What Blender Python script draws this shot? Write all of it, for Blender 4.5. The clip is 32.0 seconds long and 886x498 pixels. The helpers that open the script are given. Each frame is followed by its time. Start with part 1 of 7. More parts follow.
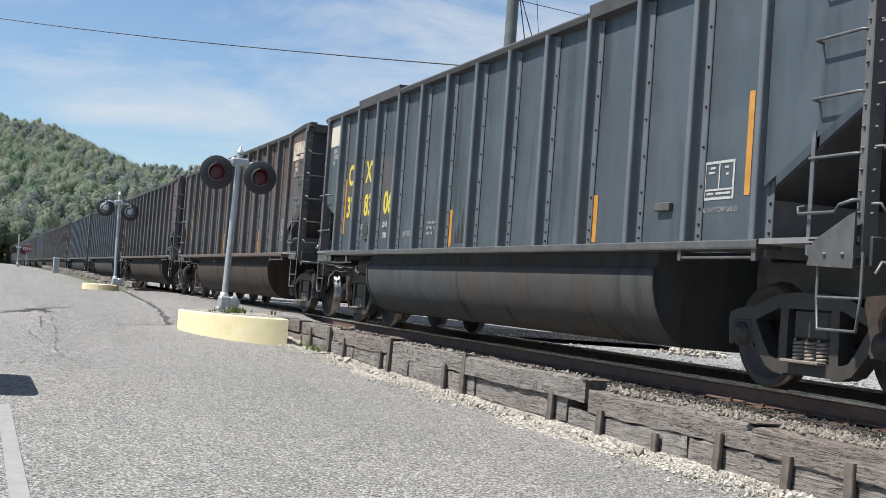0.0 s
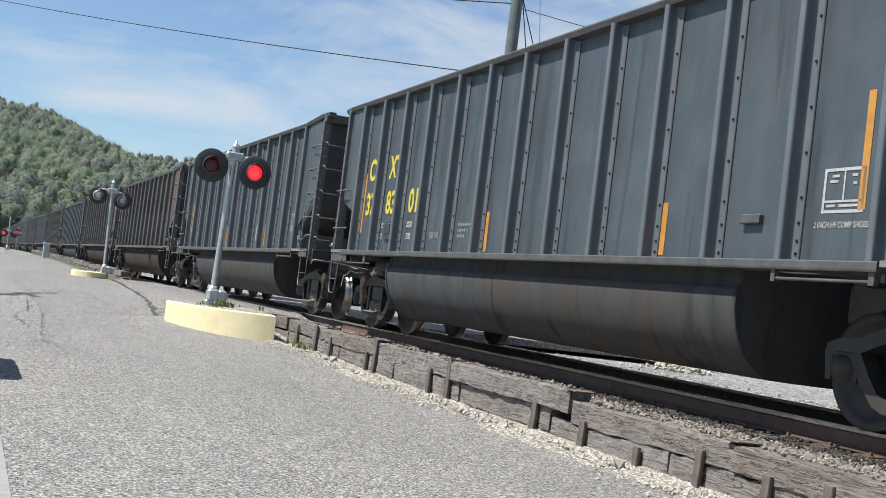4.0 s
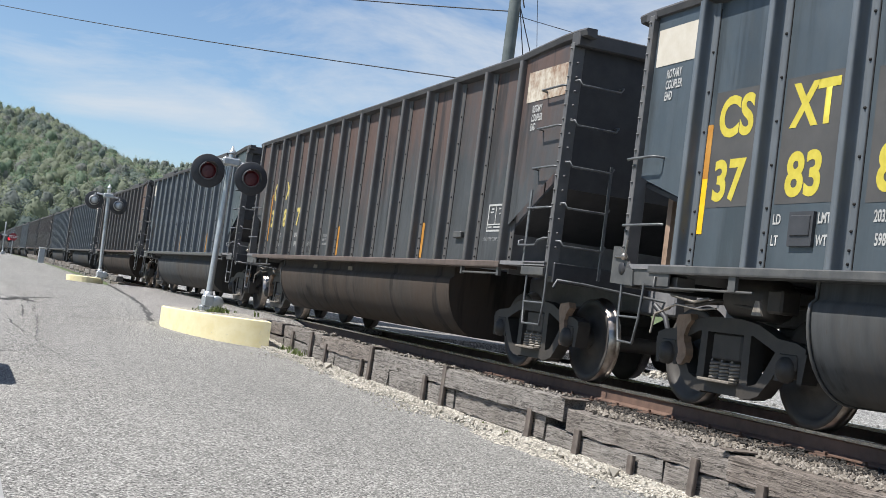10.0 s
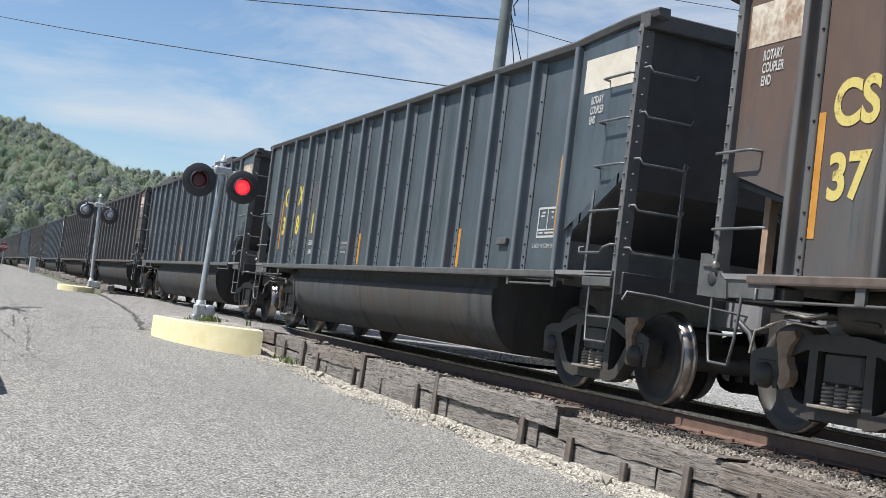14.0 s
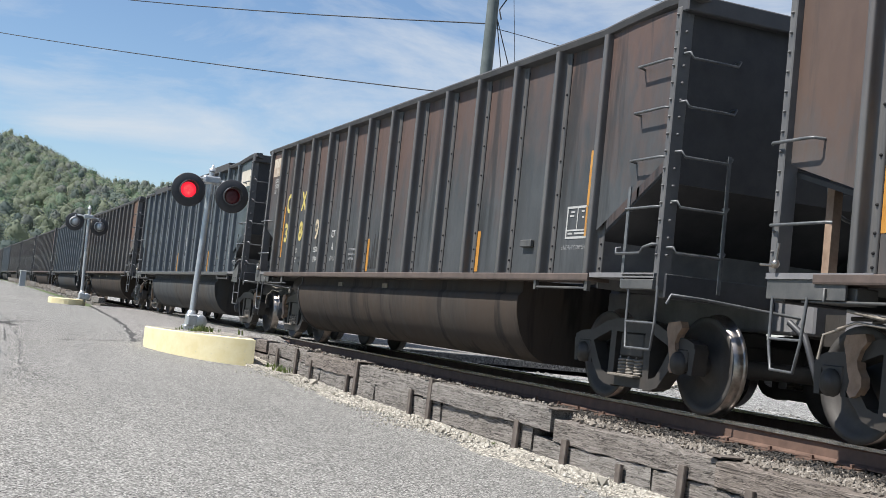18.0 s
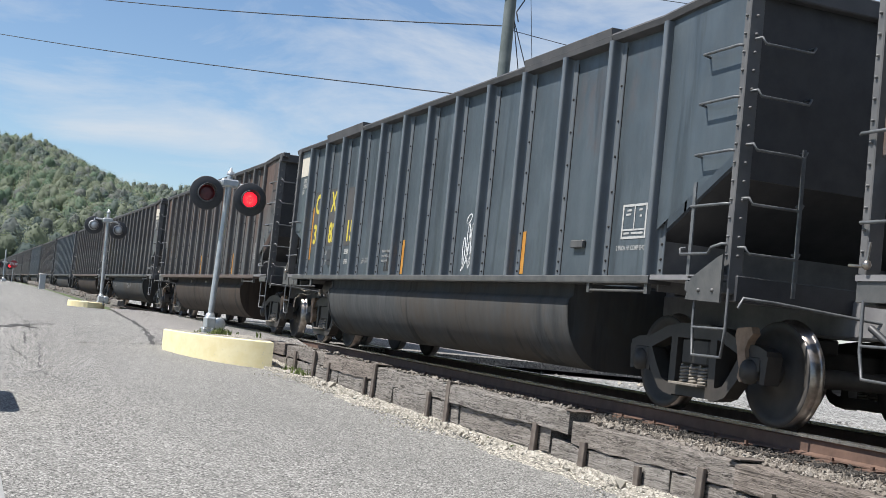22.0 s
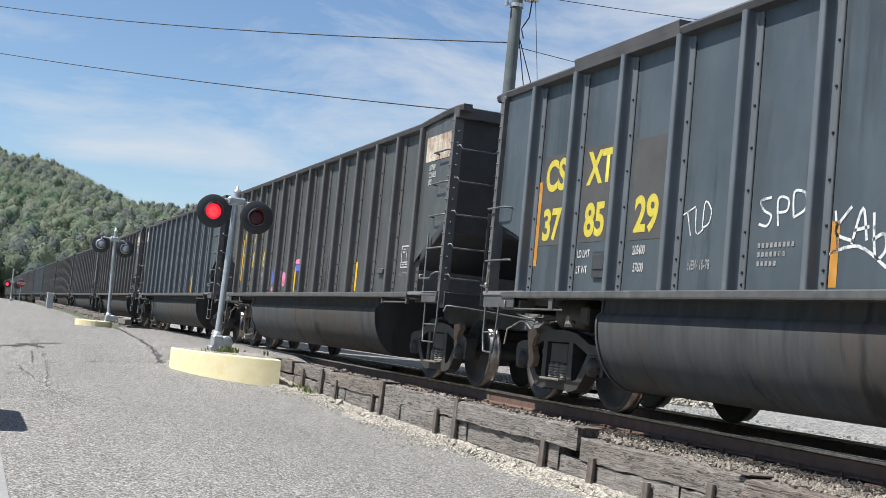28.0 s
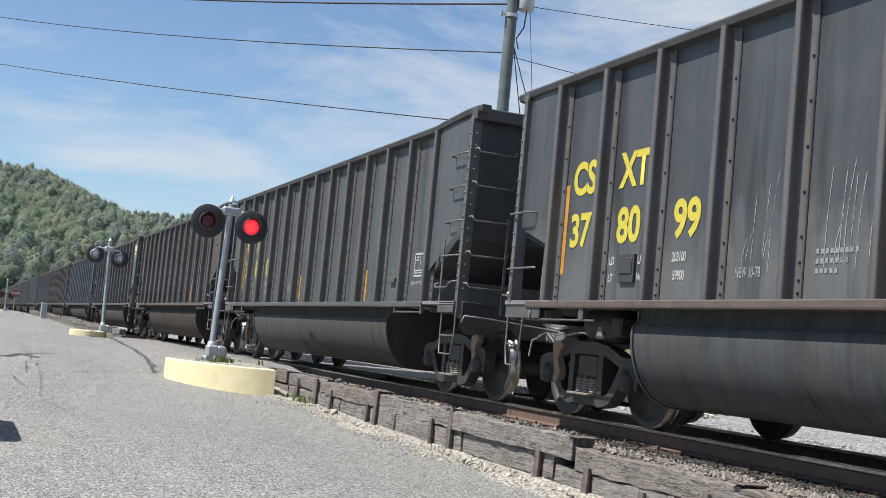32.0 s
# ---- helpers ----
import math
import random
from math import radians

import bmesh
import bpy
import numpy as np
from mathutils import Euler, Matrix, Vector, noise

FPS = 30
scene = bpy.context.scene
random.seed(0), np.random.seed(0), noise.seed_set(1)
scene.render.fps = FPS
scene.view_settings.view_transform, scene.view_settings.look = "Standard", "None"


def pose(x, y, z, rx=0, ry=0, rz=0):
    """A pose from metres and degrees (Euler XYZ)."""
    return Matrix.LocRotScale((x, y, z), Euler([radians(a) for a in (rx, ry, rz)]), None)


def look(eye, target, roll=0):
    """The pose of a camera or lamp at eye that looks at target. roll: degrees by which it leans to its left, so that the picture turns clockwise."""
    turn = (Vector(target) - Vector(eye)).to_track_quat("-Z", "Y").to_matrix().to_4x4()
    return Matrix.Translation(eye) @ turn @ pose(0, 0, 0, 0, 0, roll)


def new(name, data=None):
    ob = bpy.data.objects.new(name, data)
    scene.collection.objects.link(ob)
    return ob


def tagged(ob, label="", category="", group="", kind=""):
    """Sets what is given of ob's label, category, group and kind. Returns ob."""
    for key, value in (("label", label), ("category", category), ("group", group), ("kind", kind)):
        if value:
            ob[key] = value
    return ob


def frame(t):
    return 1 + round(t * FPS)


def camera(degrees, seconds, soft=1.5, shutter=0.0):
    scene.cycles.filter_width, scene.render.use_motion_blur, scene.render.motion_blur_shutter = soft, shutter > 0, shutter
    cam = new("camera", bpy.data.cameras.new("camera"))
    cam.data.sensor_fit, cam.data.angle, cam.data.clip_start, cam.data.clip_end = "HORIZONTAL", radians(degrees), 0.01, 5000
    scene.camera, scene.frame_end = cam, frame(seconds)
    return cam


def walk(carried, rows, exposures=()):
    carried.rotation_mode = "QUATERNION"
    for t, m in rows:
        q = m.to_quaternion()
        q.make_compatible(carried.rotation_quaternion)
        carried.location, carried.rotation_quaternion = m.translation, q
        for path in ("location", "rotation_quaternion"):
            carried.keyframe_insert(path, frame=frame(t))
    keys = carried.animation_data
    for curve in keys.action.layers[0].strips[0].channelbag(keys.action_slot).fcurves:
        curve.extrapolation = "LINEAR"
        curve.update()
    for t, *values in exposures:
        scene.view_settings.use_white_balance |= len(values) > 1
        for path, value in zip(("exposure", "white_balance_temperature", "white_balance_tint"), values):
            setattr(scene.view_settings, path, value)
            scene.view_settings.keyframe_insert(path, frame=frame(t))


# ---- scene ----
EXPO = 0.77
cam = camera(40.0, 32.0, soft=0.6)
EYE = (0.0, 0.0, 1.25)
# seconds, tilt, lean and turn of the hand-held camera
TURNS = [
    (0.0, 92.13, -4.14, -21.05),
    (0.5, 92.36, -4.40, -21.32),
    (1.0, 92.56, -4.98, -21.48),
    (1.5, 92.55, -5.60, -21.57),
    (2.0, 92.52, -6.10, -21.67),
    (2.5, 92.51, -6.42, -21.69),
    (3.0, 92.44, -6.64, -21.70),
    (3.5, 92.38, -6.79, -21.67),
    (5.5, 92.42, -7.22, -21.30),
    (6.0, 92.45, -7.21, -21.23),
    (6.5, 92.46, -7.24, -21.12),
    (7.0, 92.51, -7.29, -21.09),
    (7.5, 92.51, -7.29, -21.07),
    (8.0, 92.54, -7.29, -21.05),
    (8.5, 92.58, -7.37, -21.19),
    (9.0, 92.64, -7.31, -21.43),
    (9.5, 92.71, -7.31, -21.68),
    (10.0, 92.74, -7.28, -21.79),
    (10.5, 92.79, -7.24, -21.88),
    (11.0, 92.82, -7.24, -21.96),
    (11.5, 92.90, -7.23, -22.01),
    (12.0, 92.92, -7.14, -22.05),
    (12.5, 92.97, -7.15, -22.01),
    (13.0, 93.02, -7.10, -22.08),
    (13.5, 93.11, -7.09, -22.14),
    (15.5, 93.32, -6.53, -22.28),
    (16.0, 93.44, -6.30, -22.34),
    (16.5, 93.48, -6.14, -22.37),
    (17.0, 93.52, -6.01, -22.43),
    (17.5, 93.49, -5.99, -22.49),
    (18.0, 93.44, -5.85, -22.53),
    (18.5, 93.44, -5.75, -22.37),
    (19.0, 93.37, -5.58, -22.07),
    (19.5, 93.28, -5.60, -21.72),
    (20.0, 93.27, -5.57, -21.20),
    (20.5, 93.30, -5.62, -21.28),
    (21.0, 93.32, -5.62, -21.41),
    (21.5, 93.38, -5.71, -21.56),
    (22.0, 93.47, -5.76, -21.69),
    (22.5, 93.50, -5.84, -21.74),
    (23.0, 93.49, -5.93, -21.76),
    (23.5, 93.31, -6.04, -21.62),
    (24.0, 93.02, -6.28, -21.34),
    (24.5, 92.97, -6.28, -21.18),
    (25.0, 93.04, -6.24, -21.06),
    (25.5, 93.12, -6.25, -20.81),
    (27.5, 94.03, -5.49, -21.25),
    (28.0, 94.22, -5.40, -21.35),
    (28.5, 94.44, -5.32, -21.45),
    (29.0, 94.64, -5.35, -21.56),
    (29.5, 94.73, -5.25, -21.64),
    (30.0, 94.81, -5.26, -21.66),
    (30.5, 94.88, -5.33, -21.66),
    (31.0, 94.97, -5.30, -21.66),
    (31.5, 94.93, -5.30, -21.70),
    (32.0, 94.70, -5.36, -21.59),
]
walk(cam, [(t, pose(*EYE, a, b, c)) for t, a, b, c in TURNS], exposures=[(0.0, EXPO, 6330.0, 10.0), (32.0, EXPO, 6330.0, 10.0)])


# ---- world and sun ----
SUN_DIR = Vector((-1.0, 0.06, 1.65)).normalized()
world = bpy.data.worlds.new("sky")
scene.world = world
world.use_nodes = True
wn, wl = world.node_tree.nodes, world.node_tree.links
wn.clear()
w_out = wn.new("ShaderNodeOutputWorld")
w_bg = wn.new("ShaderNodeBackground")
w_sky = wn.new("ShaderNodeTexSky")
w_sky.sky_type = "NISHITA"
w_sky.sun_disc = False
w_sky.sun_elevation = math.asin(SUN_DIR.z)
w_sky.sun_rotation = math.atan2(SUN_DIR.x, SUN_DIR.y)
w_sky.air_density, w_sky.dust_density, w_sky.ozone_density = 1.0, 0.25, 3.5
w_bg.inputs["Strength"].default_value = 0.076
# thin streaked cloud, laid over the clear sky
w_co = wn.new("ShaderNodeTexCoord")
w_map = wn.new("ShaderNodeMapping")
w_map.inputs["Scale"].default_value = (3.0, 2.2, 9.0)
w_map.inputs["Rotation"].default_value = (0.0, 0.35, 0.3)
w_noise = wn.new("ShaderNodeTexNoise")
w_noise.inputs["Scale"].default_value = 1.5
w_noise.inputs["Detail"].default_value = 7.0
w_noise.inputs["Roughness"].default_value = 0.6
w_noise.inputs["Distortion"].default_value = 0.5
w_ramp = wn.new("ShaderNodeValToRGB")
w_ramp.color_ramp.elements[0].position = 0.40
w_ramp.color_ramp.elements[0].color = (0, 0, 0, 1)
w_ramp.color_ramp.elements[1].position = 0.70
w_ramp.color_ramp.elements[1].color = (0.9, 0.9, 0.9, 1)
w_mix = wn.new("ShaderNodeMix")
w_mix.data_type = "RGBA"
w_mix.inputs["B"].default_value = (5.7, 5.9, 6.1, 1)
wl.new(w_co.outputs["Generated"], w_map.inputs["Vector"])
wl.new(w_map.outputs["Vector"], w_noise.inputs["Vector"])
# the cloud veil thickens towards the sun's side of the valley
w_sep = wn.new("ShaderNodeSeparateXYZ")
wl.new(w_co.outputs["Generated"], w_sep.inputs[0])
w_east = wn.new("ShaderNodeMapRange")
w_east.inputs["From Min"].default_value, w_east.inputs["From Max"].default_value = 0.05, 0.75
w_east.inputs["To Min"].default_value, w_east.inputs["To Max"].default_value = -0.13, 0.235
wl.new(w_sep.outputs["X"], w_east.inputs["Value"])
w_add = wn.new("ShaderNodeMath")
wl.new(w_noise.outputs["Fac"], w_add.inputs[0])
wl.new(w_east.outputs["Result"], w_add.inputs[1])
wl.new(w_add.outputs[0], w_ramp.inputs["Fac"])
wl.new(w_ramp.outputs["Color"], w_mix.inputs["Factor"])
wl.new(w_sky.outputs["Color"], w_mix.inputs["A"])
wl.new(w_mix.outputs["Result"], w_bg.inputs["Color"])
wl.new(w_bg.outputs["Background"], w_out.inputs["Surface"])

sun = new("sun", bpy.data.lights.new("sun", "SUN"))
sun.data.energy = 5.0
sun.data.angle = radians(0.53)
sun.data.color = (1.0, 0.95, 0.87)
sun.matrix_world = look((0, 0, 60), Vector((0, 0, 60)) - SUN_DIR)

# ---- materials ----


class Nodes:
    """A small builder for node materials."""

    def __init__(self, name, rough=0.7, metal=0.0, spec=0.5):
        self.mat = bpy.data.materials.new(name)
        self.mat.use_nodes = True
        self.t = self.mat.node_tree
        self.b = self.t.nodes["Principled BSDF"]
        self.b.inputs["Roughness"].default_value = rough
        self.b.inputs["Metallic"].default_value = metal
        self.b.inputs["Specular IOR Level"].default_value = spec
        self.co = self.t.nodes.new("ShaderNodeTexCoord")

    def link(self, a, b):
        self.t.links.new(a, b)

    def vec(self, scale=(1, 1, 1), shift=(0, 0, 0), out="Object"):
        m = self.t.nodes.new("ShaderNodeMapping")
        m.inputs["Scale"].default_value = scale
        m.inputs["Location"].default_value = shift
        self.link(self.co.outputs[out], m.inputs["Vector"])
        return m.outputs["Vector"]

    def noise(self, scale, detail=4.0, rough=0.55, vec=None, distort=0.0):
        n = self.t.nodes.new("ShaderNodeTexNoise")
        n.inputs["Scale"].default_value = scale
        n.inputs["Detail"].default_value = detail
        n.inputs["Roughness"].default_value = rough
        n.inputs["Distortion"].default_value = distort
        self.link(vec if vec is not None else self.co.outputs["Object"], n.inputs["Vector"])
        return n.outputs["Fac"]

    def voro(self, scale, vec=None, out="Distance", feature="F1"):
        n = self.t.nodes.new("ShaderNodeTexVoronoi")
        n.feature = feature
        n.inputs["Scale"].default_value = scale
        self.link(vec if vec is not None else self.co.outputs["Object"], n.inputs["Vector"])
        return n.outputs[out]

    def ramp(self, fac, stops):
        r = self.t.nodes.new("ShaderNodeValToRGB")
        e = r.color_ramp.elements
        while len(e) < len(stops):
            e.new(0.5)
        for k, (p, c) in enumerate(stops):
            e[k].position = p
            e[k].color = (c, c, c, 1) if isinstance(c, (int, float)) else (*c, 1)
        self.link(fac, r.inputs["Fac"])
        return r.outputs["Color"]

    def mix(self, fac, a, b, mode="MIX"):
        m = self.t.nodes.new("ShaderNodeMix")
        m.data_type = "RGBA"
        m.blend_type = mode
        for sock, v in (("Factor", fac), ("A", a), ("B", b)):
            if isinstance(v, (int, float)):
                m.inputs[sock].default_value = v if sock == "Factor" else (v, v, v, 1)
            elif isinstance(v, tuple):
                m.inputs[sock].default_value = (*v, 1)
            else:
                self.link(v, m.inputs[sock])
        return m.outputs["Result"]

    def math(self, op, a, b):
        m = self.t.nodes.new("ShaderNodeMath")
        m.operation = op
        for k, v in enumerate((a, b)):
            if isinstance(v, (int, float)):
                m.inputs[k].default_value = v
            else:
                self.link(v, m.inputs[k])
        return m.outputs[0]

    def random(self):
        return self.t.nodes.new("ShaderNodeObjectInfo").outputs["Random"]

    def island(self):
        return self.t.nodes.new("ShaderNodeNewGeometry").outputs["Random Per Island"]

    def colour(self, c):
        if isinstance(c, tuple):
            self.b.inputs["Base Color"].default_value = (*c, 1)
        else:
            self.link(c, self.b.inputs["Base Color"])
        return self

    def rough(self, r):
        self.link(r, self.b.inputs["Roughness"])
        return self

    def bump(self, h, strength=0.3, dist=0.01):
        n = self.t.nodes.new("ShaderNodeBump")
        n.inputs["Strength"].default_value = strength
        n.inputs["Distance"].default_value = dist
        self.link(h, n.inputs["Height"])
        self.link(n.outputs["Normal"], self.b.inputs["Normal"])
        return self


def flaky(name, dark, light, thin=0.5, scale=30.0):
    """Thin worn paint with bare spots where the sheet shows through."""
    n = Nodes(name, 0.7)
    n.colour(n.mix(n.noise(scale, 3.0), dark, light))
    a = n.math("ADD", n.math("MULTIPLY", n.noise(scale * 0.22, 3.0), 0.6), n.math("MULTIPLY", n.noise(scale, 4.0, 0.7), 0.4))
    n.link(n.ramp(a, [(thin - 0.1, 0.05), (thin + 0.06, 0.95)]), n.b.inputs["Alpha"])
    return n.mat


def simple(name, dark, light, scale=8.0, rough=0.6, metal=0.0, bump=0.15, dist=0.004, spec=0.5):
    n = Nodes(name, rough, metal, spec)
    a = n.noise(scale, 5.0)
    b = n.noise(scale * 9, 2.0)
    c = n.mix(n.ramp(a, [(0.3, 0.0), (0.7, 1.0)]), dark, light)
    c = n.mix(0.25, c, n.mix(b, dark, light))
    n.colour(c)
    n.bump(b, bump, dist)
    return n.mat


def body_paint(name, base, rust, amount, seed, top=0.5, streak=0.35, gloss=(0.34, 0.56), spec=0.6, drips=0.55, low=0.0):
    """Weathered paint on a coal car's steel: rust that creeps down from the top, dusty streaks, faded patches."""
    n = Nodes(name, 0.55, 0.0, spec)
    sh = (0.0, seed * 7.3, seed * 3.1)
    big = n.noise(0.55, 6.0, 0.6, n.vec((1, 1, 0.6), sh), 0.4)
    fine = n.noise(7.0, 5.0, 0.65, n.vec((1, 1, 0.5), sh))
    run = n.noise(1.0, 6.0, 0.7, n.vec((3.0, 5.5, 0.35), sh), 0.3)
    sep = n.t.nodes.new("ShaderNodeSeparateXYZ")
    n.link(n.co.outputs["Object"], sep.inputs[0])
    up = n.math("MULTIPLY", n.math("SUBTRACT", sep.outputs["Z"], 2.2), top * 0.16)
    m = n.math("ADD", n.math("ADD", n.math("MULTIPLY", big, 0.75), n.math("MULTIPLY", fine, 0.25)), up)
    m = n.math("ADD", m, n.math("MULTIPLY", n.math("SUBTRACT", run, 0.5), 0.25))
    m = n.math("ADD", m, n.math("MULTIPLY", n.math("MAXIMUM", n.math("SUBTRACT", 1.85, sep.outputs["Z"]), 0.0), low))
    mask = n.ramp(m, [(max(0.02, 0.72 - amount * 0.5), 0.0), (min(0.98, 0.9 - amount * 0.42), 1.0)])
    dust = tuple(min(1.0, v * 1.55 + 0.012) for v in base)
    deep = tuple(v * 0.62 for v in base)
    c = n.mix(n.ramp(run, [(0.42, 0.0), (0.75, streak)]), base, dust)
    c = n.mix(n.ramp(run, [(0.2, streak * 1.3), (0.4, 0.0)]), c, deep)
    c = n.mix(n.ramp(n.noise(1.7, 3.0, 0.5, n.vec((1, 1, 1), sh)), [(0.45, 0.0), (0.65, 0.3)]), c, dust)
    rust_light = tuple(min(1.0, v * 1.25) for v in rust)
    c = n.mix(mask, c, n.mix(fine, rust, rust_light))
    c = n.mix(n.ramp(n.noise(24.0, 3.0, 0.7, n.vec((1, 1, 0.7), sh)), [(0.66, 0.0), (0.74, 0.55)]), c, rust)
    drip = n.noise(1.0, 5.0, 0.65, n.vec((1.4, 2.6, 0.22), (seed * 1.7, seed * 5.1, seed)), 0.2)
    c = n.mix(n.ramp(drip, [(0.55, 0.0), (0.63, drips)]), c, tuple(v * 0.42 for v in base))
    n.colour(c)
    n.rough(n.ramp(fine, [(0.3, gloss[0]), (0.7, gloss[1])]))
    n.bump(n.math("ADD", n.noise(2.2, 3.0, 0.5, n.vec((1, 1, 0.8), sh)), n.math("MULTIPLY", fine, 0.12)), 0.32, 0.022)
    return n.mat


GREY = (0.0458, 0.0584, 0.0687)
SLATE = (0.0601, 0.0638, 0.0663)
DARK = (0.0425, 0.0460, 0.049)
RUST = (0.078, 0.051, 0.043)
BROWN = (0.063, 0.0475, 0.0445)

# End and slope sheets: shade at the car ends put into a dark colour.
shade_dark = simple("shade_dark_steel", (0.028, 0.028, 0.031), (0.052, 0.051, 0.052), 5.0, 0.75)
# Underbody steel, its colour lightened to stand in for glare over deep shade.
underbody_lift = simple("lifted_underbody_steel", (0.1108, 0.1108, 0.1193), (0.1959, 0.1916, 0.1916), 5.0, 0.7)
steel_dark = simple("sooty_steel", (0.065, 0.066, 0.070), (0.115, 0.113, 0.112), 5.0, 0.6)
steel_truck = simple("greasy_cast_steel", (0.0197, 0.0179, 0.016), (0.0472, 0.0404, 0.035), 6.0, 0.6)
wheel_steel = simple("dusty_wheel_steel", (0.0288, 0.0259, 0.0238), (0.0612, 0.0547, 0.049), 6.0, 0.65)
steel_grab = simple("worn_grab_iron", (0.06, 0.065, 0.07), (0.15, 0.155, 0.16), 14.0, 0.45, 0.2)
steel_edge = simple("worn_sill_steel", (0.045, 0.0473, 0.0495), (0.105, 0.1028, 0.099), 6.0, 0.5, 0.1)
steel_tread = simple("polished_wheel_tread", (0.16, 0.13, 0.11), (0.42, 0.38, 0.34), 10.0, 0.3, 0.9)
steel_spring = simple("dusty_spring_steel", (0.09, 0.0765, 0.063), (0.27, 0.243, 0.207), 20.0, 0.6, 0.1)
adapter_rust = simple("rusty_bearing_adapter", (0.16, 0.105, 0.07), (0.30, 0.215, 0.155), 9.0, 0.75)
# Rivets darker than their ribs: the small shadows round them are painted in.
rivet_mat = simple("matt_dark_rivet", (0.02, 0.02, 0.021), (0.035, 0.034, 0.034), 14.0, 0.9, spec=0.1)
rail_side = simple("rusty_rail_web", (0.068, 0.04, 0.0296), (0.144, 0.0864, 0.0624), 7.0, 0.8)
rail_head = simple("shiny_rail_head", (0.28, 0.26, 0.25), (0.5, 0.48, 0.46), 9.0, 0.22, 0.9)
galvanised = simple("galvanised_steel", (0.34, 0.36, 0.38), (0.52, 0.54, 0.55), 10.0, 0.38, 0.6)
lamp_black = simple("matt_black_lamp_paint", (0.028, 0.029, 0.033), (0.046, 0.047, 0.052), 10.0, 0.5)
white_paint = simple("chalky_white_stencil", (0.252, 0.252, 0.246), (0.432, 0.432, 0.42), 18.0, 0.7)
faded_paint = flaky("faded_grey_stencil", (0.14, 0.147, 0.15), (0.30, 0.30, 0.30), 0.46, 40.0)
def stained_cream():
    n = Nodes("rust_stained_cream_paint", 0.7)
    m = n.math("ADD", n.math("MULTIPLY", n.noise(2.6, 5.0, 0.65, n.vec((1, 1, 0.5))), 0.7), n.math("MULTIPLY", n.noise(16.0, 3.0, 0.6), 0.3))
    c = n.mix(n.noise(5.0, 4.0), (0.41, 0.369, 0.2952), (0.5412, 0.5002, 0.4264))
    n.colour(n.mix(n.ramp(m, [(0.42, 0.0), (0.58, 0.92)]), c, n.mix(n.noise(9.0), (0.13, 0.08, 0.055), (0.26, 0.15, 0.09))))
    n.bump(m, 0.2, 0.004)
    return n.mat


cream_stained = stained_cream()
cream_paint = simple("cream_panel_paint", (0.4138, 0.371, 0.2996), (0.5279, 0.4994, 0.4423), 5.0, 0.65)
yellow_paint = simple("yellow_stencil_paint", (0.3958, 0.3192, 0.0256), (0.5234, 0.4469, 0.0638), 12.0, 0.6)
yellow_worn = flaky("worn_yellow_stencil", (0.391, 0.3145, 0.085), (0.544, 0.4505, 0.1445), 0.40)
yellow_tape = simple("bright_yellow_reflector", (0.70, 0.40, 0.0085), (0.78, 0.49, 0.02), 12.0, 0.4)
orange_tape = simple("faded_orange_reflector", (0.3432, 0.1452, 0.0198), (0.462, 0.2376, 0.0528), 8.0, 0.5)
patch_paint = simple("dark_number_patch", (0.045, 0.045, 0.045), (0.075, 0.072, 0.07), 3.0, 0.6)
soot_stain = flaky("black_soot_stain", (0.012, 0.012, 0.013), (0.03, 0.029, 0.028), 0.44, 9.0)
graffiti_white = flaky("white_marker", (0.425, 0.442, 0.459), (0.68, 0.6885, 0.6885), 0.42)
graffiti_faint = flaky("faded_white_marker", (0.20, 0.21, 0.22), (0.36, 0.37, 0.37), 0.5)
graffiti_cream = flaky("faded_cream_spray", (0.34, 0.28, 0.20), (0.58, 0.50, 0.36), 0.46)
graffiti_orange = flaky("faded_orange_spray", (0.30, 0.15, 0.05), (0.5, 0.28, 0.10), 0.47)
graffiti_blue = flaky("blue_spray", (0.05, 0.08, 0.38), (0.10, 0.14, 0.5), 0.42, 18.0)
graffiti_pink = flaky("pink_spray", (0.52, 0.13, 0.27), (0.66, 0.24, 0.38), 0.42, 18.0)


def asphalt(name, dark, light, grain=150.0):
    n = Nodes(name, 0.85, 0.0, 0.3)
    v = n.voro(grain, None, "Color")
    g = n.t.nodes.new("ShaderNodeSeparateColor")
    n.link(v, g.inputs[0])
    speck = n.ramp(g.outputs[0], [(0.04, 0.10), (0.24, 0.58), (0.70, 1.12), (0.95, 2.3)])
    big = n.noise(0.35, 5.0, 0.6, n.vec((1, 0.35, 1)))
    mid = n.noise(3.0, 4.0, 0.6)
    base = n.mix(n.ramp(big, [(0.3, 0.0), (0.7, 1.0)]), dark, light)
    base = n.mix(n.ramp(mid, [(0.35, 0.0), (0.7, 0.35)]), base, light)
    n.colour(n.mix(1.0, base, speck, "MULTIPLY"))
    n.bump(n.voro(grain), 0.5, 0.006)
    return n.mat


road_mat = asphalt("weathered_chip_seal", (0.1518, 0.1487, 0.1404), (0.2018, 0.1966, 0.1851), 85.0)
apron_mat = asphalt("older_grey_asphalt", (0.135, 0.129, 0.122), (0.20, 0.19, 0.18), 50.0)
lot_mat = asphalt("pale_gravel_lot", (0.15, 0.15, 0.146), (0.225, 0.222, 0.216), 28.0)
bed_mat = asphalt("dark_ballast", (0.117, 0.1111, 0.1053), (0.2535, 0.2418, 0.2282), 22.0)
soil_mat = asphalt("pale_roadside_grit", (0.17, 0.157, 0.134), (0.31, 0.29, 0.25), 60.0)
grass_mat = simple("valley_grass", (0.045, 0.07, 0.022), (0.10, 0.13, 0.05), 0.4, 0.9)
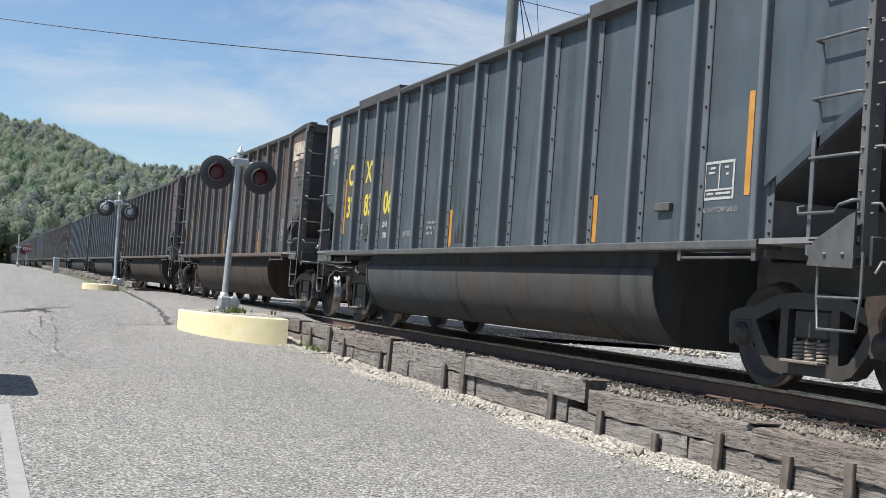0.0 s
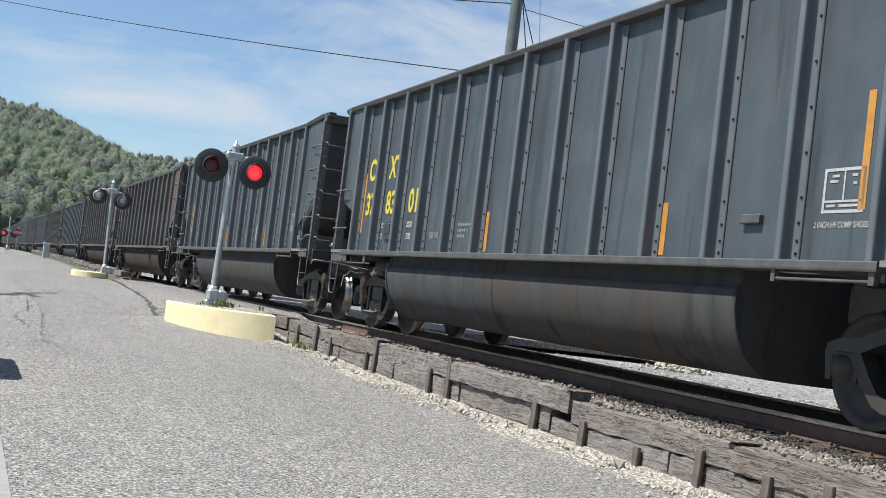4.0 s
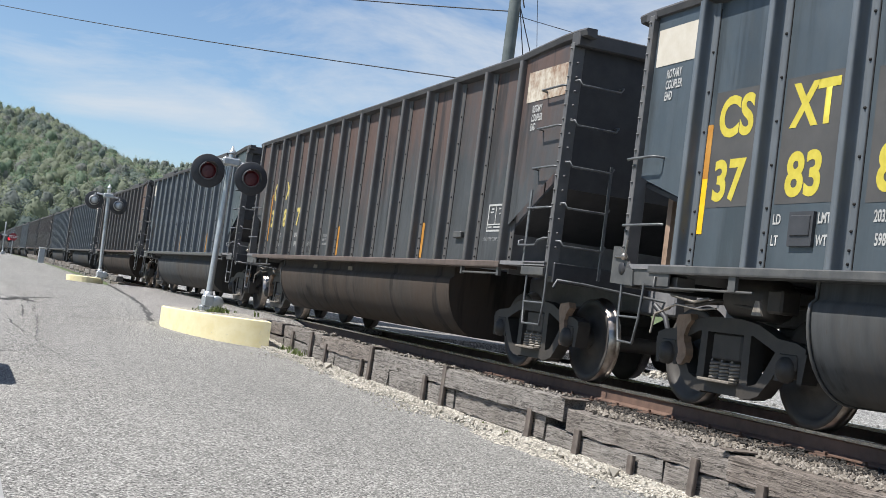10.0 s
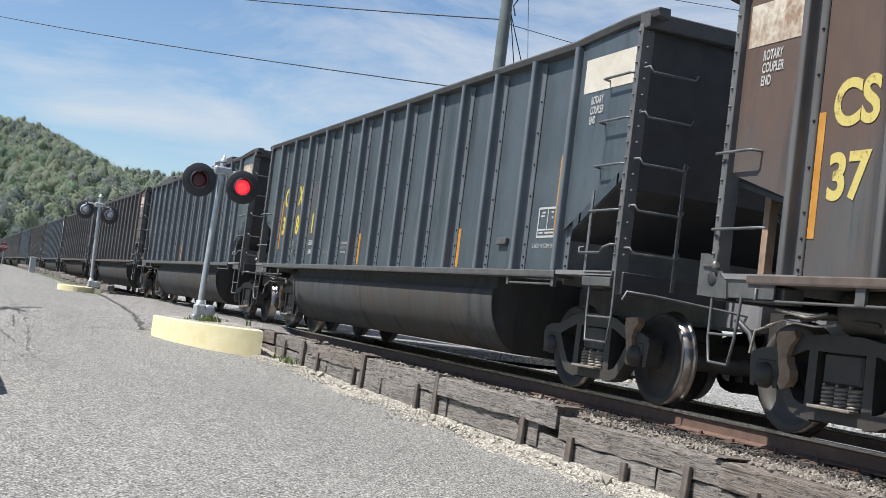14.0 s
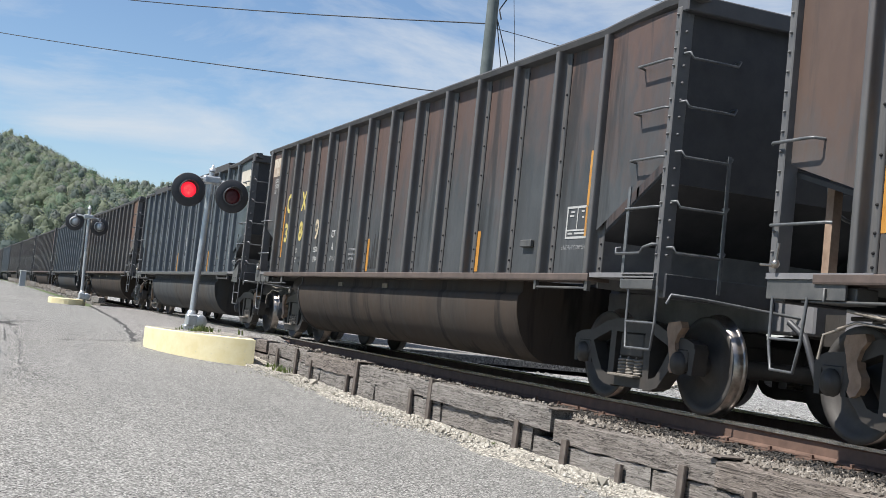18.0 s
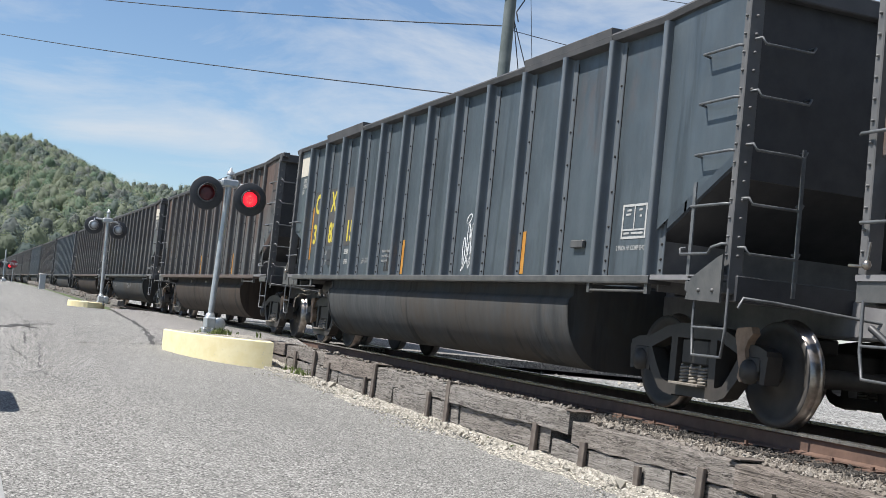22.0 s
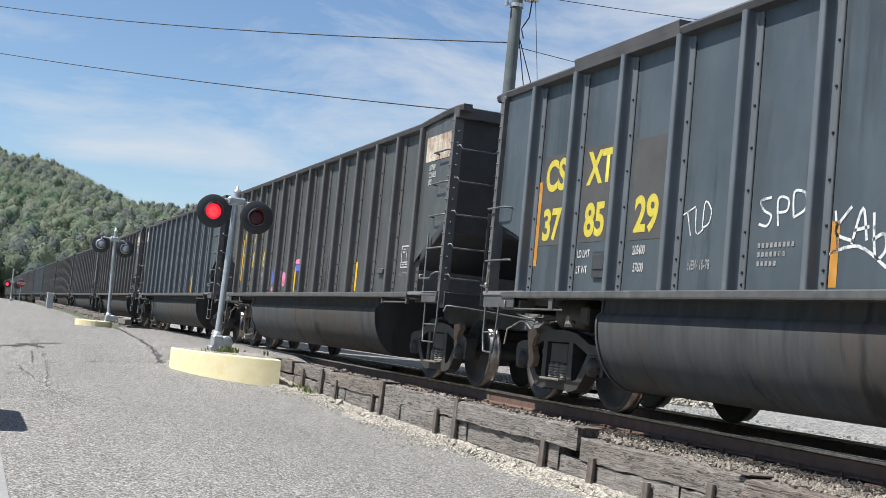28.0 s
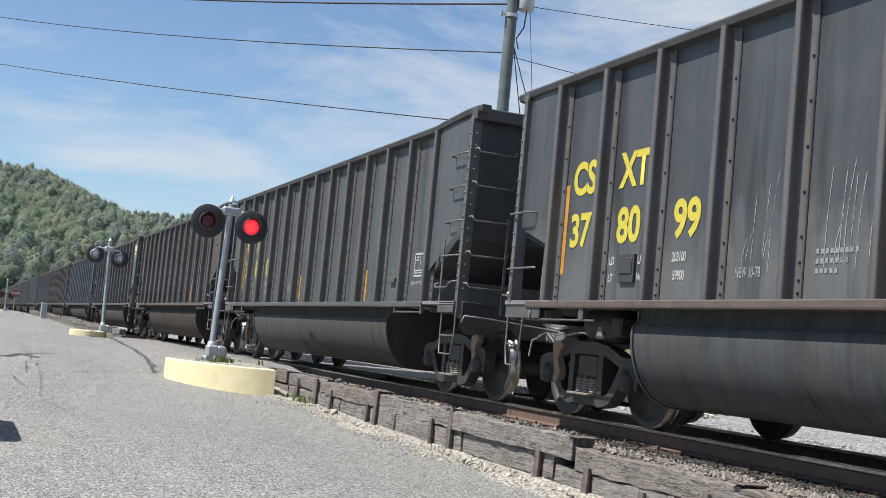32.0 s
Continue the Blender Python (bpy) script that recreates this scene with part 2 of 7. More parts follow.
tar_mat = simple("dark_crack_tar", (0.03, 0.0288, 0.027), (0.072, 0.069, 0.066), 9.0, 0.8)
line_mat = simple("worn_white_road_paint", (0.20, 0.20, 0.197), (0.28, 0.28, 0.274), 12.0, 0.7)


def timber(name, dark, light):
    n = Nodes(name, 0.85, 0.0, 0.2)
    r = n.random()
    add = n.t.nodes.new("ShaderNodeVectorMath")
    add.operation = "ADD"
    cmb = n.t.nodes.new("ShaderNodeCombineXYZ")
    n.link(n.math("MULTIPLY", r, 40.0), cmb.inputs[0])
    n.link(n.math("MULTIPLY", r, 17.0), cmb.inputs[1])
    n.link(n.vec((48.0, 2.6, 48.0)), add.inputs[0])
    n.link(cmb.outputs[0], add.inputs[1])
    grain = n.noise(2.0, 8.0, 0.7, add.outputs[0], 0.6)
    split = n.ramp(n.noise(0.35, 5.0, 0.6, add.outputs[0], 0.8), [(0.475, 1.0), (0.5, 0.18), (0.525, 1.0)])
    check = n.ramp(n.noise(9.0, 4.0, 0.7, n.vec((4.0, 1.1, 4.0))), [(0.34, 0.35), (0.42, 1.0)])
    crack = n.mix(1.0, split, check, "MULTIPLY")
    c = n.mix(n.ramp(grain, [(0.3, 0.0), (0.68, 1.0)]), dark, light)
    c = n.mix(1.0, c, crack, "MULTIPLY")
    c = n.mix(n.ramp(r, [(0.35, 0.0), (1.0, 0.6)]), c, n.mix(1.0, c, (0.74, 0.62, 0.55), "MULTIPLY"))
    c = n.mix(n.ramp(n.noise(0.9, 4.0, 0.6, add.outputs[0]), [(0.45, 0.0), (0.62, 0.45)]), c, n.mix(0.35, c, dark))
    c = n.mix(n.ramp(n.noise(2.4, 3.0), [(0.52, 0.0), (0.74, 0.4)]), c, (0.07, 0.06, 0.05))
    n.colour(c)
    n.bump(n.math("MULTIPLY", grain, crack), 0.8, 0.012)
    return n.mat


timber_mat = timber("weathered_creosote_timber", (0.0681, 0.0593, 0.0527), (0.3294, 0.3074, 0.2833))
tie_mat = timber("dark_sleeper_wood", (0.0735, 0.063, 0.0546), (0.231, 0.1995, 0.168))
pole_mat = simple("grey_green_pole_wood", (0.0743, 0.0935, 0.0946), (0.1238, 0.1441, 0.1458), 4.0, 0.85)
stake_mat = simple("rusty_stake_iron", (0.06, 0.048, 0.042), (0.15, 0.125, 0.105), 9.0, 0.8)


def stone_material(name, a, b, c):
    n = Nodes(name, 0.9, 0.0, 0.3)
    k = n.island()
    n.colour(n.mix(0.35, n.ramp(k, [(0.0, a), (0.5, b), (1.0, c)]), n.mix(n.noise(30.0), a, c)))
    n.bump(n.noise(60.0), 0.4, 0.004)
    return n.mat


stone_pale = stone_material("limestone_chips", (0.20, 0.185, 0.155), (0.34, 0.318, 0.275), (0.52, 0.49, 0.43))
stone_lot = stone_material("lot_gravel", (0.12, 0.12, 0.115), (0.19, 0.188, 0.18), (0.29, 0.285, 0.27))
# Soot plus the shade beside the rail, put together into one dark colour.
stone_soot_shade = stone_material("sooty_ballast", (0.022, 0.0202, 0.0189), (0.041, 0.0378, 0.0347), (0.0756, 0.0693, 0.063))
stone_dark = stone_material("ballast_stones", (0.080, 0.067, 0.056), (0.18, 0.157, 0.131), (0.35, 0.318, 0.277))


def kerb_paint():
    n = Nodes("pale_yellow_kerb_paint", 0.7)
    a = n.noise(4.0, 6.0, 0.65)
    b = n.noise(22.0, 5.0, 0.7)
    c = n.mix(n.ramp(a, [(0.35, 0.0), (0.7, 1.0)]), (0.6438, 0.5568, 0.3132), (0.7134, 0.6438, 0.4176))
    c = n.mix(n.ramp(b, [(0.62, 0.0), (0.72, 0.7)]), c, (0.46, 0.43, 0.36))
    n.colour(c)
    n.bump(b, 0.3, 0.006)
    return n.mat


kerb_mat = kerb_paint()


def leaf_material(name, a, b, c, grain=0.1, thin=0.45):
    n = Nodes(name, 0.75, 0.0, 0.2)
    k = n.island()
    pl = n.noise(grain, 3.0, 0.6)
    col = n.ramp(n.math("ADD", n.math("MULTIPLY", k, 0.4), n.math("MULTIPLY", pl, 0.6)), [(0.1, a), (0.5, b), (0.95, c)])
    n.colour(col)
    # thin leaves let part of the sunlight through
    tr = n.t.nodes.new("ShaderNodeBsdfTranslucent")
    sh = n.t.nodes.new("ShaderNodeMixShader")
    sh.inputs[0].default_value = thin
    n.link(n.mix(1.0, col, (1.3, 1.35, 1.05), "MULTIPLY"), tr.inputs["Color"])
    n.link(n.b.outputs[0], sh.inputs[1])
    n.link(tr.outputs[0], sh.inputs[2])
    n.link(sh.outputs[0], n.t.nodes["Material Output"].inputs["Surface"])
    return n.mat


# several tones of each kind of tree, so that neighbouring crowns stand apart; all lightened and greyed to stand in for
# haze
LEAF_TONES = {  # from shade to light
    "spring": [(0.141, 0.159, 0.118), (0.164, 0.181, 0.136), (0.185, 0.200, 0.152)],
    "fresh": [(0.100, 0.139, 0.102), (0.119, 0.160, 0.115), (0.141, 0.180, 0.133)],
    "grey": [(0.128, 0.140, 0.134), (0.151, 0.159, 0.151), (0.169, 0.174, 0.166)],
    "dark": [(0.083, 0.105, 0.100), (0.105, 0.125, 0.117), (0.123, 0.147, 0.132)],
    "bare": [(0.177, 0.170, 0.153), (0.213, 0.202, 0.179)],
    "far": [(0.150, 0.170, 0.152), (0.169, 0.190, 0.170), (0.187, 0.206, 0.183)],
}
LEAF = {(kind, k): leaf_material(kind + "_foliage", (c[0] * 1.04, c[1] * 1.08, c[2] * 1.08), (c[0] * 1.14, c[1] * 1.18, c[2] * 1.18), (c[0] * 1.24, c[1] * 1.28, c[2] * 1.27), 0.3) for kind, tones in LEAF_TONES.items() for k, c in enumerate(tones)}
weed_mat = leaf_material("roadside_weeds", (0.06, 0.085, 0.03), (0.10, 0.13, 0.05), (0.17, 0.17, 0.08), 6.0, 0.4)
bark_mat = simple("grey_bark", (0.06, 0.05, 0.04), (0.14, 0.12, 0.10), 3.0, 0.9)
car_blue = simple("dark_blue_car_paint", (0.02, 0.03, 0.06), (0.03, 0.045, 0.08), 6.0, 0.3, 0.3, 0.02)
stop_red = simple("red_sign_sheeting", (0.24, 0.03, 0.04), (0.32, 0.05, 0.055), 6.0, 0.4)
sign_white = simple("white_sign_sheeting", (0.52, 0.52, 0.51), (0.62, 0.62, 0.61), 8.0, 0.4)
wire_mat = simple("black_wire", (0.015, 0.015, 0.017), (0.03, 0.03, 0.033), 4.0, 0.6)
can_mat = simple("grey_transformer_paint", (0.34, 0.36, 0.38), (0.45, 0.47, 0.49), 4.0, 0.4)


def glow(name, colour, strength):
    n = Nodes(name, 0.4)
    n.colour((0.5, 0.02, 0.03))
    far = n.t.nodes.new("ShaderNodeVectorMath")
    far.operation = "LENGTH"
    n.link(n.co.outputs["Object"], far.inputs[0])
    spots = n.ramp(n.voro(52.0), [(0.10, 1.0), (0.34, 0.0)])
    core = n.ramp(n.math("MULTIPLY", far.outputs["Value"], 6.5), [(0.0, 1.0), (0.4, 0.75), (0.75, 0.05)])
    n.link(n.mix(n.mix(1.0, spots, core, "MULTIPLY"), colour, (1.25, 0.72, 0.42)), n.b.inputs["Emission Color"])
    n.b.inputs["Emission Strength"].default_value = strength
    return n.mat


lamp_glow = glow("lit_red_led_array", (0.85, 0.012, 0.03), 0.95)
lens_dark = simple("unlit_dark_red_lens", (0.081, 0.0252, 0.0288), (0.135, 0.0396, 0.0468), 16.0, 0.25)

# ---- mesh tools ----


class Mesh:
    """Gathers simple solids into one mesh."""

    def __init__(self):
        self.v, self.f, self.smooth = [], [], []

    def add(self, verts, faces, smooth=False):
        k = len(self.v)
        self.v += [tuple(p) for p in verts]
        self.f += [tuple(i + k for i in f) for f in faces]
        self.smooth += [smooth] * len(faces)
        return self

    def box(self, x0, x1, y0, y1, z0, z1, bevel=0.0):
        x0, x1, y0, y1, z0, z1 = min(x0, x1), max(x0, x1), min(y0, y1), max(y0, y1), min(z0, z1), max(z0, z1)
        if bevel <= 0:
            p = [(x, y, z) for z in (z0, z1) for y in (y0, y1) for x in (x0, x1)]
            return self.add(p, [(0, 2, 3, 1), (4, 5, 7, 6), (0, 1, 5, 4), (2, 6, 7, 3), (0, 4, 6, 2), (1, 3, 7, 5)])
        b = min(bevel, (x1 - x0) / 2.1, (y1 - y0) / 2.1, (z1 - z0) / 2.1)
        bm = bmesh.new()
        bmesh.ops.create_cube(bm, size=1.0)
        bmesh.ops.transform(bm, matrix=Matrix.LocRotScale(((x0 + x1) / 2, (y0 + y1) / 2, (z0 + z1) / 2), None, (x1 - x0, y1 - y0, z1 - z0)), verts=bm.verts)
        bmesh.ops.bevel(bm, geom=list(bm.edges), offset=b, segments=1, affect="EDGES", profile=0.5)
        bm.verts.index_update()
        self.add([v.co for v in bm.verts], [[v.index for v in f.verts] for f in bm.faces])
        bm.free()
        return self

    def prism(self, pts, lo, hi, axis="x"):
        """A polygon of two coordinates drawn out along an axis: x takes (y, z), y takes (x, z), z takes (x, y)."""
        put = {"x": lambda a, b, c: (c, a, b), "y": lambda a, b, c: (a, c, b), "z": lambda a, b, c: (a, b, c)}[axis]
        n = len(pts)
        v = [put(a, b, lo) for a, b in pts] + [put(a, b, hi) for a, b in pts]
        f = [tuple(range(n)), tuple(range(2 * n - 1, n - 1, -1))] + [(i, i + n, (i + 1) % n + n, (i + 1) % n) for i in range(n)]
        return self.add(v, f)

    def tube(self, pts, r, n=6, closed=False, r_end=None):
        pts = [Vector(p) for p in pts]
        m = len(pts)
        rings, up = [], None
        for i, p in enumerate(pts):
            a = pts[(i - 1) % m] if (closed or i > 0) else p
            b = pts[(i + 1) % m] if (closed or i < m - 1) else p
            d = (b - a).normalized()
            if up is None:
                up = Vector((0, 0, 1)) if abs(d.z) < 0.9 else Vector((1, 0, 0))
            s = d.cross(up).normalized()
            up = s.cross(d).normalized()
            q = r if r_end is None else r + (r_end - r) * i / max(1, m - 1)
            rings.append([p + q * (math.cos(t) * s + math.sin(t) * up) for t in (2 * math.pi * k / n for k in range(n))])
        v = [q for ring in rings for q in ring]
        f = []
        for i in range(m if closed else m - 1):
            j = (i + 1) % m
            f += [(i * n + k, i * n + (k + 1) % n, j * n + (k + 1) % n, j * n + k) for k in range(n)]
        self.add(v, f, True)
        if not closed:
            self.add(rings[0], [tuple(range(n - 1, -1, -1))])
            self.add(rings[-1], [tuple(range(n))])
        return self

    def lathe(self, prof, n=24, axis="x", centre=(0, 0, 0), close=True):
        """A profile of (along, radius) turned round an axis."""
        v = []
        for a, r in prof:
            for k in range(n):
                t = 2 * math.pi * k / n
                c, s = r * math.cos(t), r * math.sin(t)
                p = {"x": (a, c, s), "y": (c, a, s), "z": (c, s, a)}[axis]
                v.append(tuple(p[i] + centre[i] for i in range(3)))
        f = []
        for i in range(len(prof) - 1):
            f += [(i * n + k, i * n + (k + 1) % n, (i + 1) * n + (k + 1) % n, (i + 1) * n + k) for k in range(n)]
        self.add(v, f, True)
        if close:
            if prof[0][1] > 0:
                self.add(v[:n], [tuple(range(n - 1, -1, -1))])
            if prof[-1][1] > 0:
                self.add(v[-n:], [tuple(range(n))])
        return self

    def sweep(self, prof, y0, y1, rings=None):
        """An open (x, z) profile drawn along y, with both sides."""
        ys = rings or [y0, y1]
        n = len(prof)
        v = [(x, y, z) for y in ys for x, z in prof]
        f = [(i * n + k, i * n + k + 1, (i + 1) * n + k + 1, (i + 1) * n + k) for i in range(len(ys) - 1) for k in range(n - 1)]
        return self.add(v, f, True)

    def data(self, name, *mats):
        me = bpy.data.meshes.new(name)
        me.from_pydata(self.v, [], self.f)
        me.polygons.foreach_set("use_smooth", self.smooth)
        for m in mats:
            me.materials.append(m)
        bm = bmesh.new()
        bm.from_mesh(me)
        bmesh.ops.recalc_face_normals(bm, faces=bm.faces)
        bm.to_mesh(me)
        bm.free()
        return me


def part(name, mesh, material, parent=None, label=""):
    """Links a Mesh, or mesh data, as one mesh object under a thing or a part."""
    data = mesh.data(name, material) if isinstance(mesh, Mesh) else mesh
    ob = new(name, data)
    ob.parent = parent
    if label:
        ob["label"] = label
    return ob


def thing(name, m, label, category, group="", kind=""):
    ob = new(name)
    ob.matrix_world = m
    ob.empty_display_size = 0.2
    return tagged(ob, label, category, group, kind)


def solid(name, mesh, material, label="", category="", group="", kind=""):
    return tagged(part(name, mesh, material), label, category, group, kind)


# ---- ground ----
RAIL = 0.64  # height of the rail head
TRACK = 7.39  # middle of the track
CAR_PITCH = 16.18

PROFILE = [(-400, -0.2), (-30, 0.0), (8, 0.03), (12, 0.06), (15, 0.085), (17, 0.115), (20, 0.17), (22, 0.27), (24, 0.42), (26, 0.51), (30, 0.54), (43, 0.56), (55, 0.67), (68, 0.80), (95, 0.95), (131, 1.06), (200, 1.10), (3000, 1.1)]


def road_z(y):
    for (a, za), (b, zb) in zip(PROFILE, PROFILE[1:]):
        if y <= b:
            k = max(0.0, (y - a) / (b - a))
            return za + (zb - za) * k
    return PROFILE[-1][1]


def grid_sheet(xs, ys, height):
    m = Mesh()
    n = len(xs)
    v = [(x, y, height(x, y)) for y in ys for x in xs]
    f = [(j * n + i, j * n + i + 1, (j + 1) * n + i + 1, (j + 1) * n + i) for j in range(len(ys) - 1) for i in range(n - 1)]
    return m.add(v, f, True)


YS = [-400, -120, -40, -15, -6, 0, 4, 8, 10, 12, 14, 15, 16, 17, 18, 19, 20, 21, 22, 23, 24, 25, 26, 28, 30, 34, 38, 43, 49, 55, 62, 68, 76, 85, 95, 110, 131, 160, 200, 300, 500, 900, 1500, 3000]


def ground_z(x, y):
    """The lie of the land under everything: the road's slope, then the level of the line and of the lot behind it."""
    a = road_z(y) - 0.03
    b = RAIL - 0.32
    k = min(1.0, max(0.0, (x - 5.5) / 0.4))
    return a + (b - a) * k


solid("ground", grid_sheet([-2000, -300, -60, -20, -6, 0, 3, 4.5, 5.5, 5.7, 5.9, 7, 9, 12, 20, 40, 120, 600, 2000], YS, ground_z), grass_mat, "pale grit and grass ground of the valley floor", "ground", kind="structure")


solid("road", grid_sheet([-14, -9, -5, -2, -0.5, 1, 2, 3, 3.8, 4.3, 4.62], [y for y in YS if -130 < y < 210], lambda x, y: road_z(y) + 0.006), road_mat, "pale worn grey chip-seal road beside the railway", "road", kind="structure")


def cross_z(x, y):
    k = min(1.0, max(0.0, (x - 4.0) / 1.9))
    ease = min(1.0, max(0.0, (y - 22.5) / 2.0)) * min(1.0, max(0.0, (46.0 - y) / 2.0))
    a = road_z(y) + 0.012
    return a + (RAIL - 0.02 - a) * k * ease


def seam_x(y):
    return 3.5 + (y - 23.3) * 0.067


cross = Mesh()
cys = [22.9, 23.6, 24.5, 26, 28, 31, 35, 39, 42, 43.6]
ks = [0, 0.2, 0.45, 0.7, 1.0]
cv = [(seam_x(y) + (6.55 - seam_x(y)) * k, y, cross_z(seam_x(y) + (6.55 - seam_x(y)) * k, y)) for y in cys for k in ks]
cross.add(cv, [(j * 5 + i, j * 5 + i + 1, (j + 1) * 5 + i + 1, (j + 1) * 5 + i) for j in range(len(cys) - 1) for i in range(4)], True)
solid("crossing_apron", cross, apron_mat, "older grey asphalt apron up to the level crossing", "pavement", kind="structure")
inner = Mesh().box(6.74, 8.04, 23.2, 43.6, RAIL - 0.1, RAIL - 0.015).box(8.20, 16.0, 23.2, 43.6, RAIL - 0.16, RAIL - 0.02)
solid("crossing_panel", inner, apron_mat, "asphalt panels between and behind the rails", "pavement", kind="structure")

# gravel strip between the asphalt and the timber wall
strip = Mesh()
sy = [-20, -10, 0] + [3 + 0.16 * k for k in range(122)]
rs = random.Random(5)
sv = []
for y in sy:
    e = 4.98 + 0.10 * math.sin(y * 1.1) + 0.06 * math.sin(y * 2.7 + 1) + rs.uniform(-0.05, 0.05)
    for k in (0.0, 0.25, 0.5, 0.75, 1.0):
        sv.append((e + (5.45 - e) * k, y, road_z(y) + 0.004 + (0.012 + 0.05 * k * k + rs.uniform(-0.006, 0.012) if k > 0 else 0.0)))
strip.add(sv, [(j * 5 + i, j * 5 + i + 1, (j + 1) * 5 + i + 1, (j + 1) * 5 + i) for j in range(len(sy) - 1) for i in range(4)], True)
edge = Mesh()
ev = [(x, y, road_z(y) + 0.006) for y in [v for v in YS if -50 < v < 22] for x in (4.62, 5.42)]
edge.add(ev, [(2 * i, 2 * i + 1, 2 * i + 3, 2 * i + 2) for i in range(len(ev) // 2 - 1)], True)
solid("road_shoulder", edge, road_mat, "pale worn shoulder of the road along the wall", "road", kind="structure")
solid("gravel_verge", strip, soil_mat, "strip of pale loose grit along the timber wall", "gravel", kind="structure")

# track bed with sloping shoulders
bed = Mesh()
bp = [(5.56, -0.19), (5.68, -0.20), (5.9, -0.215), (6.3, -0.205), (7.39, -0.22), (8.3, -0.21), (8.8, -0.20), (9.6, -0.34)]
bed.sweep([(x, RAIL + z) for x, z in bp], -60, 23.0, [-60, -20, 0, 10, 20, 23.0])
bed.sweep([(x, RAIL + z) for x, z in bp], 43.8, 600, [43.8, 60, 100, 300, 600])
bed.sweep([(x, RAIL + z - 0.12) for x, z in bp], 23.0, 43.8)
solid("track_bed", bed, bed_mat, "dark stone ballast bed under the railway track", "ballast", kind="structure")
lot = grid_sheet([9.3, 12, 16, 24, 40, 80, 160, 320], [-60, 0, 20, 60, 140, 300], lambda x, y: RAIL - 0.26 + 0.02 * math.sin(x + y))
solid("gravel_lot", lot, lot_mat, "pale open gravel lot behind the railway", "gravel lot", kind="structure")

# rails and sleepers
RAIL_PROF = [(-0.070, -0.172), (0.070, -0.172), (0.070, -0.160), (0.012, -0.142), (0.010, -0.045), (0.036, -0.032), (0.036, -0.004), (0.028, 0.0), (-0.028, 0.0), (-0.036, -0.004), (-0.036, -0.032), (-0.010, -0.045), (-0.012, -0.142), (-0.070, -0.160)]
for side in (-1, 1):
    r = thing("rail", pose(TRACK + side * 0.753, 0, RAIL), "rusty steel rail with a polished head on spiked sleepers", "rail", "rails of the track", "structure")
    part("web", Mesh().prism([(x, z) for x, z in RAIL_PROF if z < -0.01], -80, 600, "y"), rail_side, r)
    part("head", Mesh().prism([(-0.036, -0.03), (0.036, -0.03), (0.036, -0.004), (0.028, 0.0), (-0.028, 0.0), (-0.036, -0.004)], -80, 600, "y"), rail_head, r, "shiny worn rail head")
tie_rnd = random.Random(11)
tie_data = Mesh().box(-1.3, 1.3, -0.115, 0.115, -0.09, 0.09, 0.012).data("sleeper", tie_mat)
plate = Mesh()
plate.box(-0.17, 0.17, -0.09, 0.09, 0.09, 0.104)
for dx in (-0.11, 0.11):
    plate.box(dx - 0.012, dx + 0.012, -0.05, -0.025, 0.1, 0.135)
plate_data = plate.data("tie_plate", rail_side)
y = -6.0
while y < 70:
    if not 22.8 < y < 43.9:
        s = new("sleeper", tie_data)
        s.matrix_world = pose(TRACK + tie_rnd.uniform(-0.03, 0.03), y, RAIL - 0.172 - 0.104, 0, 0, tie_rnd.uniform(-1, 1))
        tagged(s, "dark creosoted wooden sleeper bedded in the ballast", "sleeper", "sleepers of the track")
        for k in (-1, 1):
            part("tie_plate", plate_data, rail_side, s).location.x = k * 0.753
    y += 0.535

# cracks, patches and the white line on the road
cr = random.Random(21)


def crack(pts, width):
    m = Mesh()
    v = []
    for i, (x, y) in enumerate(pts):
        w = width * cr.uniform(0.4, 1.3)
        z = road_z(y) + 0.011
        v += [(x - w, y + w * 0.6, z), (x + w, y - w * 0.6, z)]
    m.add(v, [(2 * i, 2 * i + 1, 2 * i + 3, 2 * i + 2) for i in range(len(pts) - 1)])
    solid("road_crack", m, tar_mat, "dark ragged crack in the road surface", "crack", "cracks of the road", "structure")


def ragged(a, b, n, amp):
    return [(a[0] + (b[0] - a[0]) * k / n + cr.uniform(-amp, amp), a[1] + (b[1] - a[1]) * k / n + cr.uniform(-amp, amp)) for k in range(n + 1)]


crack(ragged((3.38, 22.6), (4.86, 43.5), 60, 0.04), 0.042)
crack(ragged((3.46, 23.2), (4.2, 33.5), 34, 0.06), 0.022)
crack(ragged((0.3, 29.5), (2.6, 29.9), 16, 0.10), 0.05)
crack(ragged((0.5, 23.1), (1.15, 24.1), 9, 0.06), 0.05)
crack(ragged((0.8, 23.3), (1.75, 24.9), 12, 0.08), 0.06)
crack(ragged((1.1, 23.9), (1.45, 23.5), 8, 0.10), 0.09)
crack(ragged((1.3, 21.6), (3.5, 22.8), 26, 0.03), 0.018)
crack(ragged((1.16, 22.9), (1.10, 21.0), 10, 0.03), 0.02)
crack(ragged((1.34, 21.6), (1.10, 17.0), 26, 0.03), 0.009)
crack(ragged((1.02, 17.2), (1.35, 17.3), 10, 0.06), 0.022)
crack(ragged((1.05, 16.5), (1.30, 15.4), 12, 0.05), 0.010)
crack(ragged((0.40, 14.95), (1.23, 15.8), 16, 0.02), 0.010)
crack(ragged((0.86, 20.5), (0.97, 18.3), 12, 0.04), 0.014)
crack(ragged((0.3, 20.2), (0.62, 20.2), 6, 0.03), 0.012)
crack(ragged((1.0, 31.0), (1.35, 22.0), 30, 0.05), 0.010)
crack(ragged((0.2, 35.0), (1.6, 34.5), 14, 0.2), 0.09)
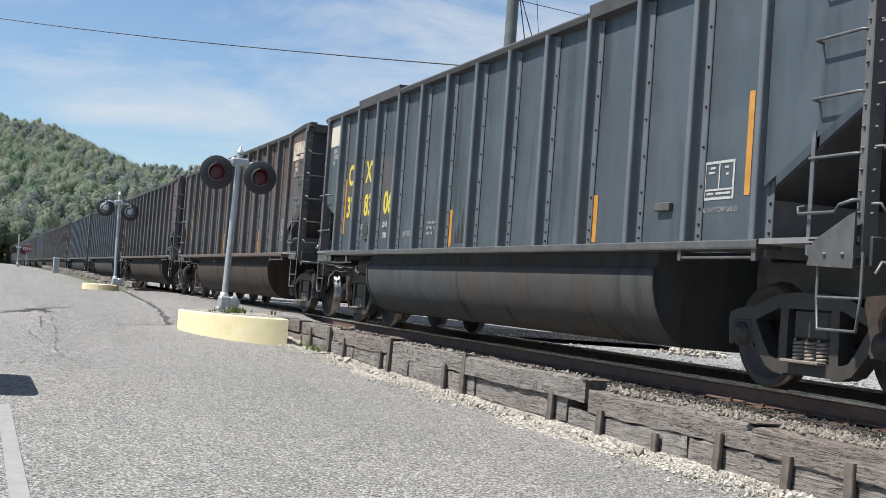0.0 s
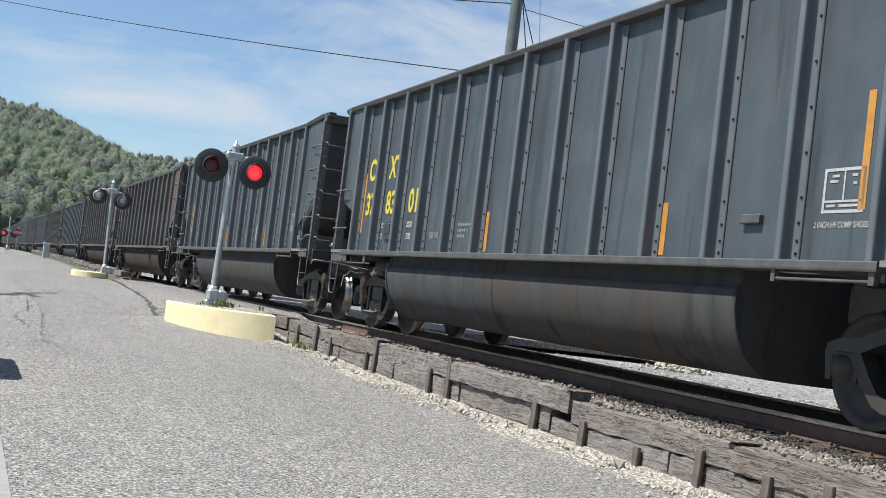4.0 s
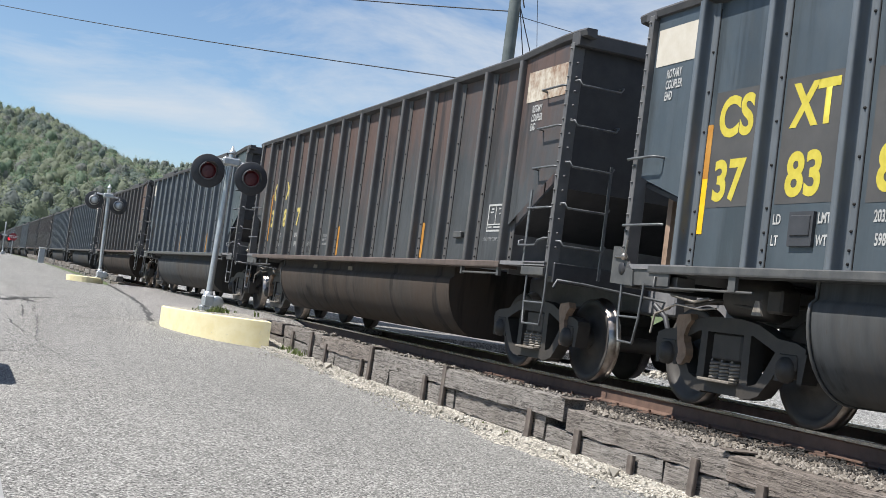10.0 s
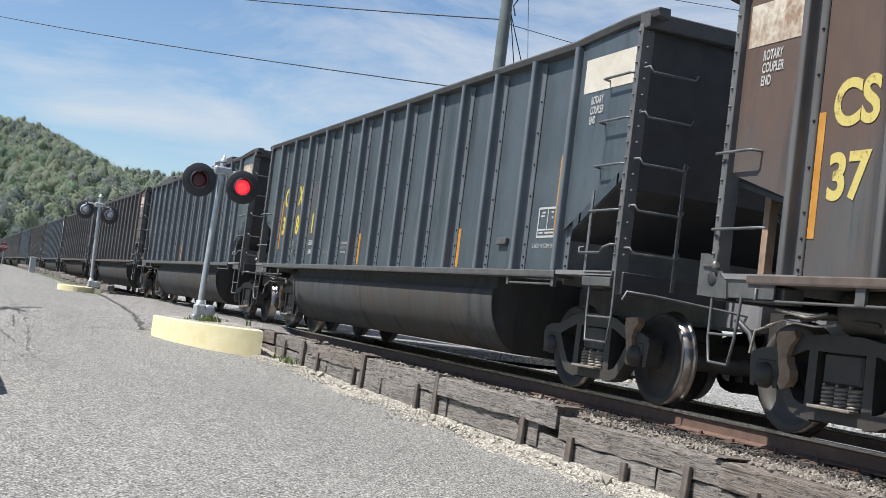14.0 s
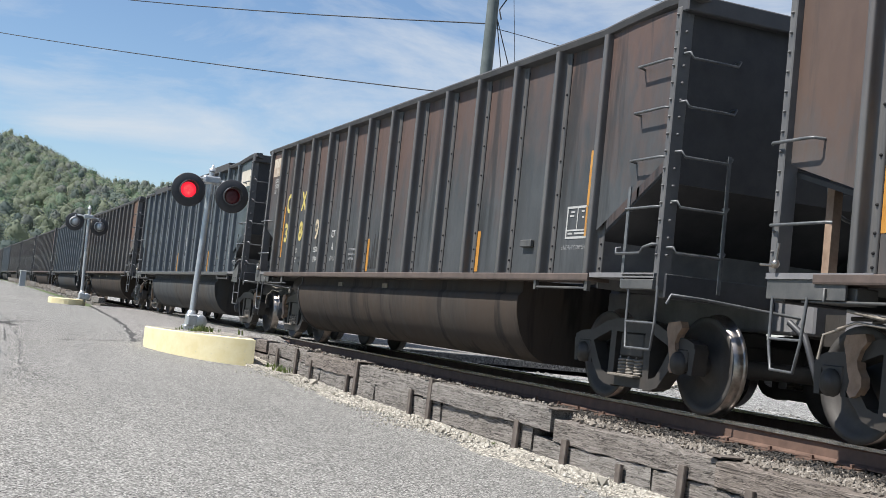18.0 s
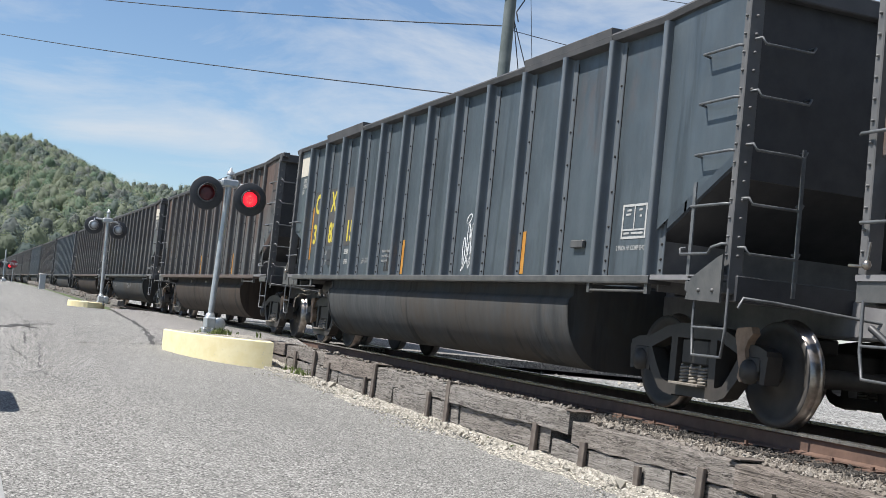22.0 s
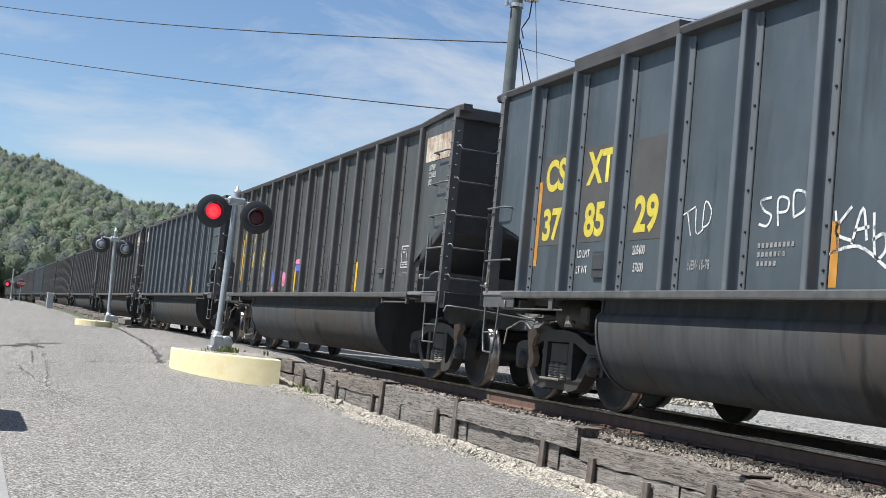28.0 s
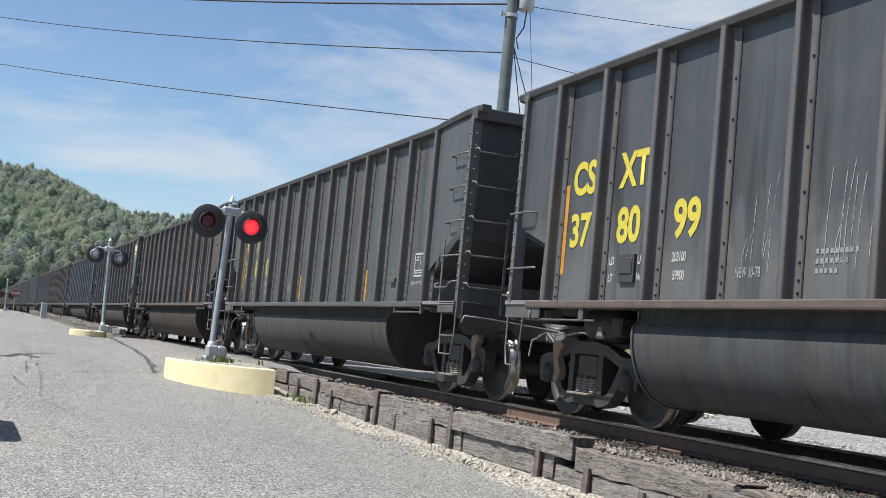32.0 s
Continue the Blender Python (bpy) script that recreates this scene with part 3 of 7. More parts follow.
crack(ragged((0.2, 47.0), (3.5, 48.0), 14, 0.05), 0.03)
line = Mesh()
lv = []
for y in (-20, 0, 3, 5, 7, 8.5, 10, 10.9):
    lv += [(0.26, y, road_z(y) + 0.012), (0.365, y, road_z(y) + 0.012)]
line.add(lv, [(2 * i, 2 * i + 1, 2 * i + 3, 2 * i + 2) for i in range(7)])
solid("road_line", line, line_mat, "worn white painted line on the road", "road marking", kind="structure")

# ---- the coal cars ----
# A car's own space: rail head at z 0, its middle at y 0, the side that is seen at negative x.
HALF = 1.58  # half width over ribs
SKIN = 1.44  # half width over the side sheets
END_SKIN = 1.505  # the same in the two end bays
TOP = 3.70
SILL = 1.23
BODY = 7.315
RIBS = [6.44 - 1.0325 * i for i in range(13)]
rail_brown = simple("sooty_brown_top_rail", (0.04, 0.041, 0.046), (0.075, 0.072, 0.074), 4.0, 0.65)
SLOPE_Z = 2.08

_font = {}


def text_data(body, height, material, width=0.82, bold=0.028):
    """Mesh of a line of text on the car's side, upright, read from negative x, starting at its lower left corner."""
    key = (body, height, material.name, width)
    if key not in _font:
        c = bpy.data.curves.new("lettering", "FONT")
        c.body = body
        c.size = 1.0
        c.offset = bold
        c.resolution_u = 5
        o = new("lettering_source", c)
        bpy.context.view_layer.update()
        me = bpy.data.meshes.new_from_object(o.evaluated_get(bpy.context.evaluated_depsgraph_get()))
        bpy.data.objects.remove(o)
        me.name = "lettering"
        s = height / 0.70
        me.transform(Matrix(((0, 0, -1, 0), (-s * width, 0, 0, 0), (0, s, 0, 0), (0, 0, 0, 1))))
        me.materials.clear()
        me.materials.append(material)
        _font[key] = me
    return _font[key]


def letter(body, y, z, height, material, car, x=-SKIN - 0.004, width=0.82, label="", name="lettering", bold=0.028):
    ob = part(name, text_data(body, height, material, width, bold), material, car, label)
    ob.location = (x, y, z)
    return ob


def flat(y0, y1, z0, z1, x=-SKIN - 0.003, lean=0.0):
    return Mesh().add([(x, y0, z0), (x, y1, z0), (x, y1 - lean, z1), (x, y0 - lean, z1)], [(0, 1, 2, 3)])


def rib_data(seam=True):
    d = HALF - SKIN
    prof = [(-0.150, 0.0), (-0.150, 0.014), (-0.096, 0.016), (-0.078, 0.026), (-0.070, 0.05), (-0.071, d * 0.6), (-0.074, d - 0.014), (-0.064, d), (-0.014, d), (0.0, d - 0.02), (0.004, 0.0)]
    m = Mesh()
    n = len(prof)
    zs = [SILL, SILL + 0.02, 3.30, 3.62]
    v = [(-SKIN - b, a, z) for z in zs for a, b in prof]
    m.add(v, [(j * n + i, j * n + i + 1, (j + 1) * n + i + 1, (j + 1) * n + i) for j in range(3) for i in range(n - 1)], True)
    body = len(m.f)
    for z in [SILL + 0.06, SILL + 0.16, SILL + 0.30, SILL + 0.5] + [2.08 + 0.36 * k for k in range(4)]:
        m.lathe([(-SKIN - 0.014, 0.014), (-SKIN - 0.027, 0.011), (-SKIN - 0.029, 0.0)], 6, "x", (0, -0.122, z), close=False)
    if seam:
        m.box(-SKIN - 0.006, -SKIN + 0.002, -0.160, -0.152, SILL + 0.01, 3.55)
    me = m.data("rib", steel_dark, rivet_mat)
    for p in me.polygons:
        p.material_index = 1 if p.index >= body else 0
    return me


def side_panel(y0, y1, z0=SILL, slope=None, skin=SKIN):
    """One sheet of the side, slightly dished between its ribs."""
    m = Mesh()
    ny, nz = 5, 6
    v = []
    for j in range(nz + 1):
        for i in range(ny + 1):
            a, b = i / ny, j / nz
            y = y0 + (y1 - y0) * a
            lo = z0 if slope is None else slope[0] + (slope[1] - slope[0]) * a
            z = lo + (TOP - 0.04 - lo) * b
            dish = 0.003 * math.sin(math.pi * a) * math.sin(math.pi * b)
            v.append((-skin + dish, y, z))
    n = ny + 1
    m.add(v, [(j * n + i, j * n + i + 1, (j + 1) * n + i + 1, (j + 1) * n + i) for j in range(nz) for i in range(ny)], True)
    return m.data("side_sheet", steel_dark)


def bent_bar(pts, r=0.013):
    return Mesh().tube(pts, r, 6)


def wheelset_data():
    m = Mesh()
    for s in (-1, 1):
        x = s * 0.753
        prof = [(x - s * 0.045, 0.10), (x - s * 0.045, 0.36), (x - s * 0.065, 0.39), (x - s * 0.065, 0.474), (x - s * 0.05, 0.485), (x - s * 0.035, 0.466), (x - s * 0.02, 0.458), (x + s * 0.07, 0.454), (x + s * 0.07, 0.40), (x + s * 0.045, 0.375), (x + s * 0.012, 0.33), (x + s * 0.02, 0.15), (x + s * 0.06, 0.135), (x + s * 0.06, 0.09)]
        m.lathe(prof, 36, "x", close=False)
    m.lathe([(-1.12, 0.07), (-0.86, 0.075), (-0.80, 0.10), (-0.1, 0.085), (0.1, 0.085), (0.80, 0.10), (0.86, 0.075), (1.12, 0.07)], 14, "x")
    me = m.data("wheelset", wheel_steel, steel_tread)
    for p in me.polygons:
        c = p.center
        if math.hypot(c.y, c.z) > 0.452:
            p.material_index = 1
    return me


def truck_frame(side):
    m = Mesh()
    a, b = side * 0.94, side * 1.09
    lo, hi = min(a, b), max(a, b)
    m.prism([(-1.10, 0.64), (-0.98, 0.68), (-0.74, 0.70), (-0.46, 0.80), (-0.2, 0.835), (0.2, 0.835), (0.46, 0.80), (0.74, 0.70), (0.98, 0.68), (1.10, 0.64), (1.10, 0.56), (0.74, 0.58), (0.40, 0.70), (-0.40, 0.70), (-0.74, 0.58), (-1.10, 0.56)], lo, hi)
    m.prism([(-0.44, 0.165), (0.44, 0.165), (0.54, 0.21), (0.44, 0.275), (-0.44, 0.275), (-0.54, 0.21)], lo, hi)
    for s in (-1, 1):
        m.prism([(s * 0.27, 0.27), (s * 0.38, 0.27), (s * 0.37, 0.71), (s * 0.27, 0.71)], lo, hi)
        m.prism([(s * 0.43, 0.168), (s * 0.54, 0.20), (s * 0.70, 0.36), (s * 0.84, 0.56), (s * 0.74, 0.62), (s * 0.60, 0.42), (s * 0.50, 0.30), (s * 0.40, 0.27)], lo, hi)
        m.prism([(s * 0.76, 0.58), (s * 0.73, 0.36), (s * 0.79, 0.36), (s * 0.82, 0.54)], lo, hi)
        m.prism([(s * 1.02, 0.58), (s * 1.03, 0.36), (s * 1.09, 0.36), (s * 1.12, 0.60)], lo, hi)
        m.prism([(s * 0.46, 0.172), (s * 0.30, 0.150), (s * 0.30, 0.168)], lo, hi)
    return m.data("side_frame", steel_truck)


def spring_data():
    pts = [(0.058 * math.cos(t), 0.058 * math.sin(t), 0.285 + 0.17 * t / (2 * math.pi * 5.5)) for t in (2 * math.pi * k / 9 for k in range(int(5.5 * 9)))]
    return Mesh().tube(pts, 0.015, 5).data("spring", steel_spring)


WHEEL = wheelset_data()
FRAME = {s: truck_frame(s) for s in (-1, 1)}
SPRING = spring_data()
SEAT = {s: Mesh().box(s * 1.11 - 0.07, s * 1.11 + 0.03, -0.24, 0.24, 0.262, 0.288, 0.006).data("spring_seat", steel_spring) for s in (-1, 1)}
BOLSTER = Mesh().box(-1.07, 1.07, -0.22, 0.22, 0.455, 0.70, 0.02).box(-0.35, 0.35, -0.26, 0.26, 0.66, 0.82, 0.02).data("truck", steel_truck)
CAP = {s: Mesh().lathe([(s * 1.08, 0.11), (s * 1.13, 0.105), (s * 1.14, 0.07), (s * 1.155, 0.065), (s * 1.155, 0.0)], 14, "x").box(s * 1.0, s * 1.10, -0.12, 0.12, 0.0, 0.13, 0.01).data("bearing", steel_truck) for s in (-1, 1)}
ADAPT = Mesh().prism([(0.10, 0.82), (-0.10, 0.84), (-0.13, 0.78), (-0.07, 0.72), (-0.035, 0.64), (-0.05, 0.58), (-0.095, 0.52), (-0.10, 0.45), (-0.05, 0.38), (0.01, 0.36), (0.05, 0.40), (0.03, 0.48), (0.06, 0.56), (0.085, 0.66), (0.12, 0.76)], -1.13, -1.05).data("brake_lever", adapter_rust)


def add_truck(car, y):
    t = part("truck", BOLSTER, steel_truck, car, "sooty cast-steel truck")
    t.location = (0, y, 0)
    for s in (-1, 1):
        part("side_frame", FRAME[s], steel_truck, t)
        for k in (-0.15, 0.0, 0.15):
            part("spring", SPRING, steel_spring, t, "dusty coil spring").location = (s * 1.035, k, 0)
        part("spring_seat", SEAT[s], steel_spring, t)
        for k in (-0.89, 0.89):
            part("bearing", CAP[s], steel_truck, t).location = (0, k, 0.457)
    for k in (-0.89, 0.89):
        part("wheelset", WHEEL, steel_truck, t, "steel wheels with shiny treads").location = (0, k, 0.457)
    return t


RIB = rib_data()
LAST_RIB = rib_data(False)
FAR_RIB = RIB.copy()
FAR_RIB.transform(Matrix.Rotation(math.pi, 4, "Z"))
edges = [BODY - 0.06] + RIBS + [-BODY + 0.06]
PANELS = [side_panel(edges[i], edges[i + 1], SILL, (SLOPE_Z, 1.83) if i == 0 else (1.62, 2.32) if i == 13 else None, END_SKIN if i in (0, 13) else SKIN) for i in range(14)]
FAR_SHEET = Mesh().add([(SKIN, -BODY, 2.08), (SKIN, -6.4, 1.83), (SKIN, -6.4, SILL), (SKIN, 6.4, SILL), (SKIN, 6.4, 1.83), (SKIN, BODY, 2.08), (SKIN, BODY, TOP), (SKIN, -BODY, TOP)], [tuple(range(8))]).data("far_side_sheet", steel_dark)


def chord_mesh(s):
    """Top rail with small dents, raised over the last bay of one end."""
    m = Mesh()
    ys = [-7.55, -7.35, -7.0, -6.3, -5.9, -3, 0, 3, 6, 7.32, 7.52]
    up = [0.06, 0.07, 0.07, 0.03, 0.0, 0.0, 0.0, 0.0, 0.0, 0.0, -0.015]
    sec = [(1.42, -0.10), (1.54, -0.075), (1.56, -0.02), (1.55, 0.0), (1.43, 0.0)]
    v = [(s * x, y, TOP + z + u) for y, u in zip(ys, up) for x, z in sec]
    n = 5
    m.add(v, [(j * n + i, j * n + (i + 1) % n, (j + 1) * n + (i + 1) % n, (j + 1) * n + i) for j in range(len(ys) - 1) for i in range(n)])
    m.add(v[:n], [(4, 3, 2, 1, 0)])
    m.add(v[-n:], [(0, 1, 2, 3, 4)])
    return m.data("top_rail", rail_brown)


CHORD = {s: chord_mesh(s) for s in (-1, 1)}
SPLICE = [Mesh().prism([(1.425, -0.11), (1.55, -0.08), (1.57, 0.055), (1.56, 0.066), (1.425, 0.066)], a, b, "y") for a, b in ((3.32, 5.42), (-4.92, -2.86))]
for m in SPLICE:
    m.v = [(-x, y, TOP + z) for x, y, z in m.v]
SPLICE = [m.data("rail_splice", rail_brown) for m in SPLICE]
SPLICED = (-7, 2, 3, 5, 6, 8, 10, 14, 16)
FLANGE = {s: Mesh().prism([(s * 1.36, SILL - 0.075), (s * 1.60, SILL - 0.075), (s * 1.605, SILL - 0.06), (s * 1.605, SILL - 0.01), (s * 1.595, SILL), (s * 1.36, SILL)], -6.12, 6.75, "y").data("side_sill", steel_edge) for s in (-1, 1)}
END_SHEET = {s: Mesh().box(-1.44, 1.44, s * 7.27, s * 7.30, 2.05, TOP - 0.05).data("end_sheet", shade_dark) for s in (-1, 1)}
SLOPE_SHEET = {s: Mesh().prism([(7.27, 2.04), (6.42, 1.80), (6.42, 1.76), (7.27, 2.00)] if s > 0 else [(-7.27, 2.30), (-5.96, 1.60), (-5.96, 1.56), (-7.27, 2.26)], -1.44, 1.44).data("slope_sheet", shade_dark) for s in (-1, 1)}
BULKHEAD = {s: Mesh().box(-1.40, 1.40, 6.40 if s > 0 else -5.98, 6.44 if s > 0 else -5.94, 1.1, 1.79 if s > 0 else 1.59).data("bulkhead", underbody_lift) for s in (-1, 1)}
END_RAIL = {s: Mesh().box(-1.56, 1.56, s * 7.22, s * 7.40, TOP - 0.11, TOP + (0.05 if s < 0 else -0.005), 0.012).data("end_rail", rail_brown) for s in (-1, 1)}
FLOOR = Mesh().box(-1.43, 1.43, 4.5, 6.42, 1.20, 1.24).box(-1.43, 1.43, -6.42, -4.5, 1.20, 1.24).box(-0.3, 0.3, -7.9, 7.9, 0.82, 1.15, 0.02).box(-0.28, 0.28, -4.5, 4.5, 1.0, 1.24).data("underframe", underbody_lift)
# Added slabs under each car end, placed to keep sun off truck and rail.
SHADE_SLAB = {s: Mesh().box(-1.60, 1.60, s * 6.14, s * 7.3, 1.19, 1.235).data("platform", underbody_lift) for s in (-1, 1)}
BRACE = Mesh().box(-1.28, -1.20, 6.98, 7.06, 1.2, 2.06).box(1.20, 1.28, 6.98, 7.06, 1.2, 2.06).data("end_brace", adapter_rust)
BRAKE_WHEEL = Mesh().tube([(-0.62 + 0.27 * math.cos(t), 7.52, 2.02 + 0.27 * math.sin(t)) for t in (2 * math.pi * k / 24 for k in range(24))], 0.016, 6, closed=True)
for k in range(4):
    a = 0.4 + math.pi / 2 * k
    BRAKE_WHEEL.tube([(-0.62, 7.50, 2.02), (-0.62 + 0.26 * math.cos(a), 7.52, 2.02 + 0.26 * math.sin(a))], 0.012, 5)
BRAKE_WHEEL = BRAKE_WHEEL.lathe([(7.30, 0.03), (7.52, 0.03), (7.53, 0.0)], 8, "y", (-0.62, 0, 2.02)).data("brake_wheel", steel_grab)
RESERVOIR = Mesh().lathe([(1.30, 0.0), (1.31, 0.10), (1.36, 0.14), (1.84, 0.14), (1.89, 0.10), (1.90, 0.0)], 16, "z", (-0.72, 6.80, 0), close=False).data("air_reservoir", adapter_rust)
# End sills blackened too, the shade between cars put into their colour.
END_SILL = {s: Mesh().box(-1.5, 1.5, s * 7.18, s * 7.34, 1.02, 1.24, 0.01).data("end_sill", lamp_black) for s in (-1, 1)}


def tub_mesh():
    """The rounded belly between the trucks, with flat ends and a rolled rim."""
    m = Mesh()
    prof = [(-1.40, SILL - 0.05), (-1.405, 1.03), (-1.43, 1.01), (-1.456, 0.985)]
    prof += [(-0.97 - 0.492 * math.cos(t), 0.93 - 0.67 * math.sin(t)) for t in (0.03 + math.pi / 2 * k / 12 for k in range(12))]
    prof += [(-0.5, 0.25)]
    prof = prof + [(-x, z) for x, z in reversed(prof)]
    m.sweep(prof, -4.33, 4.60, [-4.33, -2.2, 0.0, 2.2, 4.60])
    return m.data("tub", steel_dark), prof


TUB, TUB_PROF = tub_mesh()
TUB_END = {s: Mesh().prism(TUB_PROF, *((4.58, 4.592) if s > 0 else (-4.328, -4.31)), "y").data("tub_end", steel_dark) for s in (-1, 1)}
TUB_RIM = Mesh().tube([(x * 1.006, 4.605, z - 0.004) for x, z in TUB_PROF], 0.016, 5).data("tub_rim", steel_edge)
POST = {}
for sx in (-1, 1):
    for sy in (-1, 1):
        m = Mesh().box(sx * (SKIN - 0.01), sx * (HALF - 0.01), sy * 7.235, sy * 7.315, 1.08, TOP - 0.06, 0.008)
        for k in range(15):
            z = 1.4 + 0.155 * k
            m.lathe([(sx * (HALF - 0.01), 0.013), (sx * (HALF + 0.008), 0.011), (sx * (HALF + 0.01), 0.0)], 6, "x", (0, sy * 7.275, z), close=False)
            if sy < 0:
                m.lathe([(-7.315, 0.014), (-7.336, 0.012), (-7.338, 0.0)], 6, "y", (sx * (SKIN + 0.06), 0, z), close=False)
        POST[sx, sy] = m.data("corner_post", steel_dark)


def side_grab(z, y0, y1, drop=0.0):
    x0, x1 = -END_SKIN, -HALF - 0.015
    return bent_bar([(x0, y0 + 0.03, z), (x0 - 0.02, y0 + 0.02, z), (x1, y0 - 0.01, z), (x1, y1 + 0.03, z), (x1 + 0.03, y1, z), (x1 + 0.05, y1, z)])


GRABS = [side_grab(z, -6.70, -7.25).data("grab_iron", steel_grab) for z in (3.17, 2.73, 2.28, 1.83)]
STILE = Mesh().prism([(-HALF, -6.72), (-HALF - 0.012, -6.72), (-HALF - 0.012, -6.765), (-HALF, -6.765)], 1.10, 2.04, "z").data("ladder_stile", steel_grab)
HOOP = bent_bar([(-HALF, -6.66, 1.47), (-HALF - 0.04, -6.64, 1.46), (-HALF - 0.05, -6.66, 1.41), (-HALF - 0.05, -7.08, 1.41), (-HALF - 0.05, -7.12, 1.46), (-HALF - 0.04, -7.26, 1.49), (-HALF, -7.27, 1.49)]).data("handhold", steel_grab)
STEP = Mesh().box(-HALF - 0.03, -HALF + 0.10, -7.30, -6.76, 1.085, 1.175, 0.006).box(-HALF - 0.02, -HALF + 0.1, -7.30, -6.76, 1.20, 1.225, 0.004).data("step_plate", steel_edge)
STIRRUP = Mesh().tube([(-HALF, -6.87, 1.09), (-HALF, -6.87, 0.80), (-HALF - 0.01, -6.91, 0.555), (-HALF - 0.01, -7.33, 0.555), (-HALF, -7.35, 0.80), (-HALF, -7.35, 1.12)], 0.013, 6).tube([(-HALF, -6.87, 0.79), (-HALF, -7.35, 0.79)], 0.012, 6).data("stirrup", steel_grab)
END_RUNGS = [bent_bar([(-1.50, -7.30, z + 0.05), (-1.49, -7.40, z + 0.05), (-1.46, -7.41, z), (-0.98, -7.41, z), (-0.95, -7.40, z + 0.05), (-0.94, -7.30, z + 0.05)]).data("end_rung", steel_grab) for z in (3.17, 2.73, 2.28, 1.83, 1.42)]
END_STILE = Mesh().box(-1.0, -0.97, -7.42, -7.40, 1.1, 2.35).data("end_stile", steel_grab)
CUT_LEVER = bent_bar([(-1.52, -7.42, 0.97), (-1.50, -7.45, 1.05), (-1.2, -7.48, 1.04), (-0.9, -7.5, 1.02), (-0.4, -7.6, 0.98), (-0.2, -7.8, 0.95)], 0.014).data("cut_lever", steel_grab)
HOSE = bent_bar([(-0.45, -7.75, 0.92), (-0.43, -7.95, 0.80), (-0.40, -8.05, 0.55), (-0.38, -8.1, 0.42)], 0.03).data("air_hose", lamp_black)
L_GRAB = bent_bar([(-END_SKIN, 6.86, 2.24), (-HALF - 0.01, 6.87, 2.24), (-HALF - 0.03, 6.90, 2.24), (-HALF - 0.03, 7.34, 2.24), (-HALF, 7.38, 2.24)]).data("grab_iron", steel_grab)
L_RUNG = bent_bar([(-HALF, 6.62, 1.60), (-HALF - 0.03, 6.64, 1.60), (-HALF - 0.03, 7.28, 1.60), (-HALF, 7.30, 1.60)]).data("rung", steel_grab)
L_STIRRUP = Mesh().tube([(-HALF, 7.22, 1.06), (-HALF, 7.22, 0.70), (-HALF, 7.18, 0.51), (-HALF, 6.92, 0.50), (-HALF, 6.86, 0.72), (-HALF, 6.82, 1.06)], 0.013, 6).tube([(-HALF, 7.22, 0.74), (-HALF, 6.86, 0.74)], 0.012, 6).data("stirrup", steel_grab)
L_PLATE = Mesh().box(-HALF - 0.004, -HALF + 0.02, 6.42, 7.30, 1.04, 1.22, 0.004).data("step_plate", steel_edge)
R_GUSSET = Mesh().prism([(-7.31, 1.40), (-7.24, 1.38), (-6.86, 1.20), (-6.80, 1.02), (-7.31, 1.00)], -HALF - 0.055, -HALF - 0.035).lathe([(-HALF - 0.055, 0.02), (-HALF - 0.07, 0.015), (-HALF - 0.072, 0.0)], 6, "x", (0, -7.0, 1.1), close=False).lathe([(-HALF - 0.055, 0.02), (-HALF - 0.07, 0.015), (-HALF - 0.072, 0.0)], 6, "x", (0, -7.2, 1.1), close=False).data("gusset", steel_edge)
BELLY_PLATE = Mesh().box(-1.418, -1.400, -0.11, 0.11, 0.985, 1.085).data("belly_plate", orange_tape)
# Black disc laid on the gusset, standing in for the dark of its hole.
HOLE_DISC = Mesh().lathe([(-HALF - 0.024, 0.0), (-HALF - 0.024, 0.062), (-HALF - 0.018, 0.064)], 16, "x", (0, 7.22, 1.19), close=False).data("gusset_hole", wire_mat)
L_GUSSET = Mesh().prism([(7.42, 1.40), (7.33, 1.40), (7.02, 1.17), (7.0, 1.03), (7.42, 1.05)], -HALF - 0.02, -HALF + 0.01).data("gusset", steel_edge)
UNDER_BOX = Mesh().box(-HALF + 0.06, -HALF + 0.26, 6.38, 6.80, 1.02, 1.14, 0.008).tube([(-HALF + 0.05, 6.62, 1.12), (-HALF - 0.02, 6.62, 1.12), (-HALF - 0.02, 6.62, 1.03)], 0.012, 5).data("release_box", steel_edge)
R_ROD = Mesh().tube([(-HALF + 0.02, -4.95, 1.085), (-HALF + 0.02, -6.05, 1.085)], 0.014, 5).box(-HALF, -HALF + 0.04, -6.08, -6.02, 1.06, 1.16).box(-HALF, -HALF + 0.04, -4.97, -4.92, 1.06, 1.16).data("brake_rod", steel_edge)
ROD = Mesh().tube([(-HALF + 0.02, 6.9, 1.03), (-HALF + 0.02, 5.2, 1.03)], 0.012, 5).box(-HALF + 0.0, -HALF + 0.03, 5.42, 5.52, 1.03, 1.16).data("brake_rod", steel_edge)
PIPES = Mesh().tube([(-1.0, 7.0, 0.95), (-0.9, 6.5, 0.97), (-0.95, 6.0, 0.9), (-0.9, 5.6, 0.98), (-0.9, 5.0, 0.98)], 0.02, 6).tube([(-1.15, 6.6, 0.92), (-1.1, 6.3, 0.98), (-1.12, 5.75, 0.93)], 0.018, 6).lathe([(5.6, 0.0), (5.6, 0.16), (5.65, 0.19), (6.2, 0.19), (6.25, 0.16), (6.25, 0.0)], 14, "y", (-0.95, 0, 1.02), close=False).box(-1.2, -1.0, 5.3, 5.5, 0.9, 1.1, 0.02).data("brake_gear", steel_truck)
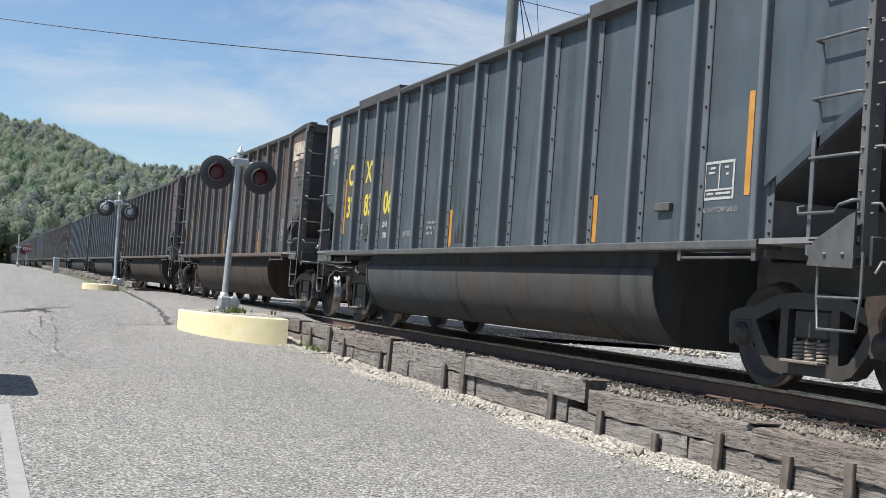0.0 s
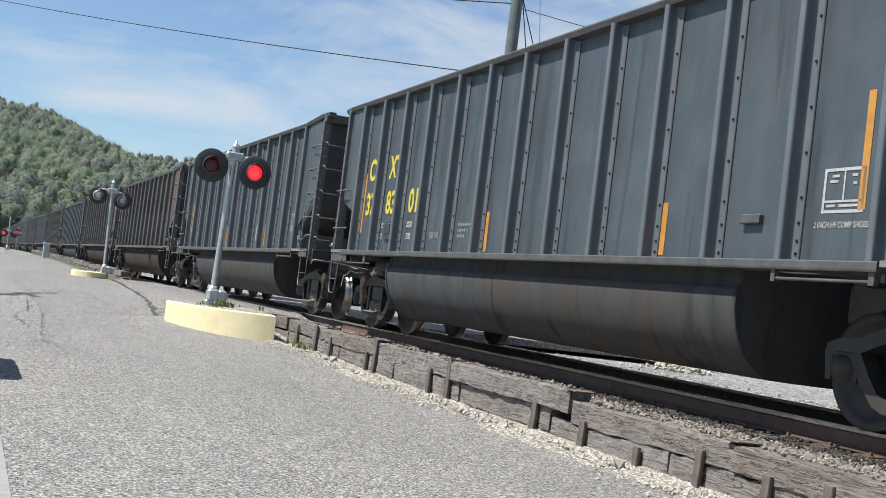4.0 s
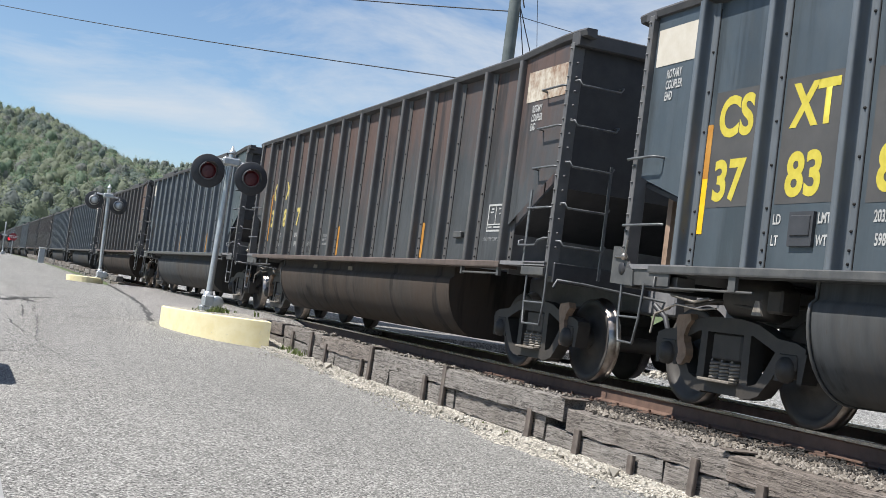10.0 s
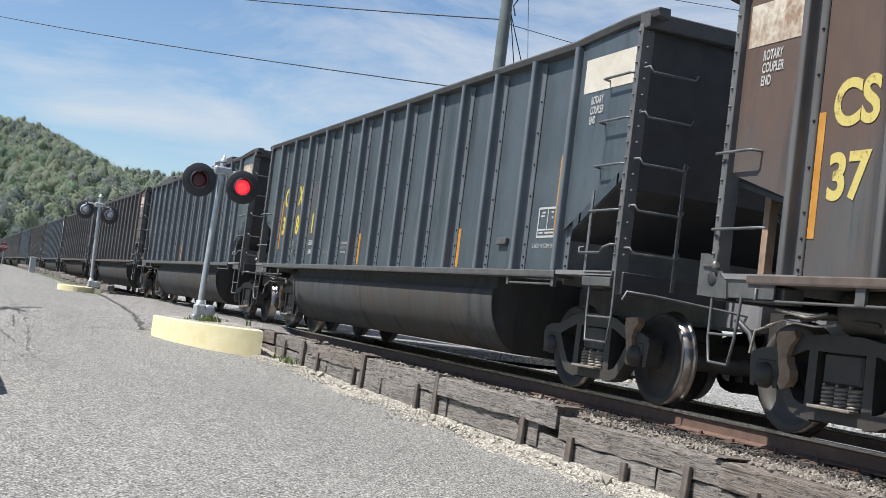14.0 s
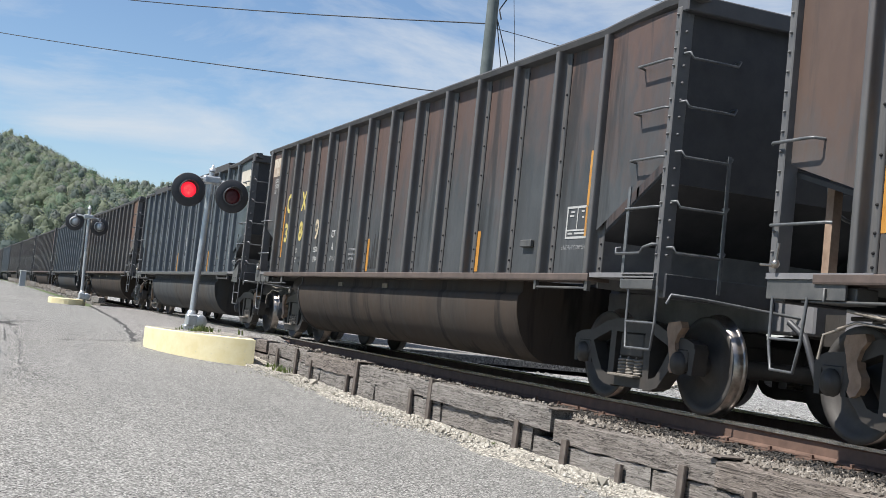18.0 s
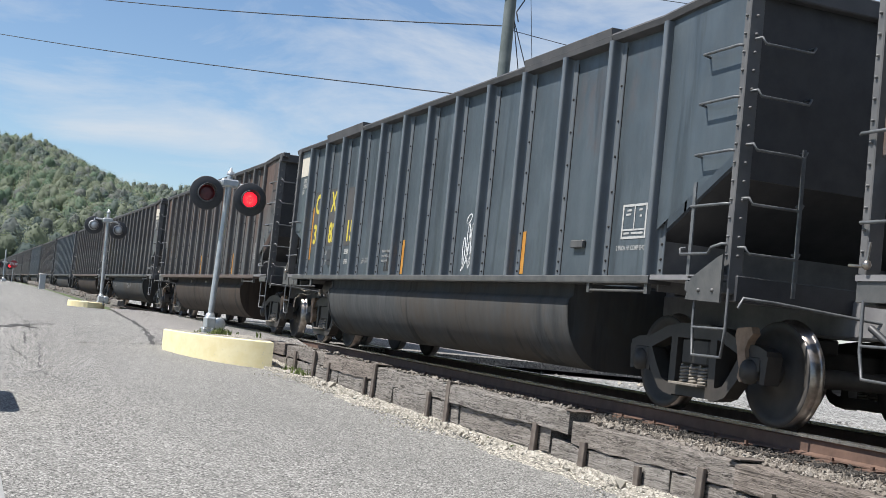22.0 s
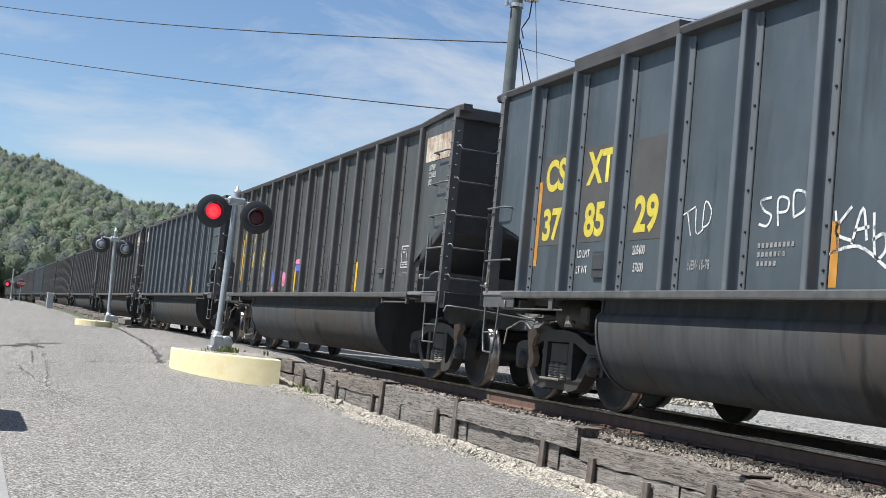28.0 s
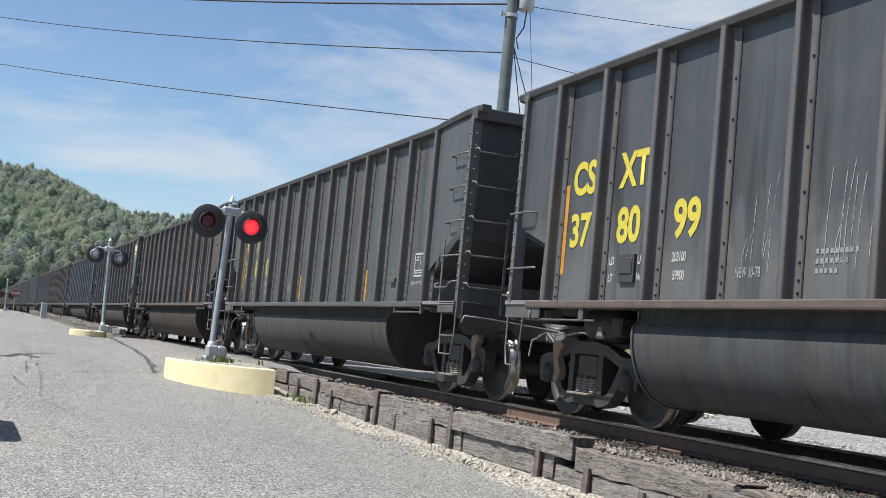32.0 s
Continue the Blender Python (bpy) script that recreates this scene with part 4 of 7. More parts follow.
COUPLER = {s: Mesh().box(-0.07, 0.07, s * 7.3, s * 7.9, 0.80, 0.96, 0.02).prism([(-0.18, s * 7.85), (0.14, s * 7.85), (0.2, s * 8.0), (0.06, s * 8.13), (-0.05, s * 8.05), (-0.2, s * 8.10)], 0.74, 1.02, "z").data("coupler", steel_truck) for s in (-1, 1)}
RIGGING = [Mesh().tube([(-1.47, 6.62, 0.84), (-1.48, 6.40, 0.90), (-1.47, 6.05, 0.87), (-1.46, 5.82, 0.89)], 0.011, 5).data("brake_rigging", steel_spring), Mesh().tube([(-1.48, 6.5, 0.98), (-1.47, 6.15, 0.93), (-1.44, 5.95, 0.97)], 0.014, 5).data("brake_rigging", steel_spring), Mesh().tube([(-1.50, 6.75, 0.62), (-1.49, 6.72, 0.80), (-1.45, 6.55, 0.86)], 0.012, 5).data("brake_rigging", steel_spring), Mesh().prism([(5.33, 0.86), (5.20, 0.86), (5.24, 0.98), (5.29, 0.98)], -1.46, -1.44).data("brake_rigging", steel_spring)]
HANDLE = Mesh().tube([(-HALF - 0.03, 7.36, 1.30), (-HALF - 0.04, 7.20, 1.29)], 0.012, 6).lathe([(-0.035, 0.0), (-0.03, 0.022), (0.0, 0.035), (0.03, 0.022), (0.035, 0.0)], 10, "z", (-HALF - 0.04, 7.17, 1.30), close=False).tube([(-HALF - 0.04, 7.17, 1.32), (-HALF - 0.03, 7.16, 1.46)], 0.011, 6).data("uncoupling_handle", steel_tread)
LOADS, LIGHTS = ("203200", "203100", "205400", "205500"), ("59800", "59900", "57600", "57500")
# Card holder: solid box coloured black for the dark of its opening.
CARD_BOX = Mesh().prism([(4.97, 1.42), (4.68, 1.42), (4.68, 1.69), (4.97, 1.69)], -SKIN - 0.03, -SKIN).box(-SKIN - 0.042, -SKIN - 0.025, 4.71, 4.94, 1.50, 1.66, 0.006).data("card_holder", lamp_black)
TAG_BOX = Mesh().box(-SKIN - 0.05, -SKIN, -4.56, -4.30, 1.53, 1.61, 0.008).data("tag_holder", steel_edge)

# placard: a white outlined plate in four fields
PLACARD = Mesh()
PY, PZ = [-5.27, -5.297, -5.492, -5.510, -5.703, -5.73], [1.60, 1.624, 1.680, 1.697, 1.916, 1.94]
PLACARD.add([(-SKIN - 0.003, y, z) for z in PZ for y in PY], [(j * 6 + i, j * 6 + i + 1, j * 6 + i + 7, j * 6 + i + 6) for j in range(5) for i in range(5) if i in (0, 4) or j in (0, 2, 4) or (i == 2 and j == 3)])
PLACARD = PLACARD.data("placard", white_paint)
PLACARD_PRINT = Mesh()
for a, b, c in ((-5.36, -5.44, 1.87), (-5.34, -5.43, 1.83), (-5.58, -5.64, 1.87), (-5.6, -5.64, 1.81), (-5.32, -5.42, 1.645), (-5.46, -5.68, 1.645)):
    PLACARD_PRINT.add([(-SKIN - 0.003, a, c), (-SKIN - 0.003, b, c), (-SKIN - 0.003, b, c + 0.02), (-SKIN - 0.003, a, c + 0.02)], [(0, 1, 2, 3)])
PLACARD_PRINT = PLACARD_PRINT.data("placard_print", white_paint)
NOTE = Mesh()
for r in range(3):
    for k in range(9 - 2 * r):
        NOTE.box(-SKIN - 0.004, -SKIN - 0.002, 2.02 - k * 0.055, 1.985 - k * 0.055, 1.59 - r * 0.075, 1.63 - r * 0.075)
NOTE = NOTE.data("stencil_note", faded_paint)
STRIPES = {
    "a": flat(6.30, 6.20, 1.53, 2.50).data("reflector_strip", orange_tape),
    "b": flat(3.52, 3.43, 1.26, 1.76).data("reflector_strip", orange_tape),
    "c": flat(1.11, 1.02, 1.26, 1.76).data("reflector_strip", orange_tape),
    "d": flat(-3.00, -3.10, 1.26, 1.75).data("reflector_strip", orange_tape),
    "e": flat(-5.80, -5.88, 1.62, 2.50).data("reflector_strip", orange_tape),
}
END_PANEL = {1: flat(7.20, 6.47, 3.13, 3.49, -END_SKIN - 0.003).data("end_marking", cream_paint), -1: flat(-6.13, -7.18, 3.10, 3.46, -END_SKIN - 0.003).data("end_marking", cream_paint)}
PATCH = [flat(6.20, 5.50, 1.76, 2.78, -SKIN - 0.0015).data("number_patch", patch_paint), flat(5.22, 4.47, 1.76, 2.78, -SKIN - 0.0015).data("number_patch", patch_paint), flat(4.16, 3.44, 1.74, 2.74, -SKIN - 0.0015).data("number_patch", patch_paint)]


def coat(ob, material):
    """Gives one car's piece its own paint while the mesh stays shared."""
    ob.material_slots[0].link = "OBJECT"
    ob.material_slots[0].material = material
    return ob


def coal_car(index, paint, belly, label, number="", stripes="abcde", tape=None, markings="", white_tail=False, patch=True, gusset=True, shifted=False):
    car = thing("coal_car", Matrix.Translation((TRACK, 0, RAIL)), label, "rail car", "coal cars of the train")
    for d in PANELS:
        coat(part("side_sheet", d, paint, car), paint)
    for y in RIBS:
        r = coat(part("rib", LAST_RIB if y < -5.9 else RIB, paint, car), rib_grey if paint.name in GREY_NAMES else rib_slate)
        r.location.y = y
    coat(part("far_side_sheet", FAR_SHEET, paint, car), paint)
    far = part("far_ribs", FAR_RIBS, paint, car)
    coat(far, paint)
    for s in (-1, 1):
        part("top_rail", CHORD[s], rail_brown, car)
        coat(part("side_sill", FLANGE[s], steel_edge, car), sill_brown if paint.name in RIB_PAINT or index == 17 else steel_edge)
        part("end_sheet", END_SHEET[s], steel_dark, car)
        part("slope_sheet", SLOPE_SHEET[s], steel_dark, car)
        part("bulkhead", BULKHEAD[s], steel_dark, car)
        part("end_rail", END_RAIL[s], rail_brown, car)
        part("end_sill", END_SILL[s], steel_dark, car)
        part("platform", SHADE_SLAB[s], underbody_lift, car)
        part("coupler", COUPLER[s], steel_truck, car)
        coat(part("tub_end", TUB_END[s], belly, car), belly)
    if index in SPLICED:
        for d in SPLICE:
            part("rail_splice", d, rail_brown, car, "thicker spliced length of top rail")
    for k in POST.values():
        part("corner_post", k, steel_dark, car)
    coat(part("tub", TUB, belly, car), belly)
    part("tub_rim", TUB_RIM, steel_edge, car)
    part("underframe", FLOOR, steel_dark, car)
    for d in RIGGING:
        part("brake_rigging", d, steel_spring, car)
    for d in GRABS + END_RUNGS:
        part("grab_iron" if d in GRABS else "end_rung", d, steel_grab, car)
    for name, d in (("ladder_stile", STILE), ("handhold", HOOP), ("step_plate", STEP), ("stirrup", STIRRUP), ("end_stile", END_STILE), ("cut_lever", CUT_LEVER), ("air_hose", HOSE), ("grab_iron", L_GRAB), ("rung", L_RUNG), ("stirrup", L_STIRRUP), ("step_plate", L_PLATE), ("release_box", UNDER_BOX), ("brake_rod", ROD), ("brake_rod", R_ROD), ("brake_gear", PIPES), ("card_holder", CARD_BOX), ("tag_holder", TAG_BOX), ("uncoupling_handle", HANDLE), ("brake_lever", ADAPT)):
        o = part(name, d, steel_grab, car)
        if name == "brake_lever":
            o.location.y = 6.80
        if name == "card_holder" and index == 14:
            o.location = (0, -0.16, -0.04)
        if name == "tag_holder" and shifted:
            o.location.y = -0.95
    if number:
        part("end_brace", BRACE, adapter_rust, car)
        part("brake_wheel", BRAKE_WHEEL, steel_grab, car)
        part("air_reservoir", RESERVOIR, adapter_rust, car, "rusty upright air reservoir")
    if gusset:
        part("gusset", L_GUSSET, steel_edge, car)
        part("gusset_hole", HOLE_DISC, wire_mat, car, "black disc drawn for the round hole in the gusset")
    if index in (-7, 3, 8, 10):
        part("gusset", R_GUSSET, steel_edge, car)
    if belly.name.startswith("belly_paint_brown") and number:
        for y in (0.22, 2.35):
            coat(part("belly_plate", BELLY_PLATE, orange_tape, car, "small faded plate"), plate_paint).location.y = y
    o = part("brake_lever", ADAPT, adapter_rust, car)
    o.location.y = -6.98
    for y in (-6.17, 6.17):
        add_truck(car, y)
    for k in stripes:
        o = part("reflector_strip", STRIPES[k], orange_tape, car)
        if tape:
            coat(o, tape)
        if k == "e":
            o.location.y = 0.09 if index == 16 else 0.13
    slide = 0.98 if shifted else {-7: 0.21, 6: 0.21, 16: 0.05}.get(index, 0.0)
    part("placard", PLACARD, white_paint, car, "white outlined placard").location.y = slide
    tagged(part("placard_print", PLACARD_PRINT, white_paint, car), kind="stuff").location.y = slide
    letter("2 INCH HF COMP SHOES", -5.20 + slide, 1.49, 0.045, faded_paint if index % 2 else white_paint, car, width=0.85, bold=0.01)
    if index in (-6, 16):
        letter("2 INCH HF COMP SHOES", 6.17, 1.44, 0.046, white_paint, car, width=0.64, bold=0.01)
    tagged(part("stencil_note", NOTE, faded_paint, car), kind="stuff")
    ink = yellow_worn if paint.name in RIB_PAINT else yellow_paint
    if number:
        if index in PATCHED:
            for d in PATCH:
                part("number_patch", d, patch_paint, car)
        letter("CS", 6.125, 2.385, 0.335, ink, car, width=0.90, label="yellow stencilled letters", bold=0.034)
        letter("XT", 5.11, 2.385, 0.335, ink, car, width=0.86, bold=0.034)
        for y, k in ((6.12, 0), (5.11, 2), (4.07, 4)):
            letter(number[k:k + 2], y, 1.83, 0.335, white_paint if (index, k) in ((-2, 4), (-2, 2)) else graffiti_cream if (index, k) == (7, 4) else ink, car, width=0.93, bold=0.034)
        for z, a, b in ((1.60, "LD", "LMT"), (1.43, "LT", "WT")):
            letter(a + (" " + b if index == 14 else ""), 5.21, z, 0.08, white_paint, car, width=0.72)
            if index != 14:
                letter(b, 4.66, z, 0.08, white_paint, car, width=0.7)
        letter(markings or LOADS[index % 4], 4.05, 1.60, 0.085, white_paint, car, width=0.64)
        letter(LIGHTS[index % 4], 4.02, 1.43, 0.085, white_paint, car, width=0.64)
        letter("NEW 10-78", 3.05, 1.43, 0.085, faded_paint, car, width=0.58)
        if index in (7, -5):
            letter("GT", 3.05, 1.83, 0.12, white_paint, car, width=0.9)
            letter("A", 2.98, 1.62, 0.12, white_paint, car, width=0.8)
    if "w" in (white_tail or ""):
        coat(part("end_marking", END_PANEL[1], cream_paint, car, "cream painted end panel"), cream_stained if paint.name in RIB_PAINT else cream_paint)
        for k, line_text in enumerate(("ROTARY", "COUPLER", "END")):
            letter(line_text, 6.98, 3.0 - 0.105 * k, 0.08, white_paint, car, -END_SKIN - 0.004, width=0.56)
    if "x" in (white_tail or ""):
        coat(part("end_marking", END_PANEL[-1], cream_paint, car, "cream painted end panel"), cream_stained if paint.name in RIB_PAINT or index % 2 else cream_paint)
        for k, line_text in enumerate(("ROTARY", "COUPLER", "END")):
            letter(line_text, -6.32, 2.97 - 0.105 * k, 0.08, white_paint, car, -END_SKIN - 0.004, width=0.56)
    return car


FAR_RIBS = Mesh()
for y in RIBS:
    FAR_RIBS.box(SKIN, HALF, y - 0.05, y, SILL, 3.6)
FAR_RIBS = FAR_RIBS.data("far_ribs", steel_dark)

paint_grey = [body_paint("blue_grey_car_paint", GREY, BROWN, a, s, 0.3, 0.3) for a, s in ((0.06, 1), (0.14, 2), (0.2, 3))]
paint_slate = [body_paint("slate_car_paint", SLATE, BROWN, a, s, 0.5, 0.4) for a, s in ((0.2, 4), (0.36, 5), (0.45, 6))]
paint_brown = [body_paint("brown_weathered_car_paint", DARK, c, a, s, 1.15, 0.45, (0.46, 0.68), 0.42, 0.7, low) for c, a, s, low in ((BROWN, 0.70, 7, 0.15), (RUST, 0.56, 8, 0.5), (BROWN, 0.80, 9, 0.4), (RUST, 0.50, 10, 0.1))]
paint_milky = body_paint("milky_streaked_car_paint", (0.040, 0.043, 0.046), (0.080, 0.082, 0.083), 0.32, 15, -2.2, 0.6)
paint_rust = body_paint("rusty_car_paint", SLATE, (0.0952, 0.0544, 0.0381), 0.74, 11, 1.1, 0.5, (0.46, 0.68), 0.42)
paint_umber = body_paint("umber_weathered_car_paint", SLATE, (0.0762, 0.0503, 0.0408), 0.50, 16, 1.3, 0.4, (0.46, 0.68), 0.42)
rib_slate = body_paint("slate_rib_paint", (0.080, 0.077, 0.075), BROWN, 0.3, 17, 0.4, 0.4)
rib_grey = body_paint("grey_rib_paint", (0.088, 0.100, 0.112), BROWN, 0.1, 18, 0.4, 0.4)
paint_spotted = body_paint("rust_spotted_car_paint", (0.066, 0.072, 0.076), RUST, 0.38, 19, 0.9, 0.35, (0.44, 0.66), 0.5)
paint_sooty = body_paint("sooty_slate_car_paint", (0.052, 0.056, 0.058), BROWN, 0.18, 20, 0.4, 0.4, drips=0.95)
paint_blotch = body_paint("blotchy_car_paint", (0.0585, 0.0612, 0.0632), (0.0762, 0.0503, 0.0394), 0.66, 12, 1.5, 0.4, (0.46, 0.68), 0.42, 0.6, 0.22)
PATCHED = (-7, -3, 0, 4, 8, 10, 14, 15, 16)
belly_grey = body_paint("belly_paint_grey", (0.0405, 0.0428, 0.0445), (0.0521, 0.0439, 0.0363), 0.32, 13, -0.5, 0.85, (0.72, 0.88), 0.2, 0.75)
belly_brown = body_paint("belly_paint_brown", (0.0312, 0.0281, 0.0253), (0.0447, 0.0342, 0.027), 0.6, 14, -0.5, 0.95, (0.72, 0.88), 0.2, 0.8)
RIB_PAINT = {m.name: rib_slate for m in paint_brown + [paint_rust, paint_umber, paint_blotch]}
GREY_NAMES = [m.name for m in paint_grey]

sill_brown = simple("rusty_brown_sill", (0.055, 0.042, 0.036), (0.115, 0.084, 0.07), 6.0, 0.6)
plate_paint = simple("faded_tan_plate", (0.10, 0.088, 0.07), (0.24, 0.20, 0.15), 12.0, 0.8)
L_GREY = "blue-grey ribbed steel coal car with a rounded belly on the rails"
L_SLATE = "dull slate ribbed steel coal car with light rust on the rails"
L_BROWN = "brown weathered ribbed steel coal car streaked with rust on the rails"
L_RUST = "heavily rusted ribbed steel coal car on the rails"
# index from the middle of the clip: paint, belly, label, number, strips, tape, white end panels
ROLL = {
    -8: (paint_slate[0], belly_grey, L_SLATE, "", "abcde", None, ""),
    -7: (paint_grey[1], belly_grey, L_GREY, "378306", "abcde", None, "w"),
    -6: (paint_umber, belly_brown, L_BROWN, "378036", "abcde", None, "x"),
    -5: (paint_brown[0], belly_brown, L_BROWN, "378367", "abde", None, "w"),
    -4: (paint_grey[2], belly_grey, L_GREY, "378301", "abcde", None, "x"),
    -3: (paint_grey[2], belly_grey, L_GREY, "378054", "abcde", None, ""),
    -2: (paint_brown[1], belly_brown, L_BROWN, "378352", "abcde", None, "w"),
    -1: (paint_brown[2], belly_brown, L_BROWN, "378386", "abcd", None, "x"),
    0: (paint_grey[0], belly_grey, L_GREY, "378385", "abcd", yellow_tape, "w"),
    1: (paint_brown[3], belly_brown, L_BROWN, "378372", "abcde", None, "x"),
    2: (paint_grey[0], belly_grey, L_GREY, "378272", "abcde", None, "w"),
    3: (paint_blotch, belly_brown, "grey coal car with broad brown rust blotches on the rails", "378187", "abcd", None, "w"),
    4: (paint_grey[1], belly_grey, L_GREY, "378411", "abcde", None, "x"),
    5: (paint_grey[2], belly_grey, L_GREY, "378179", "abcde", None, "x"),
    6: (paint_blotch, belly_grey, "grey coal car with broad brown rust blotches on the rails", "378440", "abcde", None, "x"),
    7: (paint_brown[3], belly_brown, L_BROWN, "378491", "abcde", None, "w"),
    8: (paint_grey[1], belly_grey, L_GREY, "378342", "acd", None, "x"),
    9: (paint_rust, belly_brown, L_RUST, "378240", "abcd", None, "w"),
    10: (paint_grey[2], belly_grey, L_GREY, "378315", "abcd", None, "w"),
    11: (paint_umber, belly_brown, L_BROWN, "378243", "abcde", None, ""),
    12: (paint_spotted, belly_grey, L_SLATE, "378532", "abcde", None, "x"),
    13: (paint_brown[0], belly_brown, L_BROWN, "378418", "abcde", None, "w"),
    14: (paint_grey[0], belly_grey, L_GREY, "378529", "abcde", None, ""),
    15: (paint_sooty, belly_grey, L_SLATE, "378260", "abcde", yellow_tape, "x"),
    16: (paint_grey[2], belly_grey, L_GREY, "378196", "abcde", yellow_tape, "w"),
    17: (paint_milky, belly_grey, L_SLATE, "378099", "abcde", None, "x"),
    18: (paint_slate[0], belly_grey, L_SLATE, "378200", "abcde", None, ""),
}
tail = random.Random(4)
TAIL_PAINT = [(paint_slate[1], belly_grey, L_SLATE), (paint_brown[0], belly_brown, L_BROWN), (paint_slate[2], belly_brown, L_BROWN), (paint_grey[2], belly_grey, L_GREY), (paint_brown[3], belly_brown, L_BROWN)]
CARS = {}
for i in range(-8, 34):
    if i in ROLL:
        p, b, lab, num, st, tape, wt = ROLL[i]
        CARS[i] = coal_car(i, p, b, lab, num, st, tape, white_tail=wt, gusset=i in (-6, -5, -3, -1, 3, 8, 10, 12, 7, 0), shifted=i == 3)
    else:
        p, b, lab = tail.choice(TAIL_PAINT)
        CARS[i] = coal_car(i, p, b, lab, white_tail=tail.choice(("", "", "x")), gusset=False)

# ---- marker and spray on the sides ----
STROKES = {
    "I": [[(0.05, 1), (0.05, 0), (0.12, 0.02)]],
    "E": [[(0.55, 0.96), (0.12, 1.0), (0.05, 0.03), (0.8, 0.05)], [(0.1, 0.45), (0.55, 0.5)]],
    "X": [[(0.05, 1), (0.52, 0.02)], [(0.62, 1.05), (0, 0)]],
    "Z": [[(0, 1), (1.1, 1.1)], [(0.55, 1.05), (0.5, 0.5), (0.5, 0.2)], [(0.0, 0.0), (1.05, 0.2)]],
    "J": [[(0.1, 0.95), (0.55, 1.05)], [(0.35, 1.0), (0.38, 0.25), (0.2, -0.02), (0.0, 0.2)]],
    "C": [[(0.75, 1.05), (0.35, 0.75), (0.3, 0.3), (0.55, 0.1), (0.85, 0.3)]],
    "T": [[(0, 1), (0.7, 1)], [(0.35, 1), (0.3, 0)]],
    "L": [[(0, 1), (0.05, 0), (0.6, 0.05)]],
    "D": [[(0, 0), (0.05, 1), (0.55, 0.75), (0.6, 0.3), (0, 0)]],
    "S": [[(0.6, 0.9), (0.15, 0.95), (0.1, 0.65), (0.5, 0.45), (0.5, 0.1), (0, 0.05)]],
    "P": [[(0.1, -0.4), (0.1, 1), (0.55, 0.9), (0.5, 0.55), (0.1, 0.5)]],
    "K": [[(0, 0), (0.15, 1)], [(0.6, 1), (0.08, 0.5), (0.65, 0)]],
    "A": [[(0, 0), (0.35, 1), (0.6, 0)], [(0.1, 0.4), (0.55, 0.4)]],
    "M": [[(0, 0), (0.1, 1), (0.35, 0.4), (0.6, 1), (0.7, 0)]],
}


def ribbon(m, pts, w, x=-SKIN - 0.003):
    """A flat painted stroke on the side through points (y, z)."""
    pts = [Vector(p) for p in pts]
    v = []
    for i, p in enumerate(pts):
        d = (pts[min(i + 1, len(pts) - 1)] - pts[max(i - 1, 0)])
        n = Vector((-d.y, d.x)).normalized() * w / 2 if d.length else Vector((0, w / 2))
        v += [(x, p.x + n.x, p.y + n.y), (x, p.x - n.x, p.y - n.y)]
    m.add(v, [(2 * i, 2 * i + 1, 2 * i + 3, 2 * i + 2) for i in range(len(pts) - 1)])


def smooth(pts, k=4):
    out = []
    for i in range(len(pts) - 1):
        p = [Vector(pts[max(0, i - 1)]), Vector(pts[i]), Vector(pts[i + 1]), Vector(pts[min(len(pts) - 1, i + 2)])]
        for j in range(k):
            t = j / k
            out.append(tuple(0.5 * (2 * p[1] + (p[2] - p[0]) * t + (2 * p[0] - 5 * p[1] + 4 * p[2] - p[3]) * t * t + (3 * p[1] - p[0] - 3 * p[2] + p[3]) * t ** 3)))
    return out + [tuple(pts[-1])]


def scrawl(car, word, y, z, h, material, w=0.022, gap=0.85, name="graffiti"):
    m = Mesh()
    for k, c in enumerate(word):
        for s in STROKES[c]:
            ribbon(m, smooth([(y - (k * gap + a) * h, z + b * h) for a, b in s]), w)
    part(name, m, material, CARS[car], "hand-drawn graffiti")


def tag(car, y, z, width, h, seed, material, w=0.022, loops=7, x=-SKIN - 0.003):
    """A looping, unreadable scribble."""
    r = random.Random(seed)
    m = Mesh()
    pts = []
    reach = [r.uniform(0.55, 1.0) for _ in range(loops + 1)]
    base = [r.uniform(0.0, 0.25) for _ in range(loops + 1)]
    for k in range(loops * 12 + 1):
        s = k / 12
        i, q = min(loops - 1, int(s)), 6.283 * s
        top, low = reach[i], base[i]
        pts.append((y - width * ((s + 0.55 * math.sin(q)) / loops * 0.85 + 0.08), z + h * (low + (top - low) * (0.5 - 0.5 * math.cos(q)))))
    ribbon(m, pts, w, x)
    for _ in range(2):
        a = r.uniform(0, 0.8)
        ribbon(m, smooth([(y - width * a, z + h * r.uniform(0.0, 0.3)), (y - width * (a + 0.1), z + h * r.uniform(0.4, 0.6)), (y - width * (a + 0.2), z + h * r.uniform(0.8, 1.2))], 4), w, x)
    o = [(y - width * (0.3 + 0.12 * math.cos(t)), z + h * (1.08 + 0.10 * math.sin(t + 0.6))) for t in (6.283 * k / 10 for k in range(11))]
    ribbon(m, o, w * 0.8, x)
    part("graffiti", m, material, CARS[car], "looping hand-drawn graffiti")


